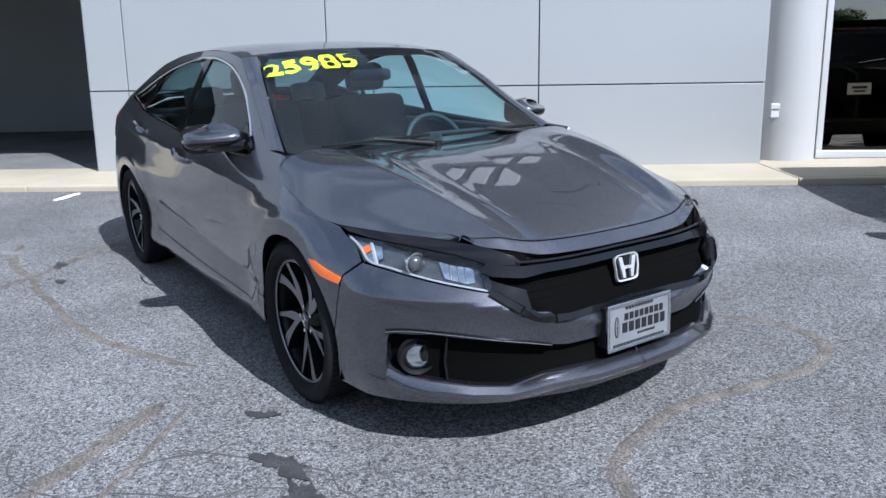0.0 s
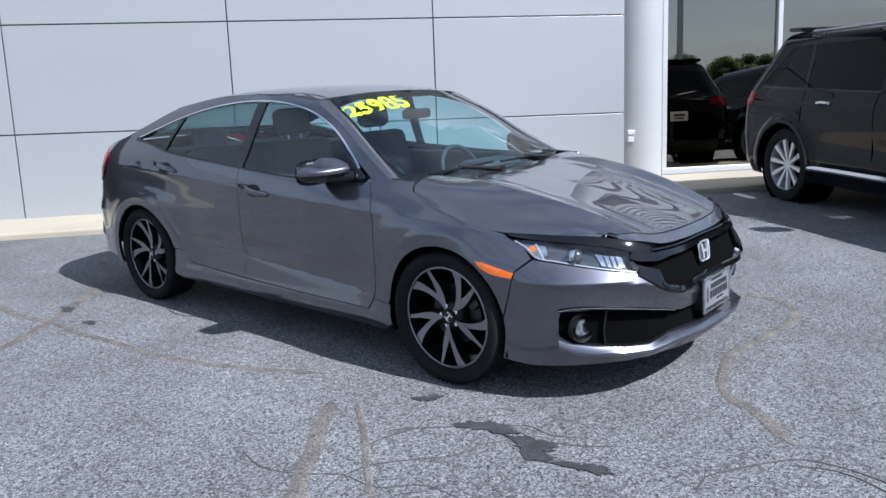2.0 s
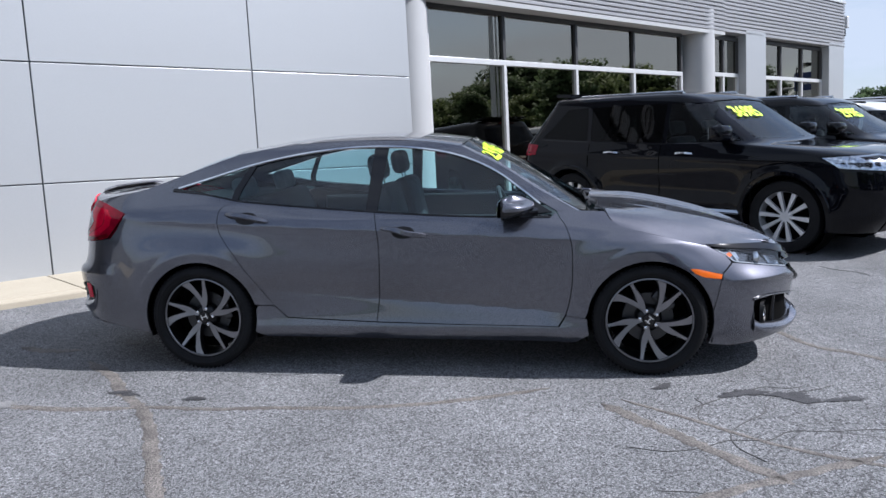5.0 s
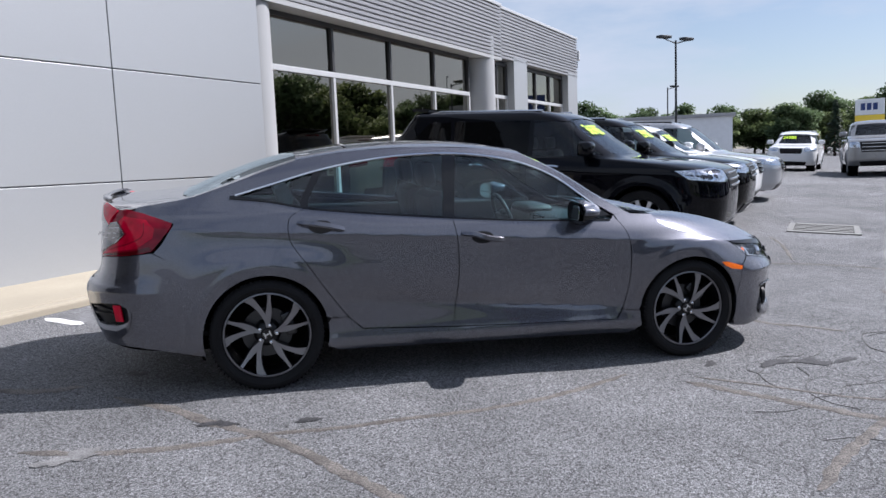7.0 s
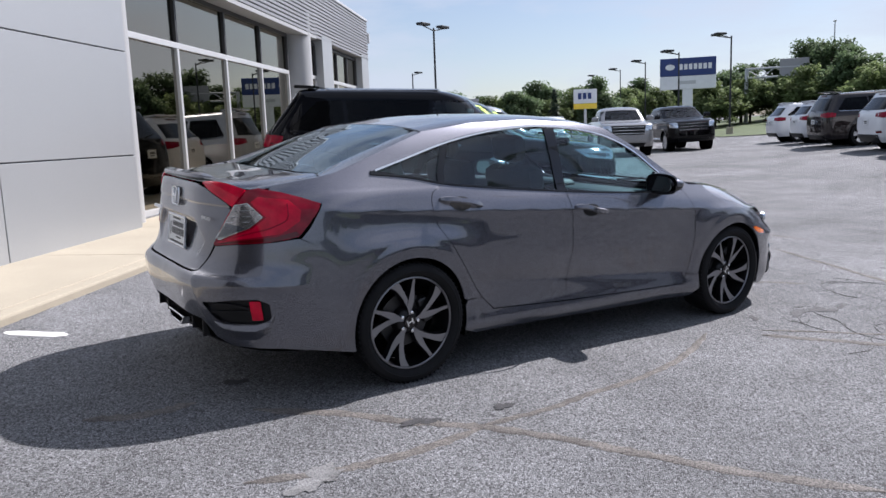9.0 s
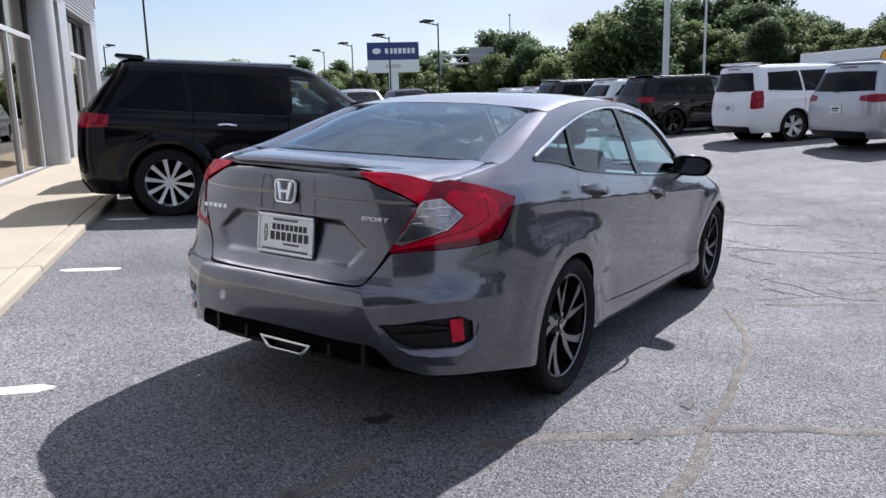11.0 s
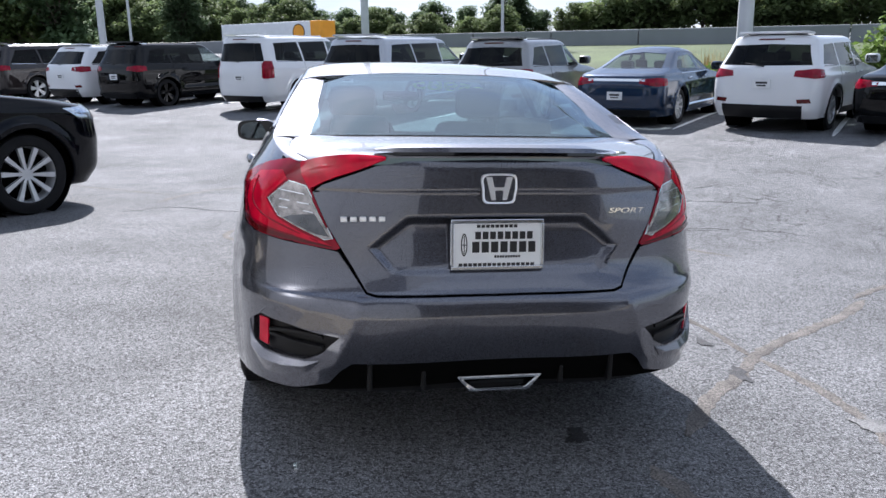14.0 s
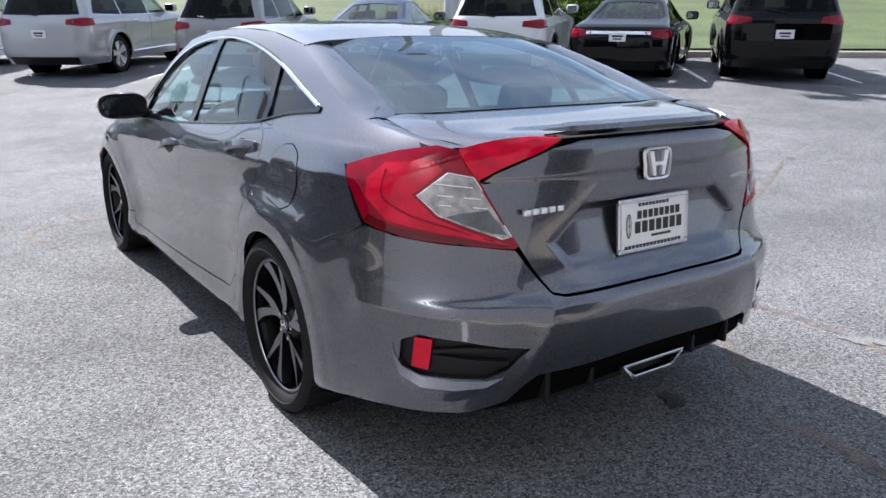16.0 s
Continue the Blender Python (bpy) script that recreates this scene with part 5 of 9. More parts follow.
APIL = loft([[tuple(p) for p in inner_edge], [tuple(p) for p in (inner_edge + edge) / 2 + (.003, .002, .006)], [tuple(p) for p in edge]], 24, 10)
both_sides("front_pillar", APIL, [(0, 0), (APIL.a[-1], 0), (APIL.a[-1], APIL.b[-1]), (0, APIL.b[-1])], steel_paint, h=0.03, rim=0.012)
# black print round the screen
w, q = SHIELD.a[-1], SHIELD.b[-1]
panel("screen_border", SHIELD, [(0, 0), (0.075, 0), (0.075, q * 0.3), (0.045, q * 0.6), (0.05, q * 0.9), (0.12, q - 0.022), (w - 0.08, q - 0.022), (w - 0.045, 0), (w, 0), (w, q), (0, q)], shell_black, sedan, h=0.04, lift=-0.004, rim=0, both=True)

cowl_rails = [
    [(1.030, 0.0, 0.918), (1.10, 0.0, 0.893)], [(1.035, 0.30, 0.920), (1.09, 0.30, 0.896)], [(1.04, 0.50, 0.928), (1.045, 0.55, 0.905)], [(1.09, 0.74, 0.935), (0.97, 0.73, 0.93)],
]
COWL = loft(cowl_rails, 8, 20)
panel("cowl", COWL, [(0, 0), (COWL.a[-1], 0), (COWL.a[-1], COWL.b[-1]), (0, COWL.b[-1])], satin_black, sedan, h=0.05, rim=0, both=True, label="black plastic cowl under the windscreen")
for y0, y1 in ((-0.62, -0.02), (0.0, 0.62)):
    wiper = part("wiper", add_tube(tube((1.085, y1 * 0.98, 0.925), (1.02, (y0 + y1) / 2, 0.965), 0.012, 0.009, 8), (1.03, y0 + 0.05, 0.955), (1.02, y1 - 0.0, 0.962), 0.007, 0.007, 6), satin_black, sedan, smooth=50)
    part("pivot", tube((1.085, y1 * 0.98, 0.905), (1.085, y1 * 0.98, 0.94), 0.022, 0.018, 14), satin_black, wiper, smooth=50)

rear_rails = [
    [(-1.152, 0.0, 1.346), (-1.38, 0.0, 1.282), (-1.60, 0.0, 1.200), (-1.815, 0.0, 1.108)],
    [(-1.150, 0.25, 1.343), (-1.38, 0.26, 1.279), (-1.60, 0.28, 1.198), (-1.812, 0.29, 1.107)],
    [(-1.145, 0.42, 1.333), (-1.37, 0.44, 1.270), (-1.58, 0.46, 1.191), (-1.795, 0.48, 1.105)],
    [(-1.138, 0.530, 1.315), (-1.35, 0.552, 1.250), (-1.55, 0.575, 1.175), (-1.755, 0.600, 1.103)],
]
REAR = loft(rear_rails, 40, 40)
w, q = REAR.a[-1], REAR.b[-1]
panel("rear_window", REAR, [(0, 0), (w, 0), (w, q), (0, q)], rear_glass, sedan, h=0.06, rim=0, both=True)
panel("screen_border", REAR, [(0, 0), (0.022, 0), (0.026, q * 0.8), (0.05, q - 0.016), (w - 0.04, q - 0.014), (w - 0.022, q * 0.7), (w - 0.018, 0), (w, 0), (w, q), (0, q)], shell_black, sedan, h=0.04, lift=-0.004, rim=0, both=True)
edge = SH.at(on_side((-1.12, 1.317), (-1.30, 1.259), (-1.45, 1.207), (-1.72, 1.114), (-1.80, 1.096)))
glass_edge = np.array([(-1.125, 0.532, 1.320), (-1.30, 0.549, 1.266), (-1.45, 0.566, 1.214), (-1.755, 0.603, 1.102), (-1.785, 0.650, 1.094)])
pillar_rails = [[tuple(p) for p in glass_edge], [tuple(p) for p in (glass_edge + edge) / 2 + (0, 0.004, 0.006)], [tuple(p) for p in edge]]
PIL = loft(pillar_rails, 24, 12)
both_sides("rear_pillar", PIL, [(0, 0), (PIL.a[-1], 0), (PIL.a[-1], PIL.b[-1]), (0, PIL.b[-1])], steel_paint, h=0.03)

deck_rails = [
    [(-1.818, 0.0, 1.104), (-1.95, 0.0, 1.093), (-2.10, 0.0, 1.078), (-2.20, 0.0, 1.078), (-2.275, 0.0, 1.075)],
    [(-1.815, 0.29, 1.103), (-1.95, 0.29, 1.092), (-2.10, 0.28, 1.077), (-2.19, 0.27, 1.077), (-2.265, 0.26, 1.074)],
    [(-1.800, 0.48, 1.101), (-1.94, 0.48, 1.090), (-2.08, 0.46, 1.075), (-2.17, 0.43, 1.072), (-2.235, 0.41, 1.068)],
    [(-1.764, 0.600, 1.101), (-1.92, 0.615, 1.086), (-2.05, 0.600, 1.068), (-2.13, 0.570, 1.058), (-2.185, 0.55, 1.050)],
    [(-1.778, 0.652, 1.095), (-1.92, 0.672, 1.078), (-2.03, 0.652, 1.060), (-2.11, 0.615, 1.048), (-2.155, 0.60, 1.036)],
]
DECK = loft(deck_rails, 40, 40)
panel("boot_deck", DECK, [(0, 0), (DECK.a[-1], 0), (DECK.a[-1], DECK.b[-1]), (0, DECK.b[-1])], steel_paint, sedan, h=0.03, rim=0.012, both=True)
edge = SH.at(on_side((-1.80, 1.096), (-1.92, 1.076), (-2.03, 1.052), (-2.11, 1.032)))
lid_edge = np.array([(-1.805, 0.664, 1.091), (-1.92, 0.674, 1.079), (-2.03, 0.654, 1.061), (-2.145, 0.606, 1.041)])
shoulder_rails = [[tuple(p) for p in lid_edge], [tuple(p) for p in (lid_edge + edge) / 2 + (0, 0.003, 0.004)], [tuple(p) for p in edge]]
SHO = loft(shoulder_rails, 16, 10)
both_sides("rear_shoulder", SHO, [(0, 0), (SHO.a[-1], 0), (SHO.a[-1], SHO.b[-1]), (0, SHO.b[-1])], steel_paint, h=0.03, rim=0.0)
# lip spoiler
lip = curve([(-2.215, -0.40, 1.083), (-2.262, -0.25, 1.088), (-2.275, 0.0, 1.090), (-2.262, 0.25, 1.088), (-2.215, 0.40, 1.083)], 8)
ends = np.clip((0.42 - np.abs(lip[:, 1])) / 0.10, 0.12, 1)
strip("boot_spoiler", lip, 0.050 * ends, 0.013 * ends[:, None], steel_paint, sedan, (-0.25, 0, 0.97))
strip("spoiler_edge", lip + np.array([-0.014, 0, -0.012]), 0.015 * ends, 0.008 * ends[:, None], gloss_black, sedan, (-0.9, 0, 0.1), "black under edge of the lip spoiler")

# boot lid face: crease under the spoiler, plate recess
lid = on_rear((0.0, 1.058), (0.30, 1.052), (0.395, 1.035), (0.567, 0.969), (0.597, 0.945), (0.515, 0.78), (0.431, 0.638), (0.40, 0.631), (0.0, 0.628))
panel("boot_lid", sculpted_lid(), lid, steel_paint, sedan, h=0.009, both=True)
crease = SH.at(on_rear((0.592, 0.948), (0.45, 0.952), (0.2, 0.957), (0.0, 0.958)))
strip("lid_seam", np.vstack([crease, crease[::-1][1:] * (1, -1, 1)]) + np.array([-0.001, 0, 0]), 0.006, 0.001, shell_black, sedan, (-1, 0, 0))

# ---- front end ----
nose_hole = on_front((0.0, 0.372), (0.30, 0.372), (0.42, 0.392), (0.55, 0.418), (0.70, 0.438), (0.795, 0.430), (0.815, 0.40), (0.80, 0.32), (0.765, 0.288), (0.60, 0.262), (0.50, 0.256), (0.40, 0.285), (0.0, 0.285))
nose_hole = [(max(a, 0.0015), b) for a, b in nose_hole]
f_bumper = (on_front((0.0, 0.205), (0.40, 0.200), (0.55, 0.185)) + on_side((1.80, 0.172), (1.70, 0.185)) + on_side(*arch(AXLE_F, OPEN_R, -22, 10, 8))
            + on_side((1.738, 0.552), (1.750, 0.596), (1.808, 0.647), (1.90, 0.632)) + on_front((0.66, 0.600), (0.545, 0.575), (0.47, 0.520), (0.42, 0.486), (0.34, 0.472), (0.0, 0.470)))
panel("front_bumper", SH, f_bumper, steel_paint, sedan, holes=[nose_hole], h=0.014, rim=0.03, both=True)
panel("lower_intake", SH, on_front((0.0, 0.39), (0.42, 0.41), (0.70, 0.45), (0.82, 0.44), (0.835, 0.31), (0.6, 0.245), (0.0, 0.27)), gloss_black, sedan, h=0.05, lift=-0.035, rim=0, both=True, label="black lower air intake")
for s in (1, -1):
    pod = smooth2([(0.735 + 0.062 * math.cos(t), 0.350 + 0.062 * math.sin(t)) for t in np.linspace(0, 6.283, 13)], 2)[:-1]
    fx = SH.at(on_front((0.735, 0.352)))[0] * (1, s, 1)
    aim = Vector((0.93, s * 0.36, 0.02)).normalized()
    turn = aim.to_track_quat('Y', 'Z').to_matrix().to_4x4()
    m = Matrix.Translation(Vector(fx) - aim * 0.03) @ turn
    bm = lathe([(0.0, 0.001), (0.0, 0.05), (0.012, 0.056), (0.02, 0.062), (0.0, 0.066)], 28)
    bmesh.ops.transform(bm, matrix=m, verts=bm.verts)
    fog = part("fog_lamp", bm, satin_black, sedan, smooth=50)
    bm = lathe([(0.002, 0.001), (0.004, 0.02), (0.008, 0.034), (0.014, 0.037)], 28)
    bmesh.ops.transform(bm, matrix=m, verts=bm.verts)
    part("reflector", bm, lamp_silver, fog, smooth=40)
    bm = lathe([(0.026, 0.001), (0.023, 0.02), (0.014, 0.043)], 28)
    bmesh.ops.transform(bm, matrix=m, verts=bm.verts)
    part("lens", bm, lamp_clear, fog, smooth=60)
    post = SH.at(on_front((0.655, 0.275), (0.66, 0.34), (0.655, 0.425)))
    strip("fog_divider", (post - (0.03, 0, 0)) * (1, s, 1), 0.012, 0.012, gloss_black, sedan, (0.9, s * 0.4, 0))
    ab = on_front((0.36, 0.382), (0.42, 0.398), (0.55, 0.424), (0.68, 0.443), (0.775, 0.442), (0.800, 0.434))
    p, n = SH.at(ab), SH.normal(ab)
    pp = curve(p, 5) * (1, s, 1)
    nn = curve(n, 5) * (1, s, 1)
    strip("fog_trim", pp - nn * 0.006, np.linspace(0.010, 0.024, len(pp)), 0.012, gloss_black, sedan, nn, "gloss black brow over the fog lamp")
    strip("fog_trim_line", pp + nn * 0.004, 0.005, 0.004, chrome_satin, sedan, nn, "thin bright line over the fog lamp")
    # splitter blade: ledge, crest and underside along the foot of the opening
    ab = on_front((0.0, 0.284), (0.20, 0.284), (0.385, 0.283), (0.44, 0.268), (0.50, 0.252), (0.60, 0.257), (0.70, 0.270), (0.765, 0.284), (0.80, 0.305), (0.822, 0.335), (0.834, 0.365))
    base, n = SH.at(ab), SH.normal(ab) * (1, 1, 0)
    n /= np.linalg.norm(n, axis=1, keepdims=True)
    reach = np.array([0.036, 0.036, 0.036, 0.030, 0.022, 0.022, 0.020, 0.018, 0.014, 0.009, 0.002])[:, None]
    drop = np.array([0.022, 0.022, 0.022, 0.020, 0.018, 0.020, 0.022, 0.022, 0.018, 0.010, 0.002])[:, None] * (0, 0, 1)
    rails = [base - n * 0.022 + (0, 0, 0.004), base + n * 0.004, base + n * reach - drop, base + n * (reach + 0.002) - drop * 1.7, base + n * 0.006 - drop * 2.9]
    bm = bmesh.new()
    rows = [[bm.verts.new(q * (1, s, 1)) for q in r] for r in rails]
    for r0, r1 in zip(rows, rows[1:]):
        for k in range(len(r0) - 1):
            bm.faces.new((r0[k], r0[k + 1], r1[k + 1], r1[k]))
    part("splitter", bm, steel_paint, sedan, "painted splitter blade under the nose", smooth=28)

# grille: dark mesh, gloss black wing bar, slot under the bonnet
grille = on_front((0.0, 0.468), (0.34, 0.470), (0.43, 0.488), (0.53, 0.560), (0.53, 0.632), (0.40, 0.634), (0.0, 0.634))
panel("grille", SH, grille, shell_black, sedan, h=0.04, lift=-0.045, rim=0, both=True, label="black mesh grille")
for k in range(5):
    z = 0.490 + 0.024 * k
    ab = on_front(*[(y, z) for y in np.linspace(0, 0.42 + 0.02 * k, 10)])
    p = SH.at(ab)
    p = np.vstack([p[::-1] * (1, -1, 1), p[1:]]) - (0.038, 0, 0)
    strip("grille_bar", p, 0.006, 0.008, shell_black, sedan, (1, 0, 0))
bar = on_front((0.0, 0.620), (0.36, 0.620), (0.44, 0.612), (0.53, 0.622), (0.56, 0.640), (0.535, 0.662), (0.44, 0.648), (0.0, 0.642))
panel("wing_bar", SH, bar, gloss_black, sedan, h=0.02, lift=0.012, rim=0.03, both=True, label="gloss black grille bar")
slot = on_front((0.0, 0.640), (0.44, 0.645), (0.47, 0.660), (0.47, 0.702), (0.0, 0.700))
panel("slot_grille", SH, slot, satin_black, sedan, h=0.03, lift=-0.030, rim=0, both=True, label="black slot grille below the bonnet")
for z in (0.652,):
    ab = on_front(*[(y, z + 0.006 * (y / 0.45) ** 4) for y in np.linspace(0, 0.45, 12)])
    p = SH.at(ab)
    p = np.vstack([p[::-1] * (1, -1, 1), p[1:]])
    strip("slot_edge", p - (0.004, 0, 0), 0.012, 0.010, gloss_black, sedan, (0.8, 0, 0.6), "gloss black lip of the slot grille")
ab = on_front(*[(y, z) for y, z in ((0.0, 0.476), (0.20, 0.476), (0.34, 0.478), (0.43, 0.496), (0.49, 0.530), (0.55, 0.578))])
p, n = curve(SH.at(ab), 4), curve(SH.normal(ab), 4)
strip("grille_frame", np.vstack([p[::-1] * (1, -1, 1), p[1:]]) - (0.004, 0, 0), 0.036, 0.012, gloss_black, sedan, np.vstack([n[::-1] * (1, -1, 1), n[1:]]), "gloss black frame under the grille")
both_sides("grille_cheek", SH, on_front((0.44, 0.505), (0.475, 0.520), (0.555, 0.578), (0.56, 0.638), (0.53, 0.612), (0.44, 0.580)), gloss_black, h=0.03, lift=-0.004)
brow = on_side((1.668, 0.750), (1.70, 0.738), (1.80, 0.724)) + on_front((0.70, 0.712), (0.60, 0.690), (0.54, 0.664), (0.44, 0.652), (0.43, 0.662), (0.45, 0.682), (0.50, 0.704), (0.55, 0.718), (0.60, 0.729)) + on_side((1.90, 0.740), (1.78, 0.7475))
both_sides("lamp_brow", SH, brow, gloss_black, h=0.03, lift=0.001, label="gloss black brow above the headlamp")

# added near-black sheet, gives the opening between bonnet and brow its shade
both_sides("lamp_backing", SH, on_front((0.40, 0.63), (0.62, 0.66)) + on_side((1.90, 0.70), (1.80, 0.725), (1.72, 0.748), (1.85, 0.743)) + on_front((0.60, 0.729), (0.50, 0.712), (0.40, 0.706)), shell_black, h=0.03, lift=-0.014, rim=0)
for s in (1, -1):
    hl = on_side((1.700, 0.730), (1.765, 0.692), (1.812, 0.652), (1.90, 0.636)) + on_front((0.655, 0.604), (0.548, 0.580), (0.535, 0.600), (0.545, 0.662), (0.60, 0.686), (0.70, 0.708)) + on_side((1.80, 0.720))
    lamp = panel("headlamp", SH, hl, lamp_bowl, sedan, side=s, h=0.03, lift=-0.025, rim=-0.025, label="clear headlamp with projector")
    panel("lens", SH, hl, lamp_clear, lamp, side=s, h=0.03, lift=0.001, rim=0.0)
    inner_refl = on_side((1.725, 0.716), (1.785, 0.680), (1.83, 0.655), (1.86, 0.668), (1.84, 0.705))
    panel("reflector", SH, inner_refl, lamp_silver, lamp, side=s, h=0.03, lift=-0.014, rim=0.01)
    panel("reflector", SH, on_front((0.648, 0.622), (0.600, 0.608), (0.578, 0.612), (0.572, 0.648), (0.600, 0.668), (0.648, 0.680)), lamp_silver, lamp, side=s, h=0.03, lift=-0.016, rim=0.009)
    for y in (0.595, 0.612, 0.630):
        ab = on_front((y + 0.004, 0.616), (y - 0.004, 0.664))
        strip("reflector_rib", (SH.at(ab) - SH.normal(ab) * 0.014) * (1, s, 1), 0.004, 0.004, lamp_bowl, lamp, SH.normal(ab) * (1, s, 1))
    ab = on_side((1.800, 0.712), (1.850, 0.650))
    strip("divider", (SH.at(ab) - SH.normal(ab) * 0.012) * (1, s, 1), 0.012, 0.006, lamp_white, lamp, SH.normal(ab) * (1, s, 1), "pale slanted divider inside the lamp")
    panel("indicator", SH, on_side((1.775, 0.695), (1.80, 0.678), (1.815, 0.69), (1.795, 0.706)), lamp_amber, lamp, side=s, h=0.02, lift=-0.008, rim=0.004)
    for fy, fz, r in ((0.695, 0.656, 0.032),):
        c = Vector(SH.at(on_front((fy, fz)))[0] * (1, s, 1)) - Vector((0.026, 0, 0))
        bm = bmesh.new()
        bmesh.ops.create_uvsphere(bm, u_segments=20, v_segments=12, radius=r)
        bmesh.ops.transform(bm, matrix=Matrix.Translation(c), verts=bm.verts)
        part("projector", bm, lamp_bowl, lamp, "glassy projector lens", smooth=60)
        bm = lathe([(-0.012, r + 0.002), (0.014, r + 0.006), (0.014, r + 0.001)], 24)
        bmesh.ops.transform(bm, matrix=Matrix.Translation(c) @ pose(0, 0, 0, 0, 0, -90), verts=bm.verts)
        part("projector_ring", bm, lamp_silver, lamp, smooth=60)
    ab = on_front((0.555, 0.586), (0.66, 0.610)) + on_side((1.90, 0.642), (1.815, 0.660), (1.77, 0.696), (1.715, 0.724))
    p, n = curve(SH.at(ab), 5), curve(SH.normal(ab), 5)
    strip("light_guide", (p - n * 0.010) * (1, s, 1), 0.009, 0.006, lamp_white, lamp, n * (1, s, 1))
    panel("side_marker", SH, on_side((1.562, 0.628), (1.600, 0.628), (1.742, 0.590), (1.735, 0.566), (1.64, 0.580), (1.59, 0.602)), lamp_amber, sedan, side=s, h=0.02, lift=0.003, rim=0.006, label="orange side marker lamp")

# ---- rear end ----
r_bumper = (on_side(*arch(AXLE_R, OPEN_R, 117, 196, 14)) + on_side((-1.74, 0.235), (-1.90, 0.262), (-2.05, 0.285)) + on_rear((0.66, 0.290), (0.555, 0.318), (0.515, 0.370), (0.48, 0.398), (0.0, 0.405))
            + on_rear((0.0, 0.622), (0.40, 0.624), (0.435, 0.632), (0.52, 0.758), (0.62, 0.775)) + on_side((-2.08, 0.795), (-1.955, 0.812)) + on_side((-1.80, 0.738), (-1.67, 0.676), (-1.525, 0.650)))
pocket_pts = [(0.775, 0.530), (0.803, 0.505), (0.806, 0.430), (0.77, 0.406), (0.63, 0.402), (0.575, 0.430), (0.545, 0.468), (0.520, 0.492), (0.600, 0.502), (0.69, 0.522)]
panel("rear_bumper", SH, r_bumper, steel_paint, sedan, holes=[on_rear(*pocket_pts)], h=0.014, rim=0.02, both=True)
for s in (1, -1):
    panel("bumper_pocket", SH, on_rear(*[(y, z) for y, z in pocket_pts]), satin_black, sedan, side=s, h=0.03, lift=-0.02, rim=0, label="black corner vent of the rear bumper")
    for z0, z1 in ((0.452, 0.468), (0.490, 0.482)):
        ab = on_rear((0.575, z0 - 0.004), (0.66, z0 + 0.006), (0.75, z1))
        p, n = curve(SH.at(ab), 4), curve(SH.normal(ab), 4)
        strip("vent_blade", (p - n * 0.012) * (1, s, 1), 0.016, 0.010, satin_black, sedan, n * (1, s, 1))
    panel("reflector", SH, on_rear((0.752, 0.518), (0.782, 0.518), (0.786, 0.428), (0.756, 0.424)), lamp_red_bright, sedan, side=s, h=0.02, lift=-0.002, rim=0.006, label="small red bumper reflector")
    ab = on_rear((0.585, 0.405), (0.63, 0.396), (0.70, 0.397), (0.765, 0.402), (0.800, 0.425), (0.812, 0.460), (0.815, 0.490))
    base, n = SH.at(ab), SH.normal(ab) * (1, 1, 0)
    n /= np.linalg.norm(n, axis=1, keepdims=True)
    reach = np.array([0.002, 0.012, 0.018, 0.020, 0.016, 0.008, 0.001])[:, None]
    rails = [base - n * 0.016 + (0, 0, 0.003), base + n * 0.003, base + n * reach - reach * (0, 0, 1.3), base + n * 0.001 - reach * (0, 0, 3.6)]
    bm = bmesh.new()
    rows = [[bm.verts.new(q * (1, s, 1)) for q in r] for r in rails]
    for r0, r1 in zip(rows, rows[1:]):
        for k in range(len(r0) - 1):
            bm.faces.new((r0[k], r0[k + 1], r1[k + 1], r1[k]))
    part("vent_ledge", bm, steel_paint, sedan, "painted ledge under the bumper vent", smooth=35)
diff = on_rear((0.0, 0.412), (0.49, 0.404), (0.525, 0.372), (0.565, 0.316), (0.68, 0.282), (0.50, 0.262), (0.0, 0.268))
panel("diffuser", SH, diff, satin_black, sedan, h=0.04, lift=-0.03, rim=0, both=True, label="black plastic rear diffuser")
for y in (-0.42, -0.24, 0.24, 0.42):
    part("diffuser_fin", box(-2.31, -2.18, y - 0.008, y + 0.008, 0.290, 0.385, 0.004), satin_black, sedan)
# trapezoid exhaust finisher
ring = [(-0.165, 0.338), (0.133, 0.338), (0.085, 0.284), (-0.117, 0.284)]
bm = bmesh.new()
outer = [bm.verts.new((-2.335, y, z)) for y, z in ring]
inn = [bm.verts.new((-2.335, -0.016 + (y + 0.016) * 0.86, 0.311 + (z - 0.311) * 0.62)) for y, z in ring]
back = [bm.verts.new((-2.15, -0.016 + (y + 0.016) * 0.80, 0.311 + (z - 0.311) * 0.55)) for y, z in ring]
skin = [bm.verts.new((-2.15, y, z)) for y, z in ring]
for i in range(4):
    j = (i + 1) % 4
    bm.faces.new((outer[i], outer[j], inn[j], inn[i]))
    bm.faces.new((inn[i], inn[j], back[j], back[i]))
    bm.faces.new((outer[j], outer[i], skin[i], skin[j]))
bmesh.ops.bevel(bm, geom=[e for e in bm.edges if len(e.link_faces) == 2], offset=0.003, segments=2, affect='EDGES')
exhaust = part("exhaust_finisher", bm, chrome, sedan, "wide polished exhaust finisher", smooth=35)
part("exhaust_dark", box(-2.20, -2.17, -0.14, 0.11, 0.285, 0.335), shell_black, exhaust)

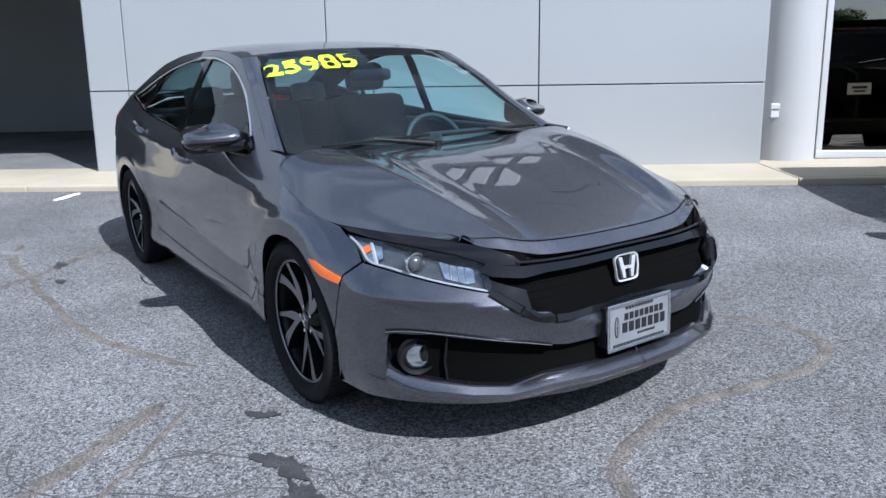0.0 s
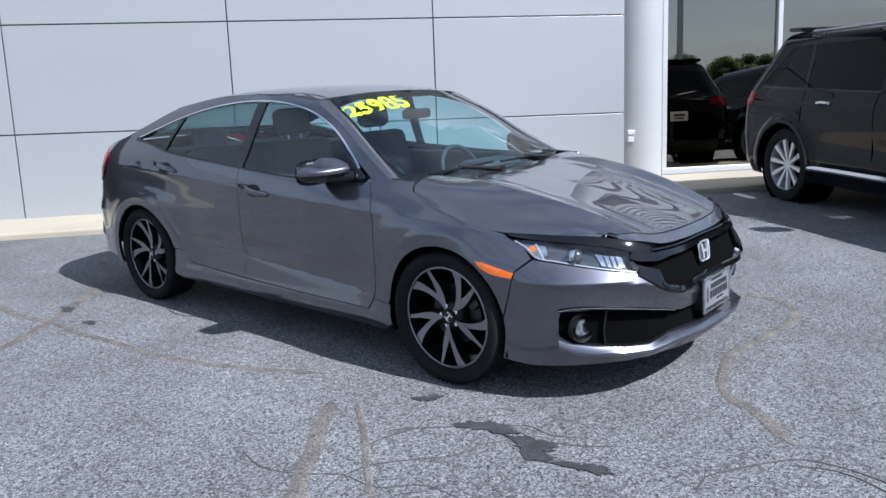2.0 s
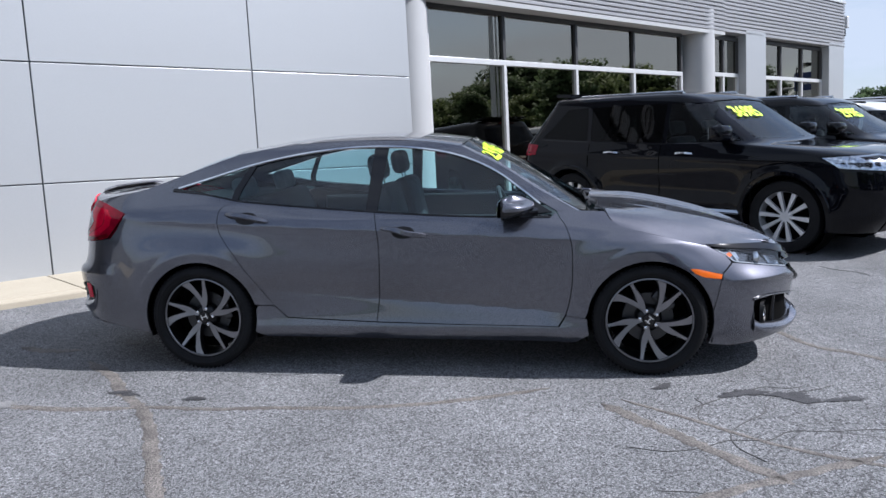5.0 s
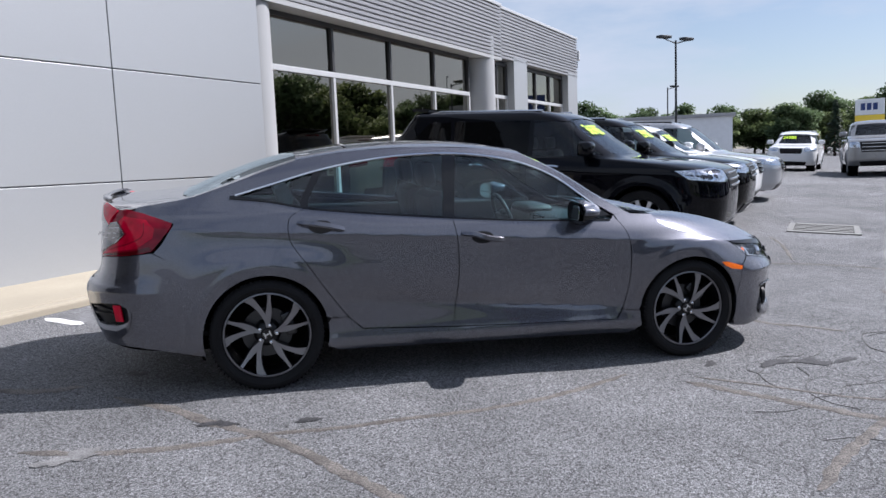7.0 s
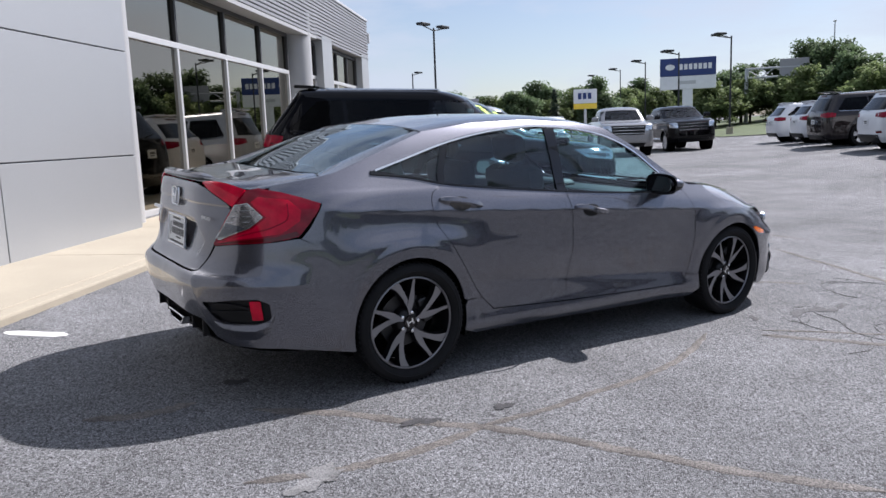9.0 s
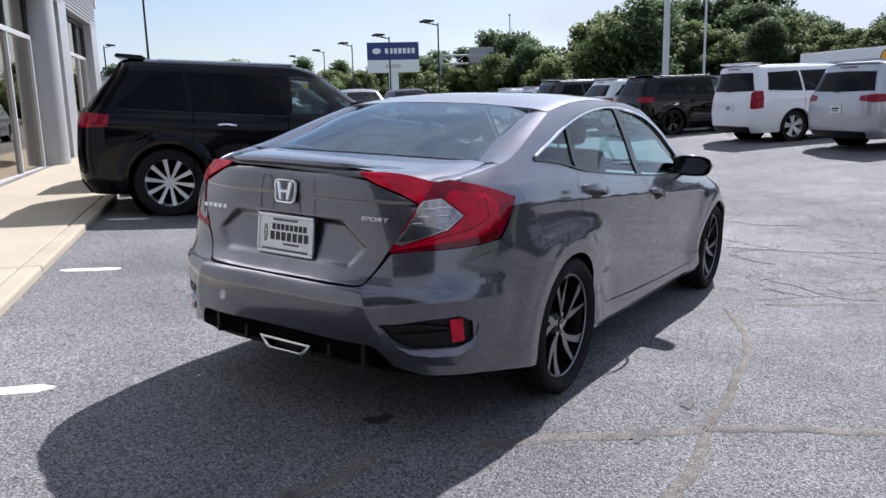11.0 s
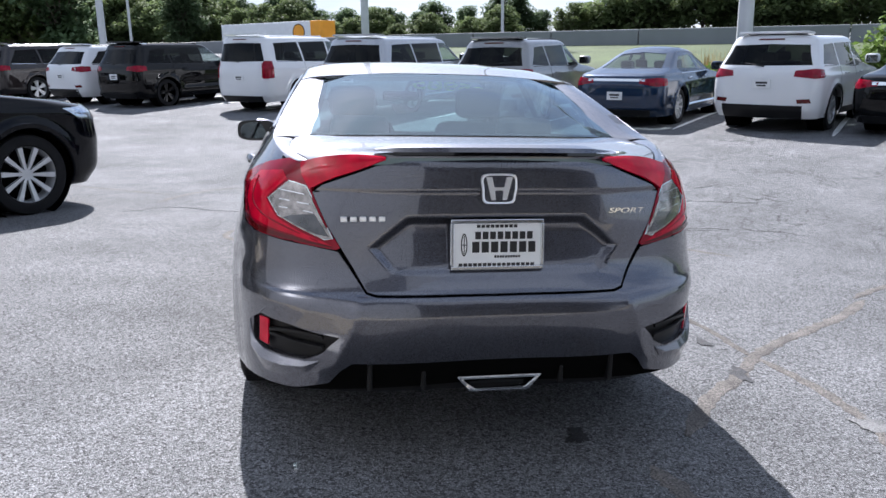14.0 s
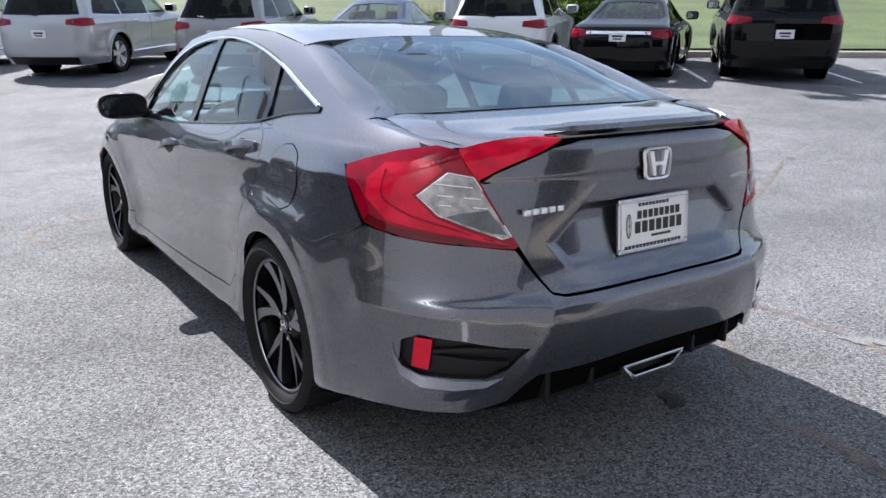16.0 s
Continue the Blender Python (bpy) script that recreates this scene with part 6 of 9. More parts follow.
# tail lamps: red hook shape over the corner with a clear inner lens
for s in (1, -1):
    outer_tl = (on_side((-1.835, 0.972), (-1.90, 0.880), (-1.955, 0.820), (-2.06, 0.800)) + on_rear((0.66, 0.783), (0.525, 0.764), (0.512, 0.772), (0.598, 0.946), (0.602, 0.980), (0.632, 1.034)) + on_side((-2.088, 1.044), (-2.0, 1.026), (-1.92, 1.002)))
    tl = panel("tail_lamp", SH, outer_tl, lamp_red, sedan, side=s, h=0.02, lift=0.004, rim=0.02, label="red wraparound tail lamp")
    LENS = [(0.668, 0.974), (0.613, 0.962), (0.533, 0.800), (0.560, 0.796), (0.705, 0.862), (0.738, 0.912)]
    lens = panel("reversing_lens", SH, on_rear(*LENS), lamp_smoke, tl, side=s, h=0.02, lift=0.0065, rim=0.004, label="clear reversing lamp lens")
    panel("lens_shade", SH, on_rear((0.545, 0.806), (0.585, 0.812), (0.690, 0.858), (0.660, 0.868), (0.590, 0.876)), lamp_bowl, lens, side=s, h=0.02, lift=0.0075, rim=0.001)
    ab = on_rear(*LENS, LENS[0])
    p, n = SH.at(ab), SH.normal(ab)
    strip("lens_rim", (p + n * 0.006) * (1, s, 1), 0.005, 0.003, chrome_satin, tl, n * (1, s, 1), "thin pale rim of the clear lens")
    p, n = SH.at(outer_tl[:5]), SH.normal(outer_tl[:5])
    strip("lamp_seal", (p + n * 0.003) * (1, s, 1), 0.006, 0.004, shell_black, tl, n * (1, s, 1), "dark seam round the lamp")
    for z in (0.880, 0.905, 0.935):
        ab = on_rear((0.580 + (z - 0.855) * 0.5, z), (0.700, z + 0.010))
        p, n = curve(SH.at(ab), 3), curve(SH.normal(ab), 3)
        strip("lens_rib", (p + n * 0.0075) * (1, s, 1), 0.005, 0.003, chrome_satin, lens, n * (1, s, 1))
    band = on_rear((0.676, 0.980), (0.747, 0.913), (0.712, 0.855), (0.562, 0.788), (0.535, 0.776), (0.665, 0.806)) + on_side((-2.03, 0.838), (-1.945, 0.895), (-1.935, 0.945), (-1.98, 0.992)) + on_rear((0.69, 1.006))
    panel("light_band", SH, band, lamp_red_bright, tl, side=s, h=0.02, lift=0.0055, rim=0.002, label="bright red hooked light band")
    ab = on_side((-1.99, 0.975), (-2.00, 0.905), (-2.06, 0.870)) + on_rear((0.69, 0.830), (0.58, 0.790))
    p, n = curve(SH.at(ab), 4), curve(SH.normal(ab), 4)
    strip("band_rib", (p + n * 0.0062) * (1, s, 1), 0.006, 0.002, lamp_red, tl, n * (1, s, 1))
    panel("deep_band", SH, on_side((-1.95, 0.828), (-2.06, 0.803)) + on_rear((0.66, 0.788), (0.535, 0.770), (0.54, 0.775), (0.66, 0.800)) + on_side((-2.06, 0.822), (-1.965, 0.848)), lamp_red_deep, tl, side=s, h=0.02, lift=0.0055, rim=0.003)
    SP = loft([[(-2.254, 0.365, 1.0605), (-2.225, 0.45, 1.066), (-2.185, 0.55, 1.058), (-2.140, 0.632, 1.036)],
               [(-2.257, 0.365, 1.0585), (-2.243, 0.45, 1.050), (-2.213, 0.54, 1.026), (-2.172, 0.630, 1.000)],
               [(-2.259, 0.365, 1.0555), (-2.250, 0.45, 1.022), (-2.228, 0.54, 0.990), (-2.196, 0.606, 0.955)]], 16, 10)
    panel("lid_lamp", SP, [(0, 0), (SP.a[-1], 0), (SP.a[-1], SP.b[-1]), (0, SP.b[-1])], lamp_red_bright, sedan, side=s, h=0.02, lift=0.005, rim=0.008, label="red spear of the tail lamp on the boot lid")


# badges: an upright letter shape inside a rounded frame, drawn plainly
def badge(m, w, h, parent=None):
    frame_o = [(w / 2 * math.copysign(abs(math.cos(a)) ** 0.35, math.cos(a)) * (1 - 0.08 * (math.sin(a) < 0)), h / 2 * math.copysign(abs(math.sin(a)) ** 0.35, math.sin(a))) for a in np.linspace(0, 6.2832, 41)[:-1]]
    bm = bmesh.new()
    k = 0.86
    o = [bm.verts.new((x, y, 0.0)) for x, y in frame_o]
    t = [bm.verts.new((x * 0.96, y * 0.96, 0.008)) for x, y in frame_o]
    i = [bm.verts.new((x * k, y * k, 0.006)) for x, y in frame_o]
    u = [bm.verts.new((x * k, y * k, 0.0)) for x, y in frame_o]
    for a in range(40):
        b = (a + 1) % 40
        for r0, r1 in ((o, t), (t, i), (i, u)):
            bm.faces.new((r0[a], r0[b], r1[b], r1[a]))
    bmesh.ops.transform(bm, matrix=m, verts=bm.verts)
    bd = part("badge", bm, badge_chrome, parent or sedan, "chrome badge", smooth=40)
    for sgn in (-1, 1):
        pts = [(sgn * w * 0.20, -h * 0.36), (sgn * w * 0.10, -h * 0.36), (sgn * w * 0.12, -h * 0.06), (sgn * w * 0.01, -h * 0.05), (sgn * w * 0.01, h * 0.05), (sgn * w * 0.14, h * 0.05), (sgn * w * 0.20, h * 0.38), (sgn * w * 0.35, h * 0.38)]
        bm = prism(pts if sgn > 0 else pts[::-1], 0.011, m)
        part("badge_bar", bm, badge_chrome, bd)
    bm = prism([(x * 0.84, y * 0.84) for x, y in frame_o], 0.001, m)
    part("badge_ground", bm, gloss_black if parent is None and m.translation.x > 0 else steel_paint, bd)


badge(pose(2.236, 0, 0.580, 82, 0, 90), 0.122, 0.100)
badge(pose(-2.296, 0, 0.966, 86, 0, -90), 0.124, 0.100)


# number plates carry bars where a dealer's name stands
def plate(m, mat, w=0.305, h=0.152):
    pl = part("number_plate", box(-w / 2, w / 2, -h / 2, h / 2, 0, 0.006, 0.003, m), mat, sedan, "pale dealer plate in a bright frame")
    for x0, x1, y0, y1 in ((-w / 2 - .004, w / 2 + .004, h / 2 - .006, h / 2 + .008), (-w / 2 - .004, w / 2 + .004, -h / 2 - .008, -h / 2 + .006), (-w / 2 - .006, -w / 2 + .006, -h / 2 + .006, h / 2 - .006), (w / 2 - .006, w / 2 + .006, -h / 2 + .006, h / 2 - .006)):
        part("plate_frame", box(x0, x1, y0, y1, -0.002, 0.011, 0.003, m), chrome_satin, pl)
    for x0, x1, y0, y1, n in ((-.075, .125, .018, .043, 8), (-.085, .137, -.026, .010, 7), (-.01, .08, -.044, -.036, 10), (-.07, .07, .056, .066, 9), (-.13, .13, -.070, -.061, 16)):
        for k in range(n):
            a = x0 + (x1 - x0) * k / n
            part("bar", box(a, a + (x1 - x0) / n * 0.76, y0, y1, 0.0062, 0.0072, 0, m), ink_black, pl)
    bm = prism([(-0.112 + 0.011 * math.cos(a), 0.0 + 0.038 * math.sin(a)) for a in np.linspace(0, 6.2832, 25)[:-1]], 0.0012, m @ pose(0, 0, 0.0062))
    part("emblem", bm, ink_black, pl)
    bm = prism([(-0.112 + 0.007 * math.cos(a), 0.0 + 0.032 * math.sin(a)) for a in np.linspace(0, 6.2832, 25)[:-1]], 0.0014, m @ pose(0, 0, 0.0064))
    part("emblem_field", bm, mat, pl)
    part("emblem_cross", add_box(box(-0.1135, -0.1105, -0.03, 0.03, 0.0078, 0.0086, 0, m), -0.118, -0.106, -0.0015, 0.0015, 0.0078, 0.0086, 0, m), ink_black, pl)


plate(pose(-2.296, 0, 0.782, 85.5, 0, -90), plate_white)
plate(pose(2.302, 0, 0.398, 88, 0, 90), plate_steel_shaded)
part("plate_backing", box(2.262, 2.300, -0.16, 0.16, 0.33, 0.475, 0.004), satin_black, sedan)


def chrome_word(letters, y, z, size, m_name, text=None):
    """Raised bright lettering on the boot lid; a word that is a trade name is a row of bars."""
    if text:
        v, f = lettering(text, size, 0.0)
        slant = y - v[:, 0] * 1.42 - v[:, 1] * 0.32
        pts = np.stack([-2.2865 + 0.06 * slant ** 2, slant, z + v[:, 1] * 0.80], 1)
        me = mesh_object(m_name, pts + np.array([-0.006, 0, 0]), f, chrome, sedan, "small bright lettering", smooth=False)
        return me
    for k in range(letters):
        yy = y - (k - (letters - 1) / 2) * size * 0.95
        part(m_name, box(-2.285 - 0.004, -2.274, yy - size * 0.33, yy + size * 0.33, z - size * 0.26, z + size * 0.26, 0.003), badge_chrome, sedan, "bright bar in place of a trade name")


chrome_word(5, 0.440, 0.868, 0.032, "name_bar")
chrome_word(5, -0.452, 0.889, 0.030, "trim_lettering", "SPORT")

# price on the windscreen
v, f = lettering("25985", 0.195, 0.0035)
yy = 0.350 - v[:, 0] * 1.15
ab = np.stack([np.clip(0.175 - v[:, 1] * 0.95 + 0.12 * (yy - 0.345), 0.01, 0.9), yy], 1)
P, N = SHIELD.at(ab), SHIELD.normal(ab)
price = mesh_object("price_sticker", (P + N * 0.004) * (1, -1, 1), f, sticker, sedan, "hand-painted neon yellow price on the windscreen", smooth=False)


# ---- wheels ----
def sedan_wheel():
    k = 1.055
    w = part("wheel", lathe([(0.085, 0.224 * k), (0.080, 0.232 * k), (0.070, 0.236 * k), (0.04, 0.228 * k), (-0.06, 0.215 * k), (-0.11, 0.228 * k), (-0.115, 0.236 * k), (-0.10, 0.238 * k), (0.0, 0.222 * k), (0.06, 0.232 * k), (0.078, 0.239 * k), (0.088, 0.236 * k), (0.085, 0.224 * k)], 64), alloy_black, sedan, "black and machined alloy wheel", smooth=40)
    prof = [(0.082, 0.236 * k), (0.098, 0.244 * k), (0.112, 0.270), (0.117, 0.288), (0.112, 0.304), (0.100, 0.316), (0.075, 0.3215), (0.03, 0.322), (-0.03, 0.322), (-0.075, 0.3215), (-0.10, 0.316), (-0.115, 0.29), (-0.10, 0.255), (-0.09, 0.236 * k)]
    part("tyre", lathe(prof, 72), rubber, w, "low-profile black tyre", smooth=40)
    bm = lathe([(0.1135, 0.279), (0.1190, 0.282), (0.1190, 0.286), (0.1170, 0.290)], 64)
    part("tyre_band", bm, rubber, w, smooth=40)
    bm = bmesh.new()
    for j in range(72):
        add_box(bm, -0.004, 0.004, 0.045, 0.10, 0.3185, 0.3245, 0, Matrix.Rotation(2 * math.pi * j / 72, 4, 'Y'))
    part("tread", bm, rubber, w)
    part("rim_lip", lathe([(0.086, 0.2245 * k), (0.0905, 0.2275 * k), (0.0905, 0.2335 * k), (0.087, 0.2365 * k)], 64), machined, w, smooth=50)
    part("brake_disc", lathe([(0.0, 0.06), (0.0, 0.145), (-0.015, 0.145), (-0.015, 0.06)], 40), disc_steel, w, smooth=40)
    part("brake_caliper", box(-0.16, -0.10, -0.045, 0.03, -0.07, 0.07, 0.012), disc_steel, w)
    part("wheel_back", lathe([(-0.04, 0.001), (-0.05, 0.222)], 40), shell_black, w, smooth=40)
    part("hub", lathe([(0.058, 0.001), (0.060, 0.035), (0.052, 0.06), (0.035, 0.074), (0.0, 0.08)], 40), alloy_black, w, smooth=40)
    # ten blades in five pairs: one swept and broad at the rim, one straight and broad at its middle
    swept = [(0.040, -24, .008, .008), (0.070, -19, .010, .011), (0.110, -11, .013, .013), (0.150, -5, .015, .014), (0.185, -1, .019, .015), (0.210, 1, .026, .016), (0.228, 3, .033, .017), (0.2400, 4, .036, .017)]
    straight = [(0.048, 50, .006, .006), (0.075, 49, .017, .014), (0.110, 47, .021, .017), (0.145, 46, .018, .014), (0.180, 47, .012, .010), (0.215, 48, .009, .009), (0.2400, 48, .009, .009)]
    for arm in range(5):
        base = 2 * math.pi * arm / 5
        for blade in (swept, straight):
            bm = bmesh.new()
            ring = []
            for r, deg, left, right in blade:
                mid, t = base + radians(deg), r / 0.24
                y = 0.066 - 0.010 * math.sin(math.pi * t) + 0.016 * t

                def at(ang, yy):
                    return bm.verts.new((r * math.sin(ang), yy, r * math.cos(ang)))
                ring.append((at(mid + left * 1.25 / r, y - 0.040), at(mid + left / r, y), at(mid - right / r, y - 0.003), at(mid - right * 1.25 / r, y - 0.040)))
            for p, q in zip(ring, ring[1:]):
                for j in range(3):
                    bm.faces.new((p[j], p[j + 1], q[j + 1], q[j]))
                bm.faces.new((p[3], p[0], q[0], q[3]))
            sp = part("spoke", bm, alloy_black, w, smooth=30)
            sp.data.materials.append(machined)
            for poly in sp.data.polygons:
                if poly.index % 4 == 1:
                    poly.material_index = 1
        a = base + 0.63
        nut = lathe([(0.052, 0.010), (0.064, 0.009), (0.067, 0.001)], 8)
        bmesh.ops.transform(nut, matrix=Matrix.Translation((0.052 * math.sin(a), 0, 0.052 * math.cos(a))), verts=nut.verts)
        part("lug_nut", nut, chrome, w, smooth=30)
    cap = part("centre_cap", lathe([(0.060, 0.034), (0.066, 0.032), (0.068, 0.001)], 32), gloss_black, w, smooth=40)
    for x0, x1, z0, z1 in ((-0.020, -0.013, -0.017, 0.017), (0.013, 0.020, -0.017, 0.017), (-0.013, 0.013, -0.004, 0.004)):
        part("cap_bar", box(x0, x1, 0.067, 0.0705, z0, z1), chrome, cap)
    return w


first = sedan_wheel()
first.matrix_basis = pose(AXLE_F, 0.778, TYRE_R)
for x, y, rz in ((AXLE_R, 0.785, 0), (AXLE_F, -0.778, 180), (AXLE_R, -0.785, 180)):
    wh = copy_thing(first, pose(x, y, TYRE_R, 0, 20 + 30 * (x > 0), rz))
    wh.parent = sedan
for x in (AXLE_F, AXLE_R):
    for s in (1, -1):
        bm = bmesh.new()
        rows = []
        for t in np.linspace(-20, 200, 24):
            ca, sa = math.cos(radians(t)), math.sin(radians(t))
            rows.append([bm.verts.new((x + r * ca, s * y, TYRE_R + r * sa)) for y, r in ((0.868, 0.364), (0.84, 0.384), (0.56, 0.384), (0.55, 0.0))])
        for p, q in zip(rows, rows[1:]):
            for j in range(3):
                try:
                    bm.faces.new((p[j], p[j + 1], q[j + 1], q[j]))
                except ValueError:
                    pass
        part("wheel_liner", bm, shell_black, sedan, "black wheel arch liner", smooth=40)

# ---- cabin ----
def seat(x, y, cloth):
    st = part("seat", box(x - 0.24, x + 0.26, y - 0.25, y + 0.25, 0.42, 0.56, 0.05), cloth, sedan)
    bm = box(-0.07, 0.07, -0.24, 0.24, 0.0, 0.58, 0.055, pose(x - 0.24, y, 0.53, 0, -14, 0))
    part("backrest", bm, cloth, st, smooth=40)
    part("headrest", box(-0.05, 0.05, -0.13, 0.13, 0.0, 0.17, 0.045, pose(x - 0.395, y, 1.12, 0, -10, 0)), cloth, st, smooth=40)
    for d in (-0.05, 0.05):
        part("headrest_post", tube((x - 0.375, y + d, 1.05), (x - 0.395, y + d, 1.15), 0.006), chrome_satin, st)


seat(0.10, 0.36, cloth_dark)
seat(0.10, -0.36, cloth_dark)
rear_bench = part("rear_bench", box(-1.0, -0.50, -0.64, 0.64, 0.40, 0.54, 0.05), cloth_dark, sedan)
part("backrest", box(-0.08, 0.08, -0.63, 0.63, 0, 0.56, 0.06, pose(-0.98, 0, 0.50, 0, -22, 0)), cloth_dark, rear_bench, smooth=40)
for y in (-0.38, 0.38):
    part("headrest", box(-0.05, 0.05, -0.13, 0.13, 0, 0.14, 0.04, pose(-1.20, y, 1.02, 0, -15, 0)), cloth_grey, rear_bench, smooth=40)
part("parcel_shelf", box(-1.86, -1.10, -0.76, 0.76, 0.98, 1.00, 0.01), cloth_dark, sedan)
dash = part("dashboard", box(0.62, 1.06, -0.70, 0.70, 0.70, 0.885, 0.06), dash_plastic, sedan, smooth=50)
part("dash_hood", box(0.60, 0.82, 0.17, 0.57, 0.86, 0.93, 0.04), dash_plastic, dash, smooth=50)
part("screen", box(0.600, 0.618, -0.14, 0.12, 0.76, 0.88, 0.006), gloss_black, dash)
part("console", box(-0.30, 0.62, -0.11, 0.11, 0.38, 0.62, 0.04), dash_plastic, sedan, smooth=50)
bm = bmesh.new()
for k in range(32):
    a, b = 2 * math.pi * k / 32, 2 * math.pi * (k + 1) / 32
    add_tube(bm, (0.18 * math.cos(a), 0.18 * math.sin(a), 0), (0.18 * math.cos(b), 0.18 * math.sin(b), 0), 0.016, sides=8)
add_box(bm, -0.17, 0.17, -0.02, 0.02, -0.012, 0.012, 0.008)
add_box(bm, -0.03, 0.03, -0.17, 0.0, -0.012, 0.012, 0.008)
add_box(bm, -0.07, 0.07, -0.07, 0.05, -0.005, 0.03, 0.02)
bmesh.ops.transform(bm, matrix=pose(0.48, 0.37, 0.83, 90, 0, 90) @ pose(0, 0, 0, -22, 0, 0), verts=bm.verts)
part("steering_wheel", bm, dash_plastic, sedan, smooth=50)
part("inside_mirror", box(0.42, 0.46, -0.12, 0.12, 1.20, 1.26, 0.02), gloss_black, sedan, smooth=50)
part("headlining", box(-1.05, 0.22, -0.50, 0.50, 1.325, 1.335, 0.004), cloth_grey, sedan)
for s in (1, -1):
    part("floor_side", box(-0.92, 0.92, min(s * 0.70, s * 0.842), max(s * 0.70, s * 0.842), 0.262, 0.30), shell_black, sedan)
part("cabin_floor", box(-1.9, 1.0, -0.72, 0.72, 0.30, 0.34, 0.01), cloth_dark, sedan)
for s in (1, -1):
    part("door_lining", box(-1.0, 0.80, s * 0.735 - 0.02, s * 0.735 + 0.02, 0.34, 0.93, 0.015), dash_plastic, sedan)
part("bulkhead", box(1.0, 1.06, -0.70, 0.70, 0.3, 0.88), shell_black, sedan)

# ---- parked vehicles ----
veh_glass = glass_material("vehicle_glass", (0.58, 0.66, 0.66), 1.6)
veh_glass_dark = glass_material("privacy_glass", (0.05, 0.055, 0.055), 1.32)
bright_alloy = material("bright_alloy", (0.62, 0.63, 0.65), 0.28, 0.5, vary=0.05)
PAINT = {
    "black": paint_material("black_paint", (0.003, 0.003, 0.0035), 0.0, 0.5, 0.0, 1.36),
    "midnight": paint_material("midnight_paint", (0.002, 0.0023, 0.004), 0.0, 0.6, 0.0, 1.32),
    "white": paint_material("white_paint", (0.72, 0.73, 0.74), 0.0, 0.3),
    "silver": paint_material("silver_paint", (0.42, 0.43, 0.45), 0.6, 0.3),
    "pewter": paint_material("pewter_paint", (0.27, 0.27, 0.27), 0.6, 0.3),
    "blue": paint_material("blue_paint", (0.010, 0.026, 0.062), 0.5, 0.3),
    "brown": paint_material("brown_paint", (0.022, 0.018, 0.018), 0.4, 0.3),
    "grey": paint_material("slate_paint", (0.06, 0.065, 0.075), 0.4, 0.3),
}


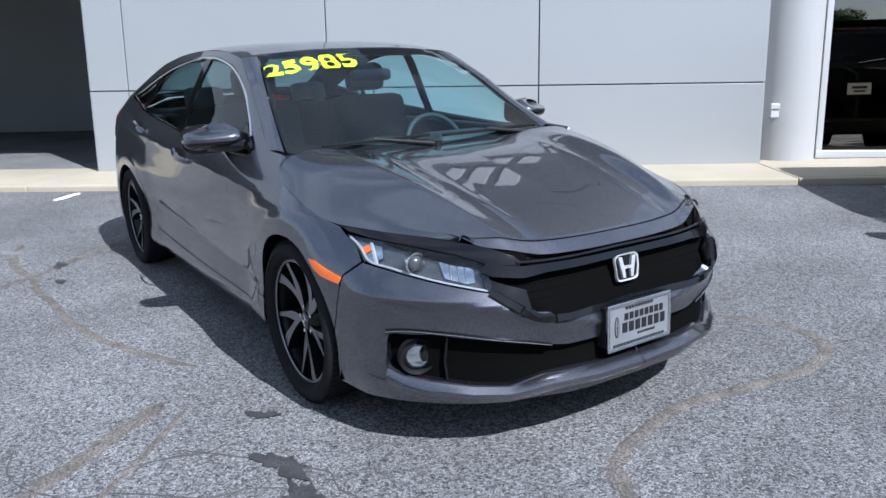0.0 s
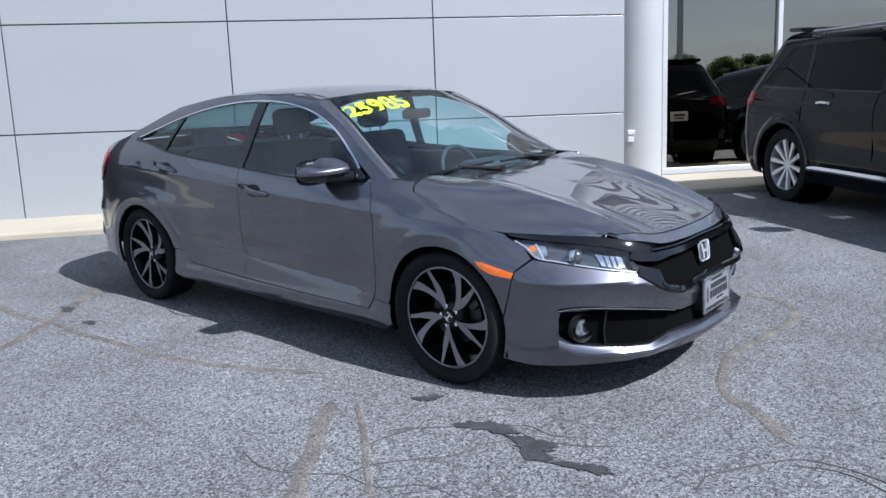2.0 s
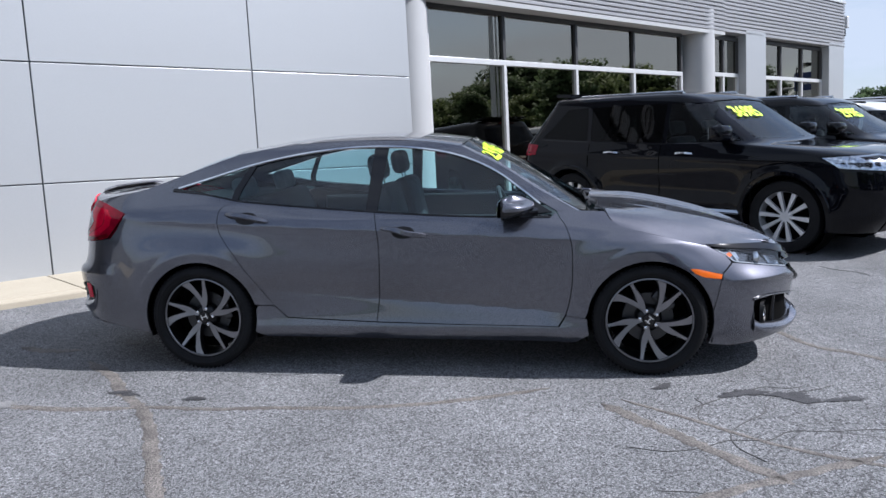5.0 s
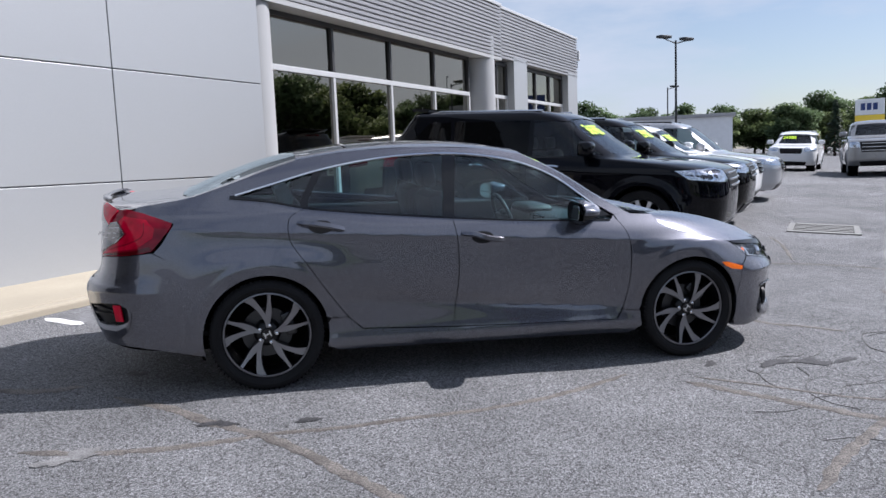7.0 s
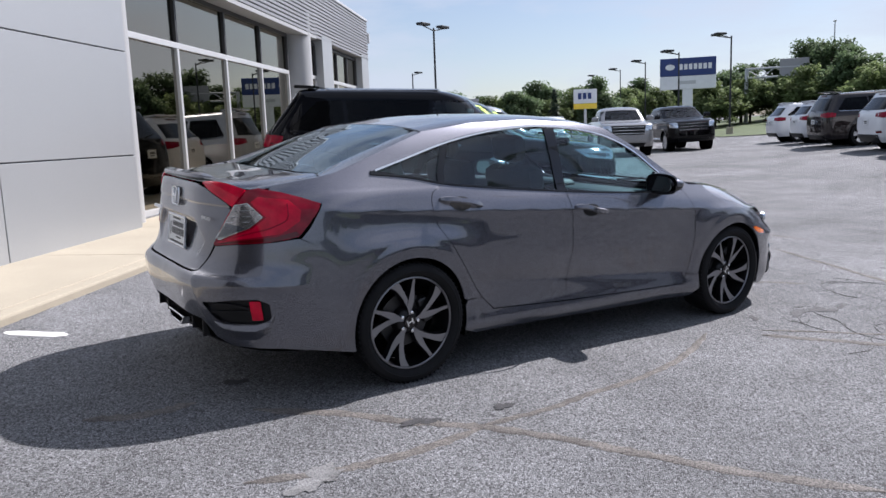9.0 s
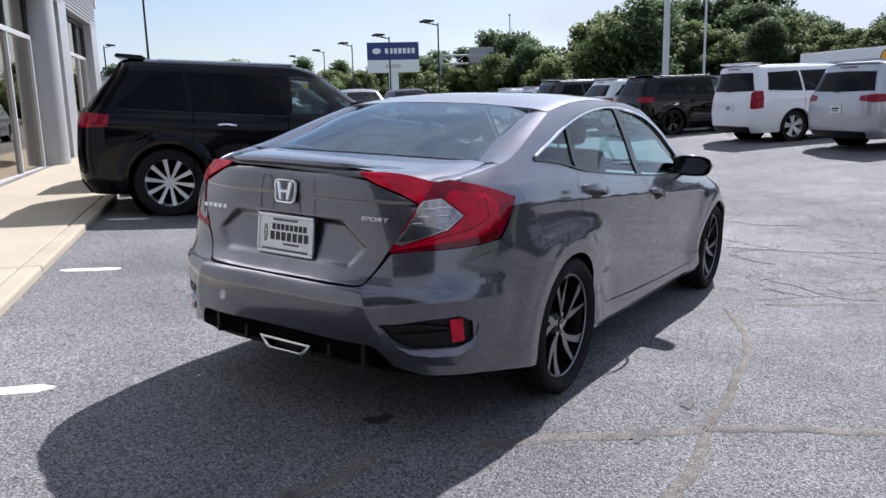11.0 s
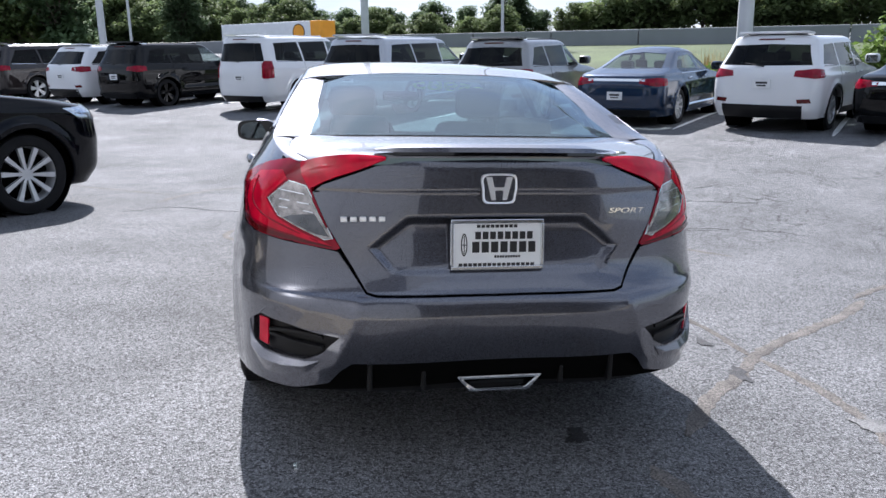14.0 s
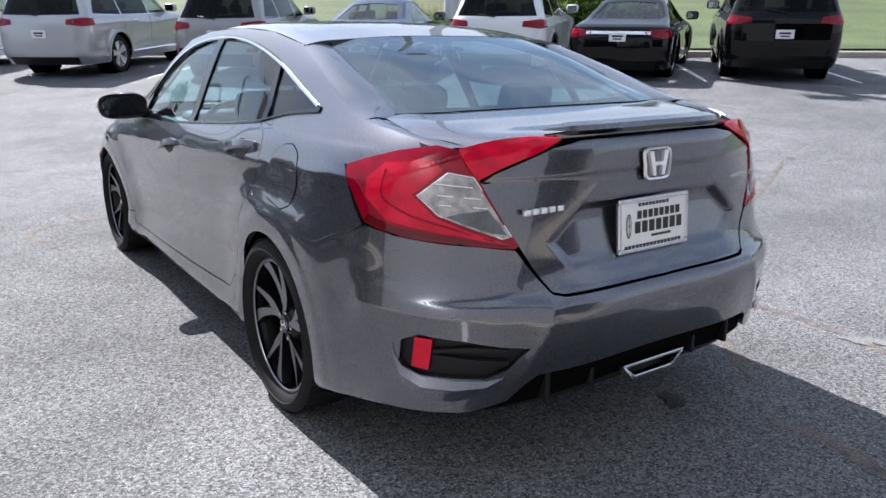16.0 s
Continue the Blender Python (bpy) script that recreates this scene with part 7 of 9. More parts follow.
class Shell:
    """Whole vehicle skin: rounded plans stacked by level (z, front x, rear x, half width, front radius, rear radius)."""

    def __init__(self, levels, bow=0.10, wheels=None):
        lv = np.array(levels, float)
        k = np.r_[0, np.cumsum(np.abs(np.diff(lv[:, 0])) + 0.6 * np.abs(np.diff(lv[:, 1])) * (np.diff(lv[:, 0]) < 0.3) * 0.5)]
        k += np.arange(len(k)) * 1e-4
        b = np.linspace(0, k[-1], 130)
        rows = np.array([np.interp(b, k, lv[:, j]) for j in range(6)]).T
        soft = rows.copy()
        for _ in range(7):
            soft[1:-1] = (soft[:-2] + 2 * soft[1:-1] + soft[2:]) / 4
        seg = [8, 8, 96, 8, 8]
        grid = []
        for z, fx, rx, w, rf, rr in soft:
            pts = []
            for i in range(seg[0]):
                y = (w - rf) * i / seg[0]
                pts.append((fx - bow * (y / w) ** 2, y))
            x0 = fx - bow * ((w - rf) / w) ** 2
            for i in range(seg[1]):
                t = math.pi / 2 * i / seg[1]
                pts.append((x0 - rf * (1 - math.cos(t)), w - rf + rf * math.sin(t)))
            x1, x2 = x0 - rf, rx + rr
            for i in range(seg[2]):
                t = i / seg[2]
                pts.append((x1 + (x2 - x1) * t, w + 0.015 * math.sin(math.pi * t)))
            for i in range(seg[3]):
                t = math.pi / 2 * i / seg[3]
                pts.append((x2 - rr * math.sin(t), w - rr + rr * math.cos(t)))
            for i in range(seg[4] + 1):
                y = (w - rr) * (1 - i / seg[4])
                pts.append((rx - 0.05 * (1 - (y / w) ** 2), y))
            grid.append([(x, y, z) for x, y in pts])
        grid = np.array(grid).transpose(1, 0, 2)
        # crease below the windows, hollow doors, swollen wheel bands
        if wheels:
            wb, r, belt = wheels
            x, y, z = grid[..., 0], grid[..., 1], grid[..., 2]
            flat = np.clip((y - 0.5 * y.max()) / (0.35 * y.max()), 0, 1)
            y += flat * 0.014 * np.exp(-np.abs(z - belt + 0.17 + 0.02 * x) / 0.035)
            doors = np.clip((wb / 2 - r - 0.05 - np.abs(x)) / 0.25, 0, 1)
            y -= flat * doors * 0.020 * np.exp(-((z - 0.66) / 0.13) ** 2)
            y += flat * doors * 0.012 * np.exp(-np.abs(z - 0.50) / 0.03)
            for ax in (wb / 2, -wb / 2):
                d = np.hypot(x - ax, z - r)
                y += flat * 0.022 * np.clip((r + 0.17 - d) / 0.05, 0, 1) * (z < belt - 0.05)
        mid = grid[:, 40]
        a = np.r_[0, np.cumsum(np.maximum(np.linalg.norm(np.diff(mid, axis=0), axis=1), 1e-3))]
        self.surf, self.zs, self.top = Surf(grid, a, b), soft[:, 0], grid[:, -1]
        self.b = b

    def _line(self, z):
        bb = np.interp(z, self.zs, self.b)
        return bb, self.surf._mix(self.surf.grid, self.surf.a, np.full(len(self.surf.a), bb))

    def side(self, *pts):
        out = []
        for x, z in pts:
            bb, line = self._line(z)
            out.append((np.interp(-x, -line[:, 0], self.surf.a), bb))
        return out

    def front(self, *pts):
        out = []
        for y, z in pts:
            bb, line = self._line(z)
            out.append((np.interp(y, line[:17, 1], self.surf.a[:17]), bb))
        return out

    def rear(self, *pts):
        out = []
        for y, z in pts:
            bb, line = self._line(z)
            out.append((np.interp(-y, -line[112:, 1], self.surf.a[112:]), bb))
        return out


def road_wheel(parent, r, width, rim_mat, spokes=5, twin=True, hub=0.0):
    rr = r * 0.70
    w = part("wheel", lathe([(width * .42, rr), (width * .3, rr * .97), (-width * .3, rr * .95), (-width * .45, rr)], 32), rim_mat, parent, smooth=40)
    part("tyre", lathe([(width * .40, rr), (width * .47, rr * 1.05), (width * .5, (rr + r) / 2), (width * .46, r * .97), (width * .34, r), (-width * .34, r), (-width * .46, r * .97), (-width * .5, (rr + r) / 2), (-width * .45, rr)], 36), rubber, w, "black tyre", smooth=40)
    part("wheel_back", lathe([(-0.02, 0.001), (-0.03, rr * .96)], 24), shell_black, w, smooth=40)
    part("hub", lathe([(width * .30, 0.001), (width * .30, 0.05), (width * .2, 0.075)], 20), rim_mat, w, smooth=40)
    for k in range(spokes):
        for d in ((-0.13, 0.13) if twin else (0.0,)):
            a0 = 2 * math.pi * k / spokes
            bm = bmesh.new()
            ring = []
            for t in np.linspace(0, 1, 5):
                rad = 0.045 + (rr * .985 - 0.045) * t
                mid = a0 + d * (1.6 - 0.4 * t)
                hw = (0.016 + 0.016 * t) * (1 if twin else 1.7 if spokes < 8 else .75) / rad
                y = width * (.30 + .10 * t)
                ring.append([bm.verts.new((rad * math.sin(q), yy, rad * math.cos(q))) for q, yy in ((mid - hw * 1.2, y - .03), (mid - hw, y), (mid + hw, y), (mid + hw * 1.2, y - .03))])
            for p, q in zip(ring, ring[1:]):
                for j in range(3):
                    bm.faces.new((p[j], p[j + 1], q[j + 1], q[j]))
            part("spoke", bm, rim_mat, w, smooth=35)
    return w


def vehicle(name, m, spec, paint, label, category="car", price=None, group="parked cars on the lot", h=0.09):
    """A parked car of the kind that spec describes."""
    S = spec
    W, WB, R = S["W"], S["WB"], S["R"]
    sk = Shell(S["levels"], wheels=(WB, R, S["belt"]))
    sf = sk.surf
    car = thing(name, m, label, category, group)
    body_mat = PAINT[paint]
    zb = S["levels"][0][0]
    fa, ra = WB / 2, -WB / 2
    open_r = R + S.get("gap", 0.055)
    dip = math.degrees(math.asin(max(-0.9, min(0.9, (zb - R) / open_r))))

    def wheel_hole(ax):
        return [(ax + open_r * math.cos(radians(t)), R + open_r * math.sin(radians(t))) for t in np.linspace(dip + 1, 179 - dip, 18)]

    b0, b1 = sf.b[0], sf.b[-1]
    ws = S["ws"]                                          # windscreen: (y, z) half outline
    rw = S["rw"]
    outline = [(0, b0)] + sk.side(*wheel_hole(fa)) + sk.side(*wheel_hole(ra)) + [(sf.a[-1], b0)] + sk.rear(*rw) + [(sf.a[-1], b1), (0, b1)] + sk.front(*ws)[::-1]
    cuts = [S["sides"][k] for k in range(len(S["sides"]))]
    holes = [sk.side(*c) for c in cuts]
    panel("body", sf, outline, body_mat, car, holes=holes, h=h, rim=0.010, both=True)
    ring = sk.top
    bm = bmesh.new()
    mid = ring[:, 0].mean()
    rows = []
    for t in (1.0, 0.8, 0.5, 0.2, 0.02):
        loop = [(mid + (x - mid) * t, y * t, z + 0.035 * (1 - t * t)) for x, y, z in ring]
        loop += [(x, -y, z) for x, y, z in loop[-2:0:-1]]
        rows.append([bm.verts.new(p) for p in loop])
    n = len(rows[0])
    for p, q in zip(rows, rows[1:]):
        for j in range(n):
            bm.faces.new((p[j], p[(j + 1) % n], q[(j + 1) % n], q[j]))
    bm.faces.new(rows[-1])
    part("roof", bm, PAINT["black"] if S.get("dark_roof") else body_mat, car, smooth=60)
    panel("windscreen", sf, [(max(a, 0.0), b) for a, b in sk.front(*ws)], veh_glass, car, h=0.15, lift=-0.008, rim=0, both=True)
    panel("rear_window", sf, sk.rear(*rw), S.get("rear_glass", veh_glass_dark), car, h=0.15, lift=-0.008, rim=0, both=True)
    for s in (1, -1):
        for k, c in enumerate(cuts):
            panel("side_window", sf, sk.side(*c), veh_glass if k == 0 else S.get("rear_glass", veh_glass_dark), car, side=s, h=0.15, lift=-0.004, rim=0)
        for x in S["seams"]:
            ab = sk.side(*[(x, z) for z in np.linspace(zb + 0.16, S["belt"] - 0.01, 6)])
            strip("door_seam", sf.at(ab) * (1, s, 1), 0.012, 0.0015, shell_black, car, sf.normal(ab) * (1, s, 1))
        for x in S["handles"]:
            ab = sk.side((x - 0.11, S["hz"]), (x, S["hz"]), (x + 0.11, S["hz"]))
            hp = sf.at(ab) + sf.normal(ab) * np.array([[0.0], [0.03], [0.0]])
            strip("door_handle", hp * (1, s, 1), 0.032, 0.02, chrome if S.get("bright") else body_mat, car, sf.normal(ab) * (1, s, 1))
        hl = panel("headlamp", sf, sk.side(*S["hl_side"]) + sk.front(*S["hl_front"]), lamp_silver, car, side=s, h=0.08, lift=0.004, rim=0.02, label="clear headlamp")
        panel("lens", sf, sk.side(*S["hl_side"]) + sk.front(*S["hl_front"]), lamp_clear, hl, side=s, h=0.08, lift=0.010, rim=0)
        tl = panel("tail_lamp", sf, sk.side(*S["tl_side"]) + sk.rear(*S["tl_rear"]), lamp_red, car, side=s, h=0.08, lift=0.006, rim=0.02, label="red tail lamp")
        if S.get("clad"):
            panel("rear_reflector", sf, sk.rear((W - .34, .60), (W - .14, .61), (W - .12, .54), (W - .32, .53)), lamp_red_deep, car, side=s, h=0.08, lift=0.008, rim=0.012, label="low red rear reflector")
        for ax in (fa, ra):
            ab = sk.side(*[(ax + (open_r + 0.028) * math.cos(radians(t)), R + (open_r + 0.028) * math.sin(radians(t))) for t in np.linspace(dip + 6, 174 - dip, 20)])
            strip("arch_flare", sf.at(ab) * (1, s, 1), 0.062, 0.016, satin_black if S.get("clad") else body_mat, car, sf.normal(ab) * (1, s, 1))
        lower = sk.side(*[(x, zb + 0.01) for x in (fa - open_r - .02, ra + open_r + .02)], *[(x, zb + 0.13) for x in (ra + open_r + .0, fa - open_r - .0)])
        panel("sill_cladding", sf, lower, satin_black if S.get("clad") else body_mat, car, side=s, h=0.12, lift=0.012, rim=0.012)
        if S.get("bright"):
            ab = sk.side(*[(x, zb + 0.16) for x in np.linspace(fa - open_r - .03, ra + open_r + .03, 6)])
            strip("sill_trim", sf.at(ab) * (1, s, 1) + sf.normal(ab) * (1, s, 1) * 0.004, 0.055, 0.018, chrome, car, sf.normal(ab) * (1, s, 1) * 0.7 + (0, 0, 0.7), "bright strip along the sill")
        ab = sk.side(*S["dlo"])
        strip("window_trim", sf.at(ab) * (1, s, 1), 0.022, 0.006, gloss_black if paint in ("black", "midnight") else chrome_satin if S.get("bright") else gloss_black, car, sf.normal(ab) * (1, s, 1))
        mx, mz = S["mirror"]
        bm = box(-0.09, 0.09, -0.13, 0.13, -0.09, 0.09, 0.05, pose(mx, s * (W + 0.09), mz))
        mr = part("door_mirror", bm, body_mat, car, smooth=50)
        part("mirror_face", box(-0.094, -0.089, -0.10, 0.10, -0.065, 0.065, 0.0, pose(mx, s * (W + 0.09), mz)), mirror_glass, mr)
        part("mirror_arm", box(mx - 0.05, mx + 0.05, s * W - 0.06, s * W + 0.02, mz - 0.09, mz - 0.04, 0.015), satin_black, mr)
        if S.get("rails"):
            x0, x1, z = S["rails"]
            yy = s * (np.interp(z - 0.03, sk.zs, [abs(r).max() for r in sf.grid[:, :, 1].T]) - 0.10)
            bm = tube((x0, yy, z - 0.005), (x1, yy, z - 0.005), 0.018, sides=8)
            for x in (x0, x1):
                add_tube(bm, (x, yy, z - 0.06), (x, yy, z - 0.005), 0.022, 0.018, 8)
            part("roof_rail", bm, chrome_satin if S.get("bright") else satin_black, car, smooth=40)
    gz0, gz1, gw = S["grille"]
    panel("grille", sf, sk.front((0, gz0), (gw * .9, gz0), (gw, gz1), (0, gz1)), satin_black, car, h=0.1, lift=0.006, rim=0.01, both=True, label="dark front grille")
    for k in range(3):
        z = gz0 + (gz1 - gz0) * (k + .5) / 3
        ab = sk.front(*[(y, z) for y in np.linspace(0, gw * .9, 6)])
        p = sf.at(ab)
        strip("grille_bar", np.vstack([p[::-1] * (1, -1, 1), p[1:]]) + (0.008, 0, 0), 0.03, 0.015, chrome_satin if S.get("bright") else gloss_black, car, (1, 0, 0))
    panel("front_apron", sf, sk.front((0, zb + .01), (W * .6, zb + .01), (W * .66, zb + .14), (0, zb + .16)), satin_black, car, h=0.1, lift=0.01, rim=0.012, both=True)
    panel("rear_apron", sf, sk.rear((0, zb + .01), (W * .72, zb + .01), (W * .74, zb + S.get("apron", .16)), (0, zb + S.get("apron", .16))), satin_black, car, h=0.1, lift=0.012, rim=0.012, both=True)
    if S.get("tail_bar"):
        z0, z1 = S["tail_bar"]
        panel("tail_bar", sf, sk.rear((0, z0), (W * .62, z0), (W * .62, z1), (0, z1)), lamp_red_deep if S.get("red_bar") else chrome, car, h=0.1, lift=0.006, rim=0.008, both=True)
    pz = S["plate"]
    px = sf.at(sk.rear((0.0, pz)))[0][0]
    pl = part("number_plate", box(px - 0.018, px - 0.004, -0.155, 0.155, pz - 0.078, pz + 0.078, 0.003), plate_white, car, "white dealer plate")
    for z0, z1, ww in ((0.0, 0.035, 0.10), (-0.045, -0.02, 0.08)):
        part("bar", box(px - 0.0195, px - 0.018, -ww, ww, pz + z0, pz + z1), ink_black, pl)
    if S.get("spoiler"):
        x, z = S["spoiler"]
        hw = W - .34
        bm = prism([(x - .07, -hw * .92), (x - .04, -hw), (x + .25, -hw - .03), (x + .25, hw + .03), (x - .04, hw), (x - .07, hw * .92)], .045, pose(0, 0, z - .085, 0, 3, 0))
        bmesh.ops.bevel(bm, geom=list(bm.edges), offset=.015, segments=2, affect='EDGES')
        part("roof_spoiler", bm, body_mat, car, smooth=40)
        part("brake_light", box(x - .078, x - .060, -.22, .22, z - .075, z - .053), lamp_red_deep, car)
    if S.get("wiper"):
        c = sf.at(sk.rear((0.0, S["wiper"]), (0.35, S["wiper"] + 0.05)))
        part("rear_wiper", tube(c[0] + (-0.02, 0, 0), c[1] + (-0.02, 0, 0), 0.012, 0.008, 6), satin_black, car)
    part("underbody", box(S["levels"][1][2] + .25, S["levels"][1][1] - .3, -W + .28, W - .28, zb - .02, zb + .12, .03), shell_black, car)
    for x in (fa, ra):
        for s in (1, -1):
            part("wheel_liner", lathe([(s * (W - .05), open_r + .012), (s * (W - .35), open_r + .012), (s * (W - .36), 0.001)], 24), shell_black, car, smooth=40).matrix_basis = pose(x, 0, R)
    first = road_wheel(car, R, S.get("TW", .24), PAINT["black"] if S.get("dark_wheels") else bright_alloy, S.get("spokes", 5), S.get("twin", True))
    ty = W - S.get("TW", .24) / 2 - 0.015
    first.matrix_basis = pose(fa, ty, R)
    for x, y, rz, tw in ((ra, ty, 0, 25), (fa, -ty, 180, 50), (ra, -ty, 180, 10)):
        c = copy_thing(first, pose(x, y, R, 0, tw, rz))
        c.parent = car
    # seats and wheel seen through the glass
    for x, y in ((0.05, .38), (0.05, -.38), (-.85, .36), (-.85, -.36)):
        st = part("seat", box(-.09, .09, -.23, .23, 0, .62, .06, pose(x - .1, y, S["belt"] - .55, 0, -12, 0)), cloth_grey if S.get("pale_seats") else cloth_dark, car, smooth=40)
        part("headrest", box(-.05, .05, -.13, .13, 0, .17, .04, pose(x - .26, y, S["belt"] + .08, 0, -10, 0)), cloth_dark, st, smooth=40)
    part("dashboard", box(S["levels"][6][1] - .75, S["levels"][6][1] - .1, -W + .25, W - .25, S["belt"] - .3, S["belt"] - .08, .06), dash_plastic, car, smooth=50)
    if price:
        zc, zt = S["price_z"]
        v, f = lettering(price, 0.20, 0.004)
        pts = []
        for x, y in v:
            yy = min(max(-(S["price_y"] + -x * 1.1), -W + .3), W - .3)
            ab = sk.front((abs(yy), zc + y * (zt - zc) / 0.2))
            p = sf.at(ab)[0] + sf.normal(ab)[0] * 0.01
            pts.append((p[0], math.copysign(p[1], yy), p[2]))
        mesh_object("price_sticker", pts, f, sticker, car, "neon yellow price figures on the windscreen", smooth=False)
    return car


def suv(L=4.70, W=0.93, H=1.70, WB=2.72, R=0.36, fo=0.90, hood=1.06, slope=0.30, clad=False, bright=False, dark_wheels=False, rails=True, spokes=5, twin=True, rear_drop=0.0, tl="wide", pale=False, zb=0.25):
    fx, rx = WB / 2 + fo, WB / 2 + fo - L
    belt, cowl, wt = hood + 0.06, WB / 2 - 0.30, WB / 2 - 1.12
    lv = [(zb, fx - .16, rx + .12, W - .06, .38, .28), (zb + .16, fx - .02, rx + .02, W - .015, .45, .28), (.70, fx, rx, W, .48, .26), (hood - .20, fx - .03, rx + .01, W, .50, .26), (hood - .08, fx - .10, rx + .02, W - .012, .52, .26),
          (hood - .02, fx - .40, rx + .03, W - .03, .55, .26), (hood + .05, cowl, rx + .05, W - .05, .36, .25), (H - .30, (cowl * .42 + wt * .58), rx + .05 + slope * .55, W - .15, .26, .22), (H - .09, wt + .06, rx + .05 + slope * .95, W - .215, .22, .16), (H - .025, wt - .14, rx + .05 + slope, W - .27, .22, .14), (H, wt - .35, rx + .10 + slope, W - .40, .2, .14)]
    top = H - .13
    s_top = H - .14
    ra_w = rx + slope + .22
    sides = [[(cowl - .22, belt + .02), (-.02, belt), (-.04, s_top), (wt + .10, s_top - .01), (cowl - .62, H - .32)],
             [(-.08, belt), (-WB / 2 + .30, belt + .01), (-WB / 2 + .22, s_top - .01), (-.10, s_top)],
             [(-WB / 2 + .24, belt + .015), (rx + .42, belt + .06), (ra_w + .15, s_top - .03), (-WB / 2 + .16, s_top - .01)]]
    d = dict(W=W, WB=WB, R=R, levels=lv, ws=[(0, hood + .09), (W - .26, hood + .10), (W - .40, top), (0, top + .03)], rw=[(0, belt + .04), (W - .17, belt + .05), (W - .29, top - .04), (0, top - .02)], sides=sides, belt=belt,
             seams=[cowl - .05, -.08, -WB / 2 + .28], handles=[.25, -.78], hz=belt - .13, hl_side=[(fx - .62, hood - .10), (fx - .45, hood - .20)], hl_front=[(W - .42, hood - .24), (W - .46, hood - .12), (W - .36, hood - .07)],
             dlo=[(cowl - .30, belt), (-.1, belt - .015), (rx + .45, belt + .03)], mirror=(cowl - .38, belt + .10), grille=(hood - .32, hood - .10, W - .48), plate=.86, price_z=(H - .27, H - .10), price_y=.25, clad=clad, bright=bright, dark_wheels=dark_wheels, spokes=spokes, twin=twin, wiper=belt + .03, apron=.24 if clad else .16, pale_seats=pale)
    if tl == "wide":
        d.update(tl_side=[(rx + .34, belt - .16), (rx + .36, belt - .03)], tl_rear=[(W - .12, belt - .01), (W - .40, belt - .04), (W - .42, belt - .14), (W - .10, belt - .18)])
    else:
        d.update(tl_side=[(rx + .26, belt - .36), (rx + .28, belt + .05)], tl_rear=[(W - .16, belt + .06), (W - .22, belt - .0), (W - .20, belt - .36), (W - .12, belt - .38)])
    d["spoiler"] = (rx + .05 + slope, H - .005)
    if rails:
        d["rails"] = (wt - .30, rx + slope + .45, H)
    return d


def saloon(L=4.95, W=0.93, H=1.475, WB=2.85, R=0.345, fo=0.95, bright=True, red_bar=False, tail_bar=None, spokes=10, plate=.80):
    fx, rx = WB / 2 + fo, WB / 2 + fo - L
    hood, deck = .92, 1.04
    belt, cowl, wt, rt, rb = .985, WB / 2 - .42, WB / 2 - 1.20, -WB / 2 + .55, -WB / 2 - .42
    lv = [(.20, fx - .14, rx + .12, W - .05, .40, .30), (.36, fx - .02, rx + .02, W - .01, .46, .30), (.58, fx, rx, W, .48, .30), (.76, fx - .06, rx + .01, W - .003, .50, .30), (.84, fx - .22, rx + .02, W - .02, .52, .30), (hood, fx - .62, rx + .04, W - .05, .50, .28),
          (.985, cowl, rx + .08, W - .075, .36, .28), (deck, cowl - .10, rx + .30, W - .12, .32, .28), (deck + .04, cowl - .18, rb, W - .15, .30, .25), (H - .12, wt + .10, rt - .25, W - .31, .24, .22), (H - .04, wt - .06, rt - .02, W - .37, .22, .2), (H, wt - .26, rt + .18, W - .47, .2, .2)]
    top = H - .10
    s_top = H - .135
    sides = [[(cowl - .24, belt + .03), (-.08, belt + .02), (-.10, s_top), (wt + .05, s_top - .02), (cowl - .58, H - .29)], [(-.20, belt + .02), (-WB / 2 + .22, belt + .03), (-WB / 2 + .10, deck + .07), (rt - .05, s_top - .03), (-.22, s_top)]]
    return dict(W=W, WB=WB, R=R, levels=lv, ws=[(0, belt + .03), (W - .28, belt + .04), (W - .44, top), (0, top + .03)], rw=[(0, deck + .05), (W - .30, deck + .06), (W - .46, top - .01), (0, top + .02)], sides=sides, belt=belt, rear_glass=veh_glass,
                seams=[cowl - .08, -.14, -WB / 2 + .18], handles=[.20, -.85], hz=belt - .10, hl_side=[(fx - .60, .80), (fx - .42, .70)], hl_front=[(W - .42, .66), (W - .46, .74), (W - .36, .79)],
                tl_side=[(rx + .30, deck - .24), (rx + .34, deck - .12)], tl_rear=[(W - .14, deck - .10), (W - .46, deck - .13), (W - .46, deck - .20), (W - .14, deck - .26)], dlo=[(cowl - .30, belt + .01), (-.1, belt + .0), (-WB / 2 + .15, belt + .01)],
                mirror=(cowl - .34, belt + .10), grille=(.48, .74, W - .52), plate=plate, price_z=(H - .26, H - .16), price_y=.2, bright=bright, tail_bar=tail_bar or (deck - .19, deck - .135), red_bar=red_bar, spokes=spokes, twin=False, apron=.14)


def parked(s, n, facing, half_base=1.4):
    """A pose on the ground at site coordinates, facing degrees from the site's s axis."""
    a = radians(facing)
    f = (math.cos(a), math.sin(a))
    p, q = site(s + f[0] * half_base, n + f[1] * half_base), site(s - f[0] * half_base, n - f[1] * half_base)
    l, r = site(s - f[1] * .8, n + f[0] * .8), site(s + f[1] * .8, n - f[0] * .8)
    x = (p - q).normalized()
    y = (l - r).normalized()
    z = x.cross(y).normalized()
    y = z.cross(x)
    o = (p + q) / 2
    return Matrix(((x.x, y.x, z.x, o.x), (x.y, y.y, z.y, o.y), (x.z, y.z, z.z, o.z), (0, 0, 0, 1)))


OUT, IN = -90, 90
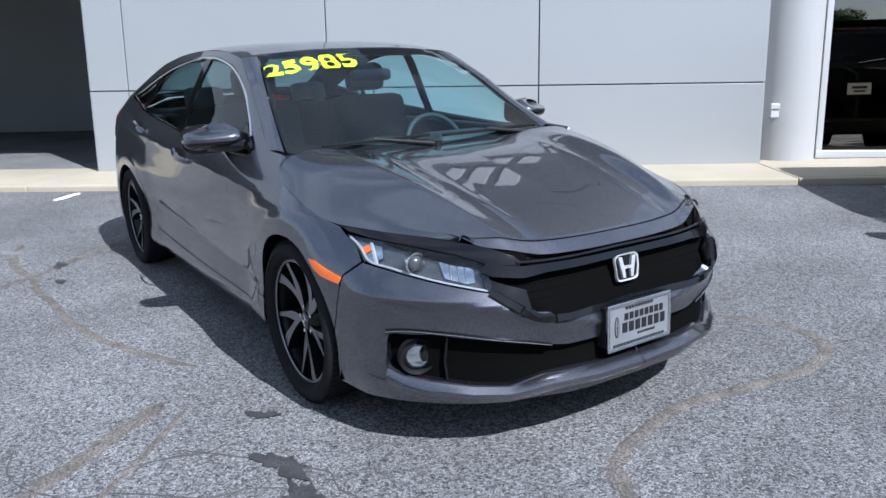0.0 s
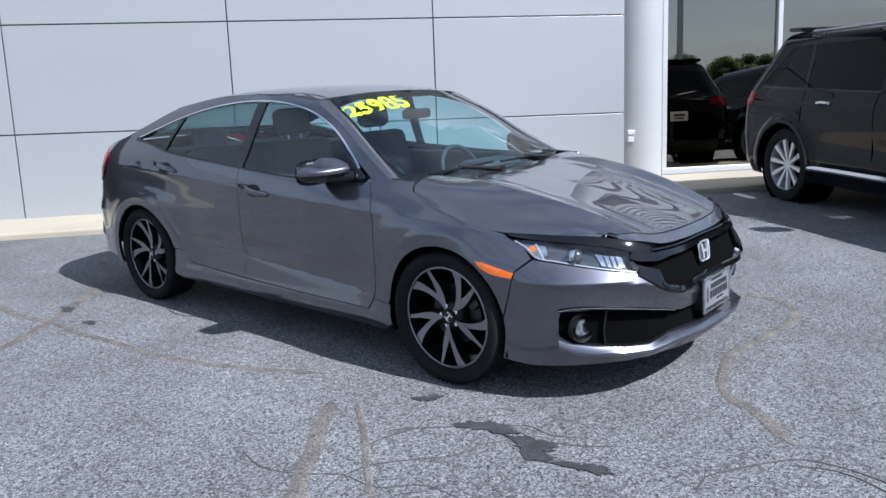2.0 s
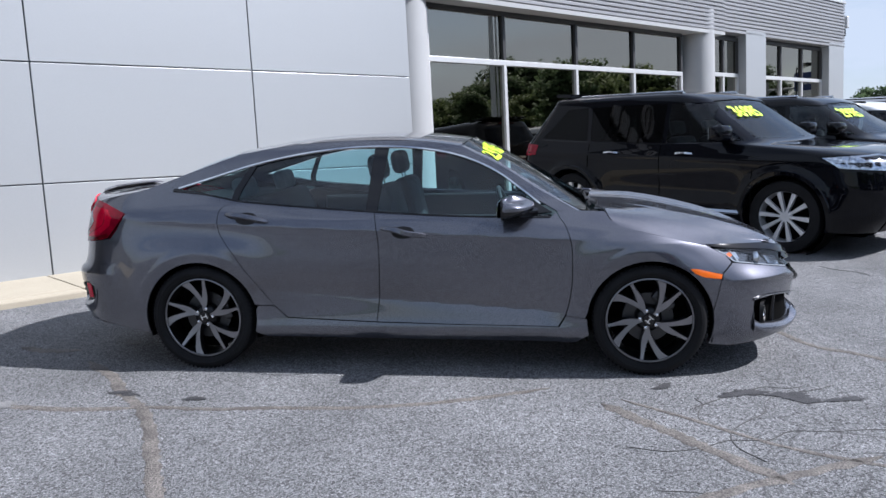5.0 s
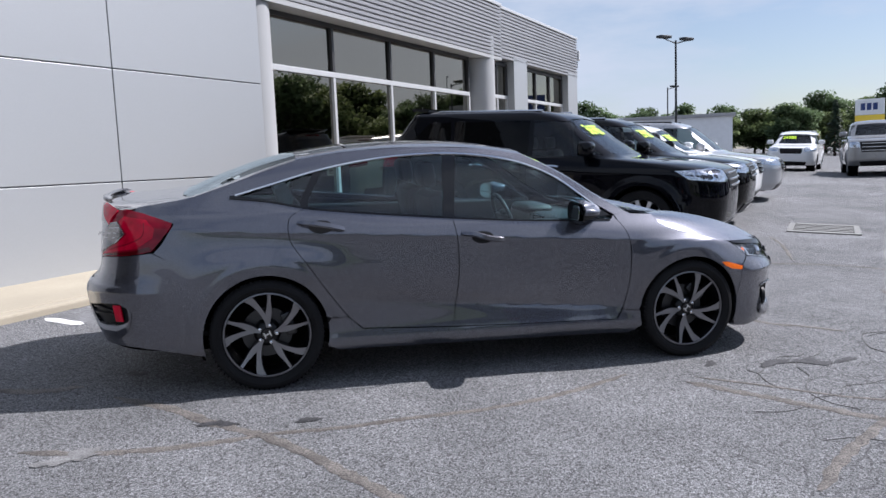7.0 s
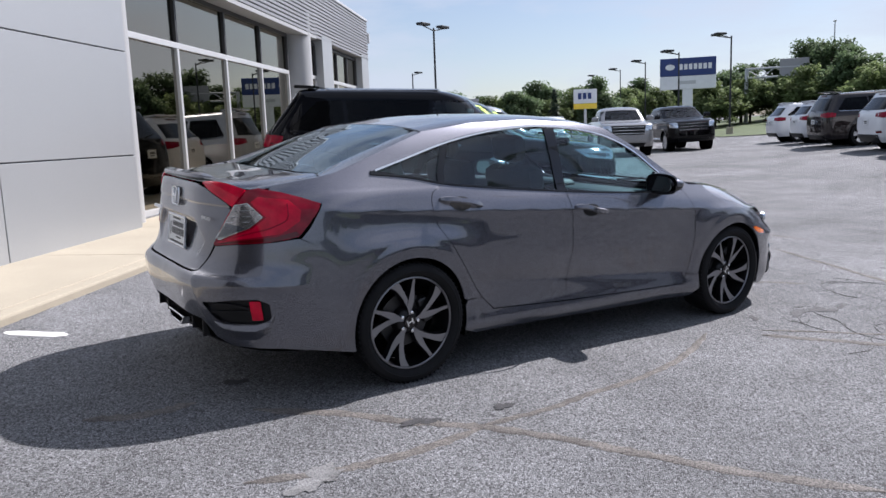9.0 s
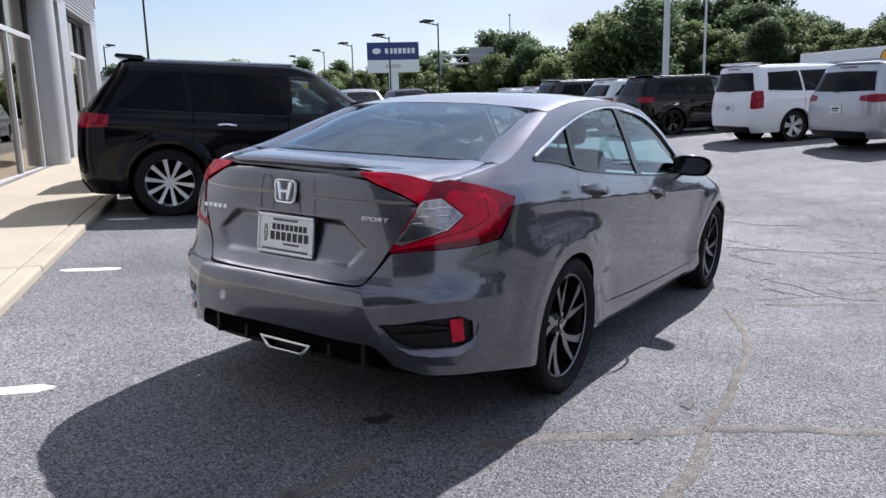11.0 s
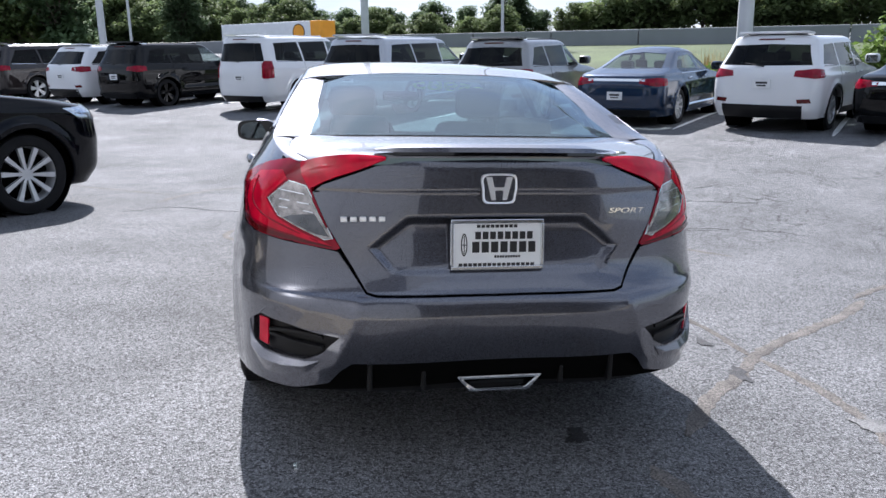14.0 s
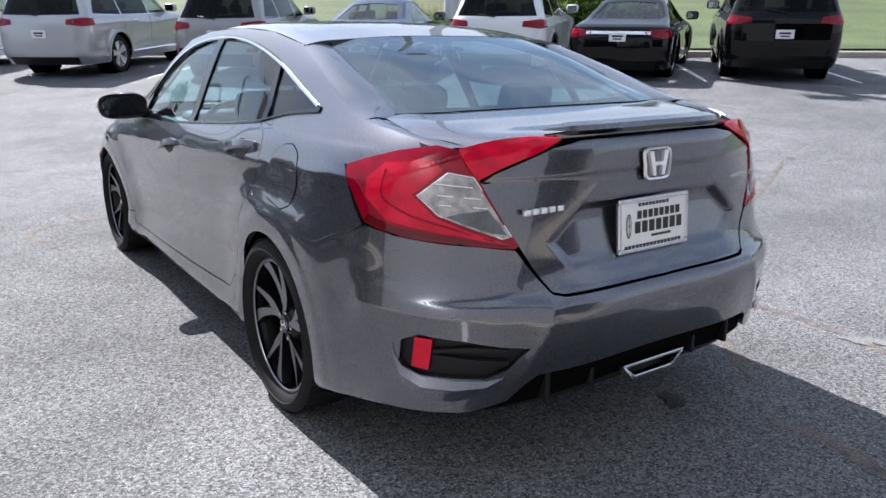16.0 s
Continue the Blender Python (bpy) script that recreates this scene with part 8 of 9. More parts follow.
# the row that backs on to the showroom
vehicle("suv_car", parked(5.57, 1.10, OUT), suv(L=4.83, W=1.00, H=1.78, WB=2.86, R=0.390, fo=1.0, hood=1.12, slope=.42, bright=True, spokes=10, twin=False), "midnight", "gleaming black three-row SUV with bright wheels beside the showroom", "suv", price="36985", h=0.035)
vehicle("suv_car", parked(8.40, 1.0, OUT), suv(L=4.90, W=.96, H=1.73, WB=2.85, R=.375, hood=1.10, slope=.35, bright=True), "black", "dark SUV with a neon price on its windscreen", "suv", price="29985")
vehicle("suv_car", parked(11.1, 1.0, OUT), suv(L=4.40, W=.95, H=1.65, WB=2.68, R=.36, hood=1.05, slope=.4), "white", "small white SUV with a black roof in the row", "suv", price="28985")
vehicle("minivan_car", parked(13.85, 1.0, OUT), suv(L=5.15, W=.99, H=1.74, WB=3.03, R=.35, hood=1.02, slope=.25, rails=True, fo=.98), "silver", "silver minivan at the end of the row", "minivan")
# the row across the lot, tails towards the showroom
vehicle("suv_car", parked(-6.0, -13.4, OUT - 9), suv(L=5.04, W=.995, H=1.78, WB=2.98, R=.38, hood=1.14, slope=.22, bright=True, tl="wide"), "black", "black three-row SUV with bright bumper trim", "suv")
vehicle("saloon_car", parked(-3.35, -13.5, OUT - 15), saloon(L=5.12, W=.956, H=1.487, WB=2.99, R=.36, red_bar=False), "black", "black luxury saloon with a bright bar across its tail", "car")
vehicle("suv_car", parked(-0.8, -13.4, OUT - 10), suv(L=4.76, W=.945, H=1.69, WB=2.78, R=.365, hood=1.07, slope=.32, clad=True), "white", "white SUV with red tail lamps and dark lower cladding", "suv")
vehicle("saloon_car", parked(2.1, -13.4, OUT - 4), saloon(L=4.92, W=.93, H=1.475, WB=2.85, R=.345, red_bar=False, tail_bar=(.875, .925), plate=.60), "blue", "dark blue saloon with a bright bar between its red tail lamps", "car")
vehicle("suv_car", parked(5.0, -13.0, OUT), suv(L=4.60, W=.928, H=1.70, WB=2.69, R=.36, hood=1.06, slope=.35, clad=True), "pewter", "grey compact SUV with roof rails and black cladding", "suv")
vehicle("suv_car", parked(8.7, -13.5, OUT), suv(L=5.19, W=.998, H=1.79, WB=3.07, R=.39, hood=1.12, slope=.25, bright=True), "silver", "large silver three-row SUV with bright alloy wheels", "suv")
vehicle("suv_car", parked(12.1, -13.2, OUT), suv(L=4.88, W=.943, H=1.88, WB=2.79, R=.385, hood=1.16, slope=.10, bright=True, tl="tall"), "white", "tall white off-road SUV with upright tail lamps", "suv")
vehicle("suv_car", parked(16.7, -12.8, OUT), suv(L=4.82, W=.97, H=1.76, WB=2.915, R=.385, hood=1.12, slope=.28, dark_wheels=True, bright=False), "black", "black SUV with dark wheels", "suv")
vehicle("suv_car", parked(19.2, -12.8, OUT), suv(L=4.78, W=.965, H=1.73, WB=2.85, R=.37, hood=1.10, slope=.42, clad=True), "white", "white crossover with dark lower cladding", "suv")
vehicle("suv_car", parked(23.1, -12.9, OUT), suv(L=5.13, W=1.0, H=1.80, WB=3.02, R=.385, hood=1.12, slope=.32, bright=True), "brown", "dark brown three-row SUV", "suv")
vehicle("suv_car", parked(26.4, -12.8, OUT), suv(L=4.40, W=.91, H=1.60, WB=2.66, R=.35, hood=1.02, slope=.40), "white", "small white SUV in the far row", "suv")
vehicle("saloon_car", parked(29.4, -12.8, OUT), suv(L=4.45, W=.91, H=1.62, WB=2.66, R=.35, hood=1.02, slope=.45), "white", "white crossover at the end of the row", "suv")


def pickup(m, paint, label, W=1.0, H=1.95):
    d = suv(L=5.9, W=W, H=H, WB=3.68, R=.42, fo=.96, hood=1.30, slope=.3, rails=False, bright=True, zb=.38)
    fx, rx, hood, cowl, wt, cab = 1.84 + .96, 1.84 + .96 - 5.9, 1.30, 1.50, .68, -1.05
    d["levels"] = [(.38, fx - .14, rx + .10, W - .05, .30, .15), (.55, fx, rx, W - .01, .34, .15), (.85, fx, rx, W, .36, .15), (1.12, fx - .02, rx, W, .38, .15), (1.24, fx - .08, rx, W - .01, .40, .15), (1.31, fx - .36, rx + .02, W - .03, .44, .15),
                   (1.37, cowl, rx + .04, W - .05, .36, .15), (1.40, cowl - .04, cab - .1, W - .06, .34, .16), (H - .28, .60 * wt + .40 * cowl, cab + .02, W - .15, .26, .18), (H - .10, wt + .06, cab + .12, W - .22, .22, .18), (H - .03, wt - .14, cab + .2, W - .30, .2, .18), (H, wt - .3, cab + .3, W - .4, .2, .18)]
    d["ws"] = [(0, 1.42), (W - .27, 1.43), (W - .38, H - .13), (0, H - .10)]
    d["rw"] = [(0, 1.50), (W - .34, 1.50), (W - .40, H - .18), (0, H - .16)]
    d["sides"] = [[(cowl - .25, 1.43), (.35, 1.41), (.33, H - .14), (wt + .06, H - .15), (cowl - .58, H - .34)], [(.24, 1.41), (cab + .16, 1.42), (cab + .26, H - .16), (.22, H - .14)]]
    d["grille"] = (.84, 1.20, W - .34)
    d.update(belt=1.40, seams=[1.40, .30, cab + .1], handles=[.6, -.5], hz=1.26, mirror=(cowl - .34, 1.50), hl_side=[(fx - .30, 1.20), (fx - .25, 1.02)], hl_front=[(W - .34, .98), (W - .38, 1.10), (W - .30, 1.22)],
             tl_side=[(rx + .14, .95), (rx + .14, 1.30)], tl_rear=[(W - .06, 1.31), (W - .14, 1.30), (W - .14, .95), (W - .06, .94)], plate=.65, wiper=None, dlo=[(cowl - .3, 1.40), (.2, 1.39), (cab + .2, 1.40)])
    d["spoiler"] = None
    return vehicle("pickup_truck", m, d, paint, label, "truck")


pickup(parked(27.8, -3.9, 182), "pewter", "tall grey heavy-duty pickup truck facing the lot")
pickup(parked(30.8, -6.8, 186), "black", "black pickup truck facing the lot", H=1.93)
vehicle("suv_car", parked(32.2, -1.1, 176), suv(L=4.65, W=.92, H=1.66, WB=2.72, R=.36, hood=1.05, slope=.35), "white", "white SUV facing the lot", "suv", price="24985")

# ---- poles, signs, distance ----
def lot_lamp(x, y, height, arms, pole_mat, thick=0.07, z0=None, label="tall dark lot lamp with shoebox heads", base=True):
    g = lot(*sn(x, y)) if z0 is None else z0
    t = thing("lot_lamp", Matrix.Translation((x, y, g)), label, "street lamp", "lamps of the lot")
    part("pole", tube((0, 0, 0), (0, 0, height), thick, thick * .75, 10), pole_mat, t, smooth=50)
    if base:
        part("footing", tube((0, 0, -.1), (0, 0, .55), .24, .24, 16), concrete, t, smooth=50)
    for a in arms:
        arm = part("arm", tube((0, 0, height - .15), (1.0 * math.cos(a), 1.0 * math.sin(a), height + .05), .035, .03, 8), pole_mat, t)
        part("head", box(.55, 1.35, -.2, .2, -.06, .08, .03, Matrix.Translation((0, 0, height + .12)) @ Matrix.Rotation(a, 4, 'Z')), pole_mat, t)
    return t


lot_lamp(21.0, 32.1, 6.6, (0.4, 3.5), steel_dark, label="tall dark twin-headed lot lamp")
lot_lamp(33.9, 55.0, 6.0, (0.4,), steel_dark)
lot_lamp(55.5, 47.0, 7.0, (2.2, 2.9), steel_dark)
lot_lamp(66.4, 60.3, 7.6, (2.2, 2.9), steel_dark)
lot_lamp(75.3, 72.7, 8.0, (2.2, 2.9), steel_dark)
lot_lamp(45.0, 34.6, 6.3, (2.2, 2.9), steel_dark)
lot_lamp(44.0, 29.35, 6.8, (2.2, 2.9), steel_dark)
# pale poles behind the far row
for s, n, r in ((1.1, -17.3, .20), (20.9, -28.0, .2), (34.0, -22.6, .2)):
    p = site(s, n)
    lot_lamp(p.x, p.y, 11.5, (0.6, 3.7), steel_pale, r, label="tall pale grey lot lamp pole")
for x, y, z0 in ((53.7, 12.6, 2.4), (43.8, -11.7, 2.3), (98.0, 52.0, 2.0)):
    lot_lamp(x, y, 12, (0.5,), steel_pale, .10, z0, "slender pale highway lamp pole", base=False)


def sign_tower():
    t = thing("pylon_sign", Matrix.Translation((55.6, 42.1, 0.5)) @ pose(0, 0, 0, 0, 0, -52), "tall blue and white dealer pylon sign", "sign")
    part("pole", box(-.45, .45, -.2, .2, 0, 4.2, .05), sign_white, t)
    part("blue_panel", box(-2.45, 2.45, -.25, .25, 5.2, 6.8, .03), sign_blue, t)
    part("white_panel", box(-2.45, 2.45, -.25, .25, 4.0, 5.18, .03), sign_white, t)
    for sgn in (-1, 1):
        y = sgn * .255
        for k in range(7):
            part("name_bar", box(-.75 + .42 * k, -.45 + .42 * k, min(y, y + sgn * .03), max(y, y + sgn * .03), 5.75, 6.25), sign_white, t)
        bm = prism([(.42 * math.cos(a), .26 * math.sin(a)) for a in np.linspace(0, 6.2832, 25)[:-1]], .03, pose(-1.55, y if sgn > 0 else y - .03, 6.0, 90, 0, 0))
        part("emblem", bm, sign_white, t)
        part("lower_bar", box(-.7, .7, min(y, y + sgn * .02), max(y, y + sgn * .02), 4.45, 4.75), steel_pale, t)


sign_tower()
t = thing("shop_sign", Matrix.Translation((47.3, 46.9, 0.6)) @ pose(0, 0, 0, 0, 0, -48) @ Matrix.Diagonal((0.8, 0.8, 0.84, 1)), "small white and yellow shop sign on a post", "sign")
part("post", tube((0, 0, 0), (0, 0, 3.0), .15), steel_pale, t)
part("board", box(-1.3, 1.3, -.15, .15, 3.5, 5.0, .02), sign_white, t)
part("lower_board", box(-1.3, 1.3, -.15, .15, 2.9, 3.48, .02), sign_yellow, t)
for k in range(3):
    part("name_bar", box(-.8 + .55 * k, -.4 + .55 * k, -.18, -.15, 3.95, 4.6), sign_blue, t)

t = thing("highway_gantry", Matrix.Translation((75.1, 49.3, 1.2)) @ pose(0, 0, 0, 0, 0, -57), "grey steel highway sign gantry", "gantry")
part("post", tube((0, 0, 0), (0, 0, 6.1), .22), steel_pale, t)
bm = tube((0, 0, 6.0), (7.5, 0, 6.0), .12)
add_tube(bm, (0, 0, 5.0), (7.5, 0, 5.0), .12)
for k in range(6):
    add_tube(bm, (1.5 * k, 0, 5.0 if k % 2 else 6.0), (1.5 * k + 1.4, 0, 6.0 if k % 2 else 5.0), .06)
part("truss", bm, steel_pale, t)
part("sign_back", box(3.4, 6.4, -.1, .0, 4.4, 6.9, .02), alu_grey, t)

# long low white shop far down the lot
hall = thing("white_hall", Matrix.Translation((27.5, 47.0, 0.6)) @ pose(0, 0, 0, 0, 0, -31), "long low white flat-roofed shop building", "building")
part("wall", box(-6.5, 6.0, 0, 9, -.5, 3.0), sign_white, hall)
part("roof", box(-6.7, 6.2, -.2, 9.2, 3.0, 3.25, .03), alu_grey, hall)
for k in range(2):
    w_ = part("window", box(6.0 + .0, 6.04, 1.2 + 2.6 * k, 2.4 + 2.6 * k, .6, 2.4), dark_frame, hall)
    part("pane", box(6.04, 6.06, 1.3 + 2.6 * k, 2.3 + 2.6 * k, .7, 2.3), window_glass, w_)
part("door", box(-2.0, -.9, -.04, 0, -.2, 2.0), grey_wall, hall)

# grass banks beyond the lot
def bank(name, s0, s1, n0, n1, lift, mat, label, ds=4.0, dn=2.0):
    sv, nv = np.arange(s0, s1 + .01, ds), np.arange(n0, n1 + .01, dn)
    verts = [tuple(site(s, n, lift)) for s in sv for n in nv]
    w = len(nv)
    faces = [(i * w + j, (i + 1) * w + j, (i + 1) * w + j + 1, i * w + j + 1) for i in range(len(sv) - 1) for j in range(w - 1)]
    return mesh_object(name, verts, faces, mat, None, label, kind="structure", category="ground")


bank("grass_verge", -60, 28, -38, -16.3, 0.05, grass, "green grass bank beside the lot")
bank("grass_field", -60, 140, -120, -44, 0.05, grass, "grass beyond the highway", 10, 6)
bank("grass_verge_far", 44, 120, -40, -12, 0.05, grass, "green grass beside the road")
bank("highway", -60, 140, -44, -38, 0.03, asphalt, "grey highway along the bank", 8, 2)
kerb_line = tagged(new("kerb"), "pale concrete kerb at the edge of the lot", "kerb", kind="structure")
for k in range(22):
    p0, p1 = site(-30 + 2.7 * k, -16.2), site(-30 + 2.7 * (k + 1) - .03, -16.2)
    d = p1 - p0
    turn = d.to_track_quat('X', 'Z').to_matrix().to_4x4()
    part("kerb_stone", box(0, d.length, -.08, .08, -.1, .14, .02, Matrix.Translation(p0) @ turn), concrete, kerb_line)
barrier = tagged(new("barrier"), "grey concrete highway barrier wall", "barrier", kind="structure")
for k in range(34):
    p0, p1 = site(-60 + 5 * k, -37.6), site(-60 + 5 * (k + 1) - .05, -37.6)
    d = p1 - p0
    turn = d.to_track_quat('X', 'Z').to_matrix().to_4x4()
    part("barrier_block", box(0, d.length, -.15, .15, -.3, .85, .05, Matrix.Translation(p0) @ turn), grey_wall, barrier)

trailer = thing("box_trailer", Matrix.Translation((56.0, 2.6, 2.05)) @ pose(0, 0, 0, 0, 0, 229.3), "white box trailer with a round orange emblem on the highway", "trailer")
part("box", box(-5.0, 3.9, -.8, .8, .75, 2.35, .03), sign_white, trailer)
part("end_panel", box(3.9, 4.9, -.8, .8, .75, 2.35, .03), sign_orange, trailer)
part("skirt", box(-4.6, 4.6, -.7, .7, .45, .74), steel_dark, trailer)
part("emblem", prism([(.5 * math.cos(a), .5 * math.sin(a)) for a in np.linspace(0, 6.2832, 33)[:-1]], .02, pose(2.8, -.8, 1.6, 90, 0, 0)), sign_orange, trailer)
part("emblem_ring", prism([(.58 * math.cos(a), .58 * math.sin(a)) for a in np.linspace(0, 6.2832, 33)[:-1]], .01, pose(2.8, -.8, 1.6, 90, 0, 0)), ink_black, trailer)
for z in (1.35, 1.55):
    part("stripe", box(-4.4, -1.2, -.806, -.8, z, z + .05), ink_black, trailer)
for x in (-4.0, -3.1, 3.2, 4.1):
    part("wheel", lathe([(-.8, .001), (-.8, .38), (-.55, .38), (-.55, .001)], 20), rubber, trailer).matrix_basis = pose(x, 0, .38)


# ---- trees ----
def leaf_cloud(rng, lobes, count, size, up=0.25):
    """Small bent leaf sprays spread through the lobes (centre, radii)."""
    verts, faces, normals = [], [], []
    weight = [r[0] * r[1] * r[2] for _, r in lobes]
    for _ in range(count):
        c, r = rng.choices(lobes, weight)[0]
        while True:
            d = Vector((rng.uniform(-1, 1), rng.uniform(-1, 1), rng.uniform(-1, 1)))
            if 0.3 < d.length <= 1:
                break
        d = d.normalized() * (rng.uniform(0.55, 1.05) if rng.random() < 0.8 else rng.uniform(.2, .6))
        p = Vector(c) + Vector((d.x * r[0], d.y * r[1], d.z * r[2]))
        q = Euler((rng.uniform(-.9, .9), rng.uniform(-.9, .9), rng.uniform(0, 6.3))).to_matrix()
        s = size * rng.uniform(.6, 1.4)
        k = len(verts)
        way = (d.normalized() * 0.8 + Vector((0, 0, .35)) + q.col[2] * (.35 if q.col[2].z > 0 else -.35)).normalized()
        normals += [tuple(way)] * 5
        for x, y, z in ((-1, 0, 0), (-.2, -.55, .12), (.9, -.25, -.1), (1, .3, -.15), (.1, .6, .1)):
            verts.append(tuple(p + q @ Vector((x * s, y * s, z * s))))
        faces.append((k, k + 1, k + 2, k + 3, k + 4))
    return verts, faces, normals


def tree(seed, height, spread, lobes_n, count, size, mat=None, trunk=0.3):
    rng = random.Random(seed)
    t = thing("tree", Matrix(), "broad leafy green tree", "tree", "trees beyond the lot")
    bm = bmesh.new()
    top = height * .55
    add_tube(bm, (0, 0, -.5), (0, 0, top), height * .028, height * .014, 8)
    lobes = []
    for k in range(lobes_n):
        a = 2 * math.pi * k / lobes_n + rng.uniform(-.4, .4)
        z = height * rng.uniform(.16, .88)
        w = spread * (1.0 - .55 * abs(z / height - .5) / .5) * rng.uniform(.25, .7)
        c = (w * math.cos(a), w * math.sin(a), z)
        r = height * rng.uniform(.09, .17)
        lobes.append((c, (r * 1.15, r * 1.15, r * .85)))
        add_tube(bm, (0, 0, height * rng.uniform(.2, .5)), c, height * .010, height * .003, 6)
    lobes.append(((0, 0, height * .82), (height * .16, height * .16, height * .17)))
    lobes.append(((0, 0, height * .5), (spread * .5, spread * .5, height * .25)))
    part("trunk", bm, bark, t, "brown trunk with limbs", smooth=50)
    v, f, n = leaf_cloud(rng, lobes, count, size)
    mesh_object("crown", v, f, mat or leaf, t, "ragged green crown", n)
    return t


rng = random.Random(11)
kinds = [tree(21, 9.5, 5.4, 34, 7600, .22), tree(22, 8.0, 5.0, 30, 7000, .20), tree(23, 10.5, 5.0, 38, 7800, .23), tree(24, 6.0, 5.6, 26, 5200, .18, leaf_pale)]
spots = []
# belt of trees beyond the highway and down the road
for k in range(44):
    spots.append((-58 + 3.55 * k + rng.uniform(-1.5, 1.5), -52 - rng.uniform(0, 7) - .05 * max(0, k - 20) ** 1.5, rng.choice((0, 1, 2)), rng.uniform(.75, 1.15)))
for k in range(14):
    spots.append((-50 + 11.0 * k + rng.uniform(-1.5, 1.5), -62 - rng.uniform(0, 6), rng.choice((0, 2)), 1.0))
for k in range(62):
    spots.append((-50 + 2.4 * k + rng.uniform(-2, 2), -47.5 - rng.uniform(0, 2), 3, rng.uniform(.6, .95)))
for s, n, kd, sc in ((84.5, -33, 0, 1.05), (90, -30, 1, .95), (97, -36, 2, 1.0), (93, -26, 1, .9), (103, -22, 0, .95), (110, -16, 1, .9), (112, -30, 2, .95), (108, -8, 3, 1.0), (104, -2, 1, .7), (98, 1, 3, .9), (79.6, .8, 1, .62), (86, 4, 3, .8), (70, 14, 1, .62), (74, 10, 3, .9), (82, 12, 1, .66), (66, 19, 3, .9), (90, 18, 1, .8), (70, 25, 1, .8), (58, 24, 3, .9), (101, -13, 3, 1.1), (88, -20, 3, 1.0), (95, -15, 3, .9),
                     (118, 0, 1, 1.0), (120, 12, 0, .9), (112, 22, 1, .9), (60, -33, 3, 1.0), (66, -30, 3, .9), (73, -31, 1, .8), (55.6, -34.5, 0, 1.0), (53.5, -45, 2, .95)):
    spots.append((s, n, kd, sc))
for k in range(26):
    a, d = radians(23 + 2.1 * k), rng.uniform(84, 100)
    spots.append((*sn(-4.8 + d * math.cos(a), d * math.sin(a)), rng.choice((1, 3, 3)), 1.0))
used = set()
tall = [9.5, 8.0, 10.5, 6.0]
BEARING = [-90, -23, -19, -12, -8, -3, 2, 6, 8.5, 20, 22, 26, 30, 35, 50, 120]
RISE = [7.5, 7.5, 4.9, 5.0, 4.4, 4.7, 5.3, 5.8, 6.9, 6.9, 4.6, 5.0, 5.2, 3.6, 3.4, 3.4]
for s, n, kd, sc in spots:
    g = site(s, n)
    away = math.hypot(g.x + 4.8, g.y)
    rise = np.interp(math.degrees(math.atan2(g.y, g.x + 4.8)), BEARING, RISE) * (rng.uniform(.60, .88) if kd == 3 else rng.uniform(.74, 1.06))
    sc = max(.25, (1.44 + away * math.tan(radians(rise)) - g.z) / tall[kd])
    m = Matrix.Translation(g) @ pose(0, 0, 0, 0, 0, rng.uniform(0, 360)) @ Matrix.Diagonal((sc, sc, sc * rng.uniform(.9, 1.1), 1))
    if kd not in used:
        used.add(kd)
        kinds[kd].matrix_basis = m
        continue
    c = copy_thing(kinds[kd], Matrix())
    c.matrix_basis = m

# spruce
sp = thing("spruce_tree", Matrix.Translation(site(79.5, -2.9)), "dark narrow spruce tree", "tree", "trees beyond the lot")
part("trunk", tube((0, 0, -.3), (0, 0, 5.2), .14, .03, 8), bark, sp)
rs = random.Random(5)
vv, ff = [], []
for k in range(900):
    z = rs.uniform(.5, 5.4)
    r = 1.6 * (1 - z / 5.6) * rs.uniform(.35, 1.05)
    a = rs.uniform(0, 6.283)
    p = Vector((r * math.cos(a), r * math.sin(a), z - .18 * r))
    d = Vector((math.cos(a), math.sin(a), -.35)) * .28
    w_ = Vector((-math.sin(a), math.cos(a), 0)) * .12
    i = len(vv)
    vv += [tuple(p - d), tuple(p - w_), tuple(p + d), tuple(p + w_)]
    ff.append((i, i + 1, i + 2, i + 3))
mesh_object("crown", vv, ff, leaf_dark, sp, "dense dark needles", smooth=False)


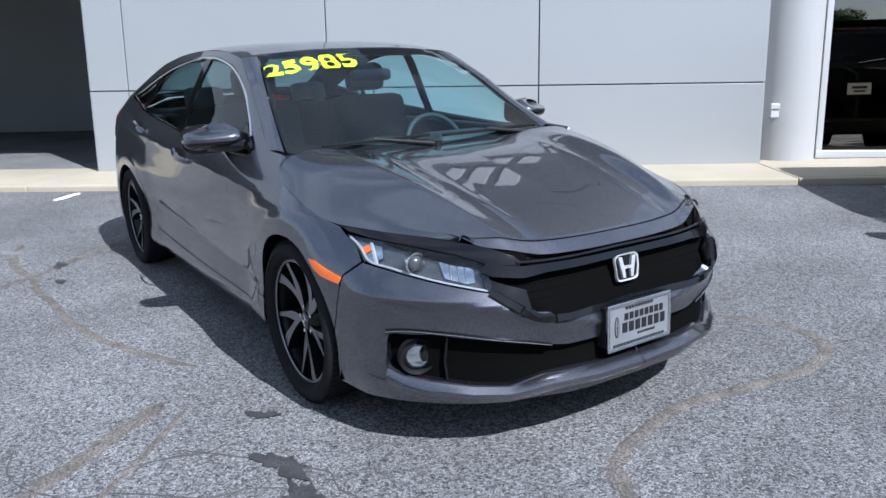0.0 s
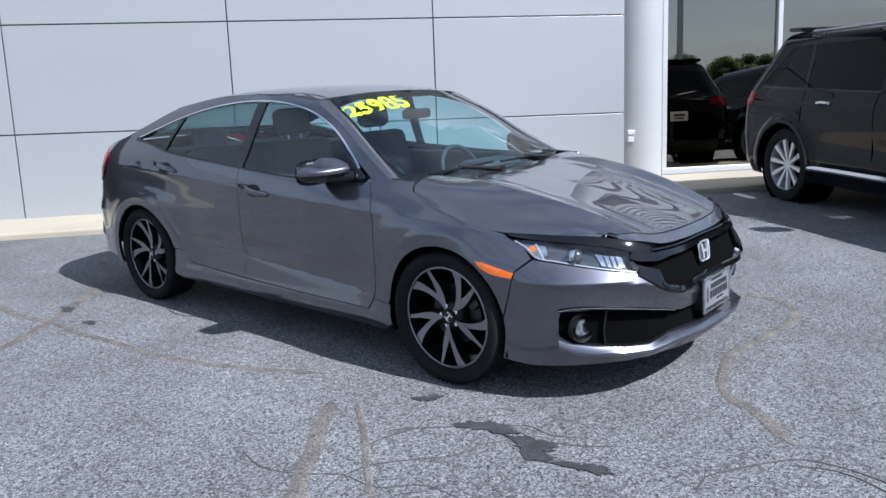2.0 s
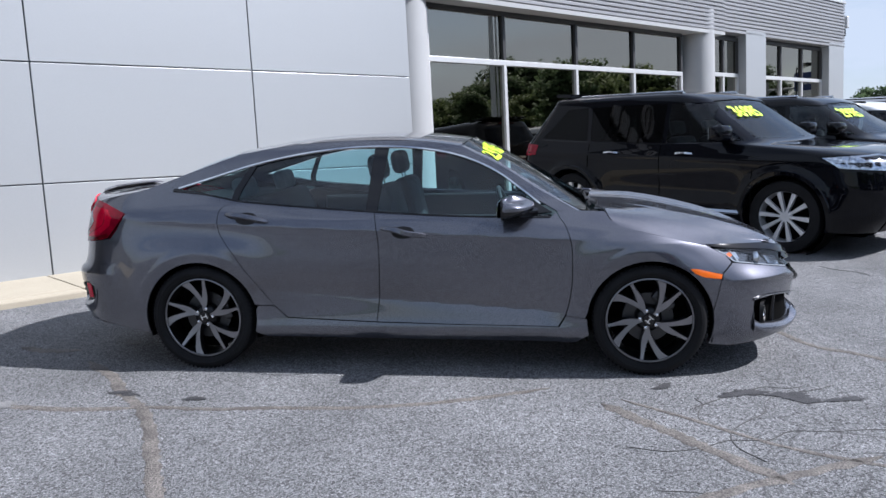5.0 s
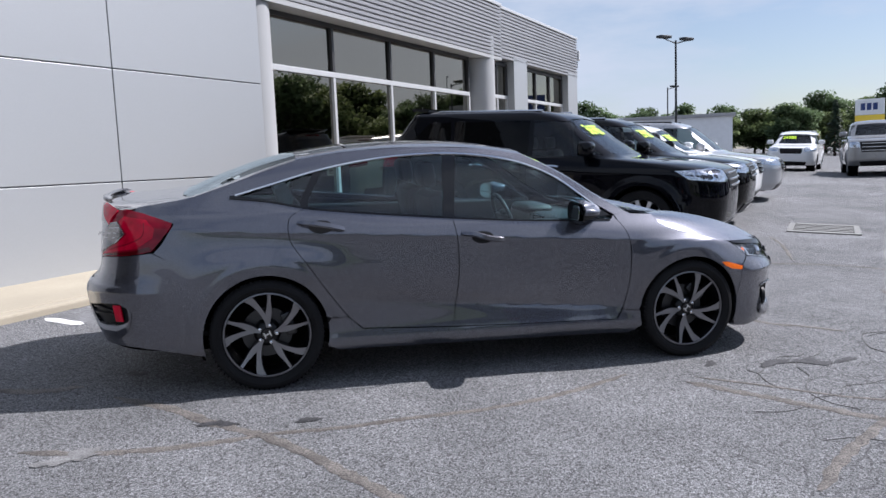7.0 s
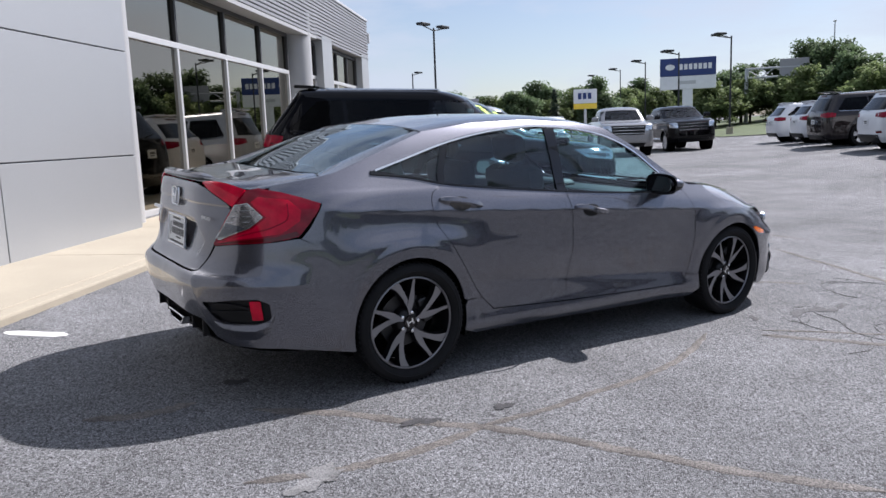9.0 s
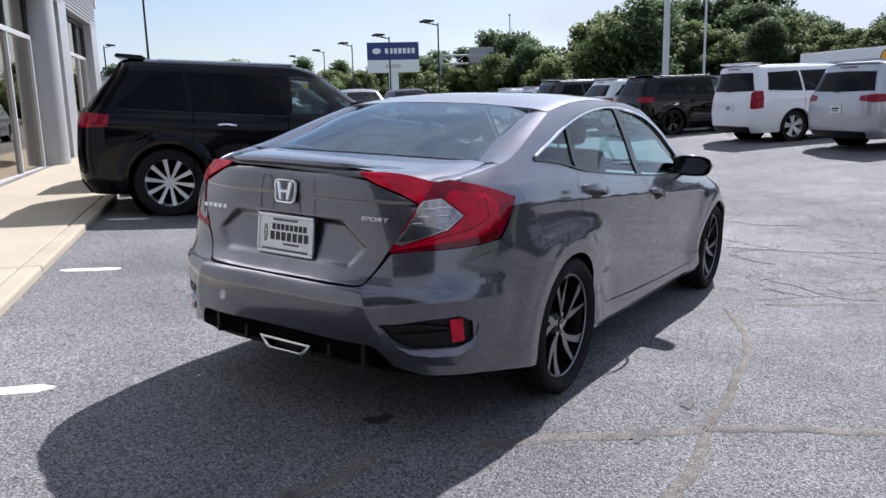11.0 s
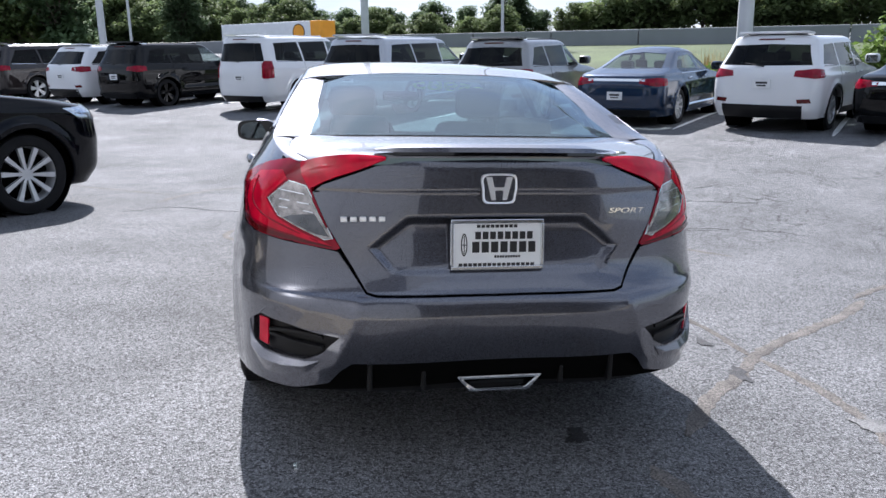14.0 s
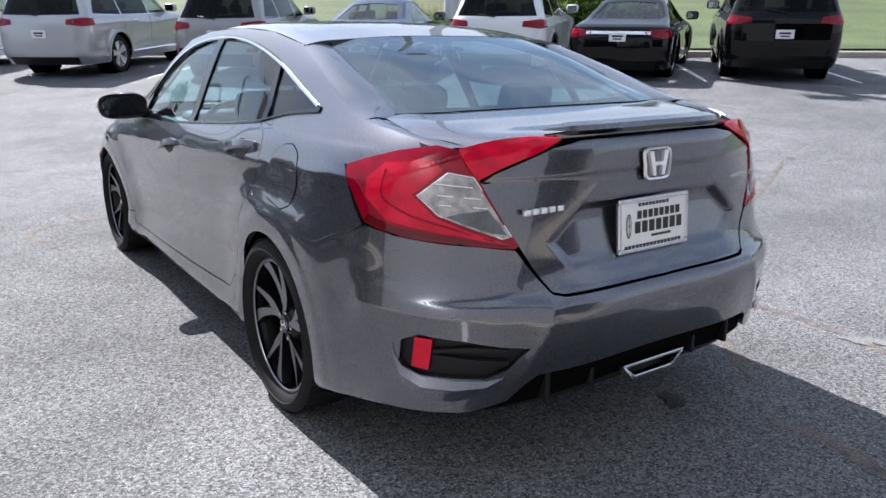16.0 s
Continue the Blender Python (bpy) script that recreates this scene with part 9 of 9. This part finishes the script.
def shrub(s, n, r, h, mat, seed, count, size, name="shrub", label="bright green leafy shrub in a planting bed"):
    rs = random.Random(seed)
    g = site(s, n)
    t = thing(name, Matrix.Translation(g), label, name.replace("_", " "))
    bm = bmesh.new()
    lobes = []
    for k in range(7):
        a = 6.283 * k / 7
        c = (r * .5 * math.cos(a), r * .5 * math.sin(a), h * rs.uniform(.35, .75))
        lobes.append((c, (r * .55, r * .55, h * .33)))
        add_tube(bm, (0, 0, 0), c, .02, .008, 5)
    lobes.append(((0, 0, h * .6), (r * .6, r * .6, h * .42)))
    part("stem", bm, bark, t)
    v, f, n = leaf_cloud(rs, lobes, count, size)
    mesh_object("foliage", v, f, mat, t, "small leaves", n)


shrub(-2.3, -17.2, 1.1, 2.2, shrub_leaf, 31, 2600, .07)
shrub(-3.6, -17.6, 1.0, 1.7, shrub_leaf, 32, 2000, .07)
shrub(1.9, -17.0, .9, 1.0, shrub_leaf, 33, 1500, .07, label="low green shrub beside a lamp pole")
shrub(0.1, -17.2, .8, .9, shrub_leaf, 34, 1300, .07, label="low green shrub beside a lamp pole")


def tuft(s, n, h, seed):
    rs = random.Random(seed)
    t = thing("ornamental_grass", Matrix.Translation(site(s, n)), "clump of tall straw-coloured ornamental grass", "grass")
    bm = bmesh.new()
    for k in range(160):
        a, l = rs.uniform(0, 6.283), h * rs.uniform(.6, 1.1)
        lean = rs.uniform(.05, .35)
        x, y = .15 * math.cos(a) * rs.random(), .15 * math.sin(a) * rs.random()
        p = [Vector((x + lean * l * t_ ** 2 * math.cos(a), y + lean * l * t_ ** 2 * math.sin(a), l * t_)) for t_ in (0, .5, 1)]
        w_ = Vector((-math.sin(a), math.cos(a), 0)) * .012
        vs = [bm.verts.new(q) for q in (p[0] - w_, p[0] + w_, p[1] + w_, p[1] - w_, p[2])]
        bm.faces.new(vs[:4])
        bm.faces.new((vs[3], vs[2], vs[4]))
    part("blades", bm, straw, t)


for k, (s, n) in enumerate(((1.6, -18.0), (2.2, -18.3), (0.4, -18.1), (-0.4, -18.4), (2.9, -18.0))):
    tuft(s, n, 1.3, 50 + k)
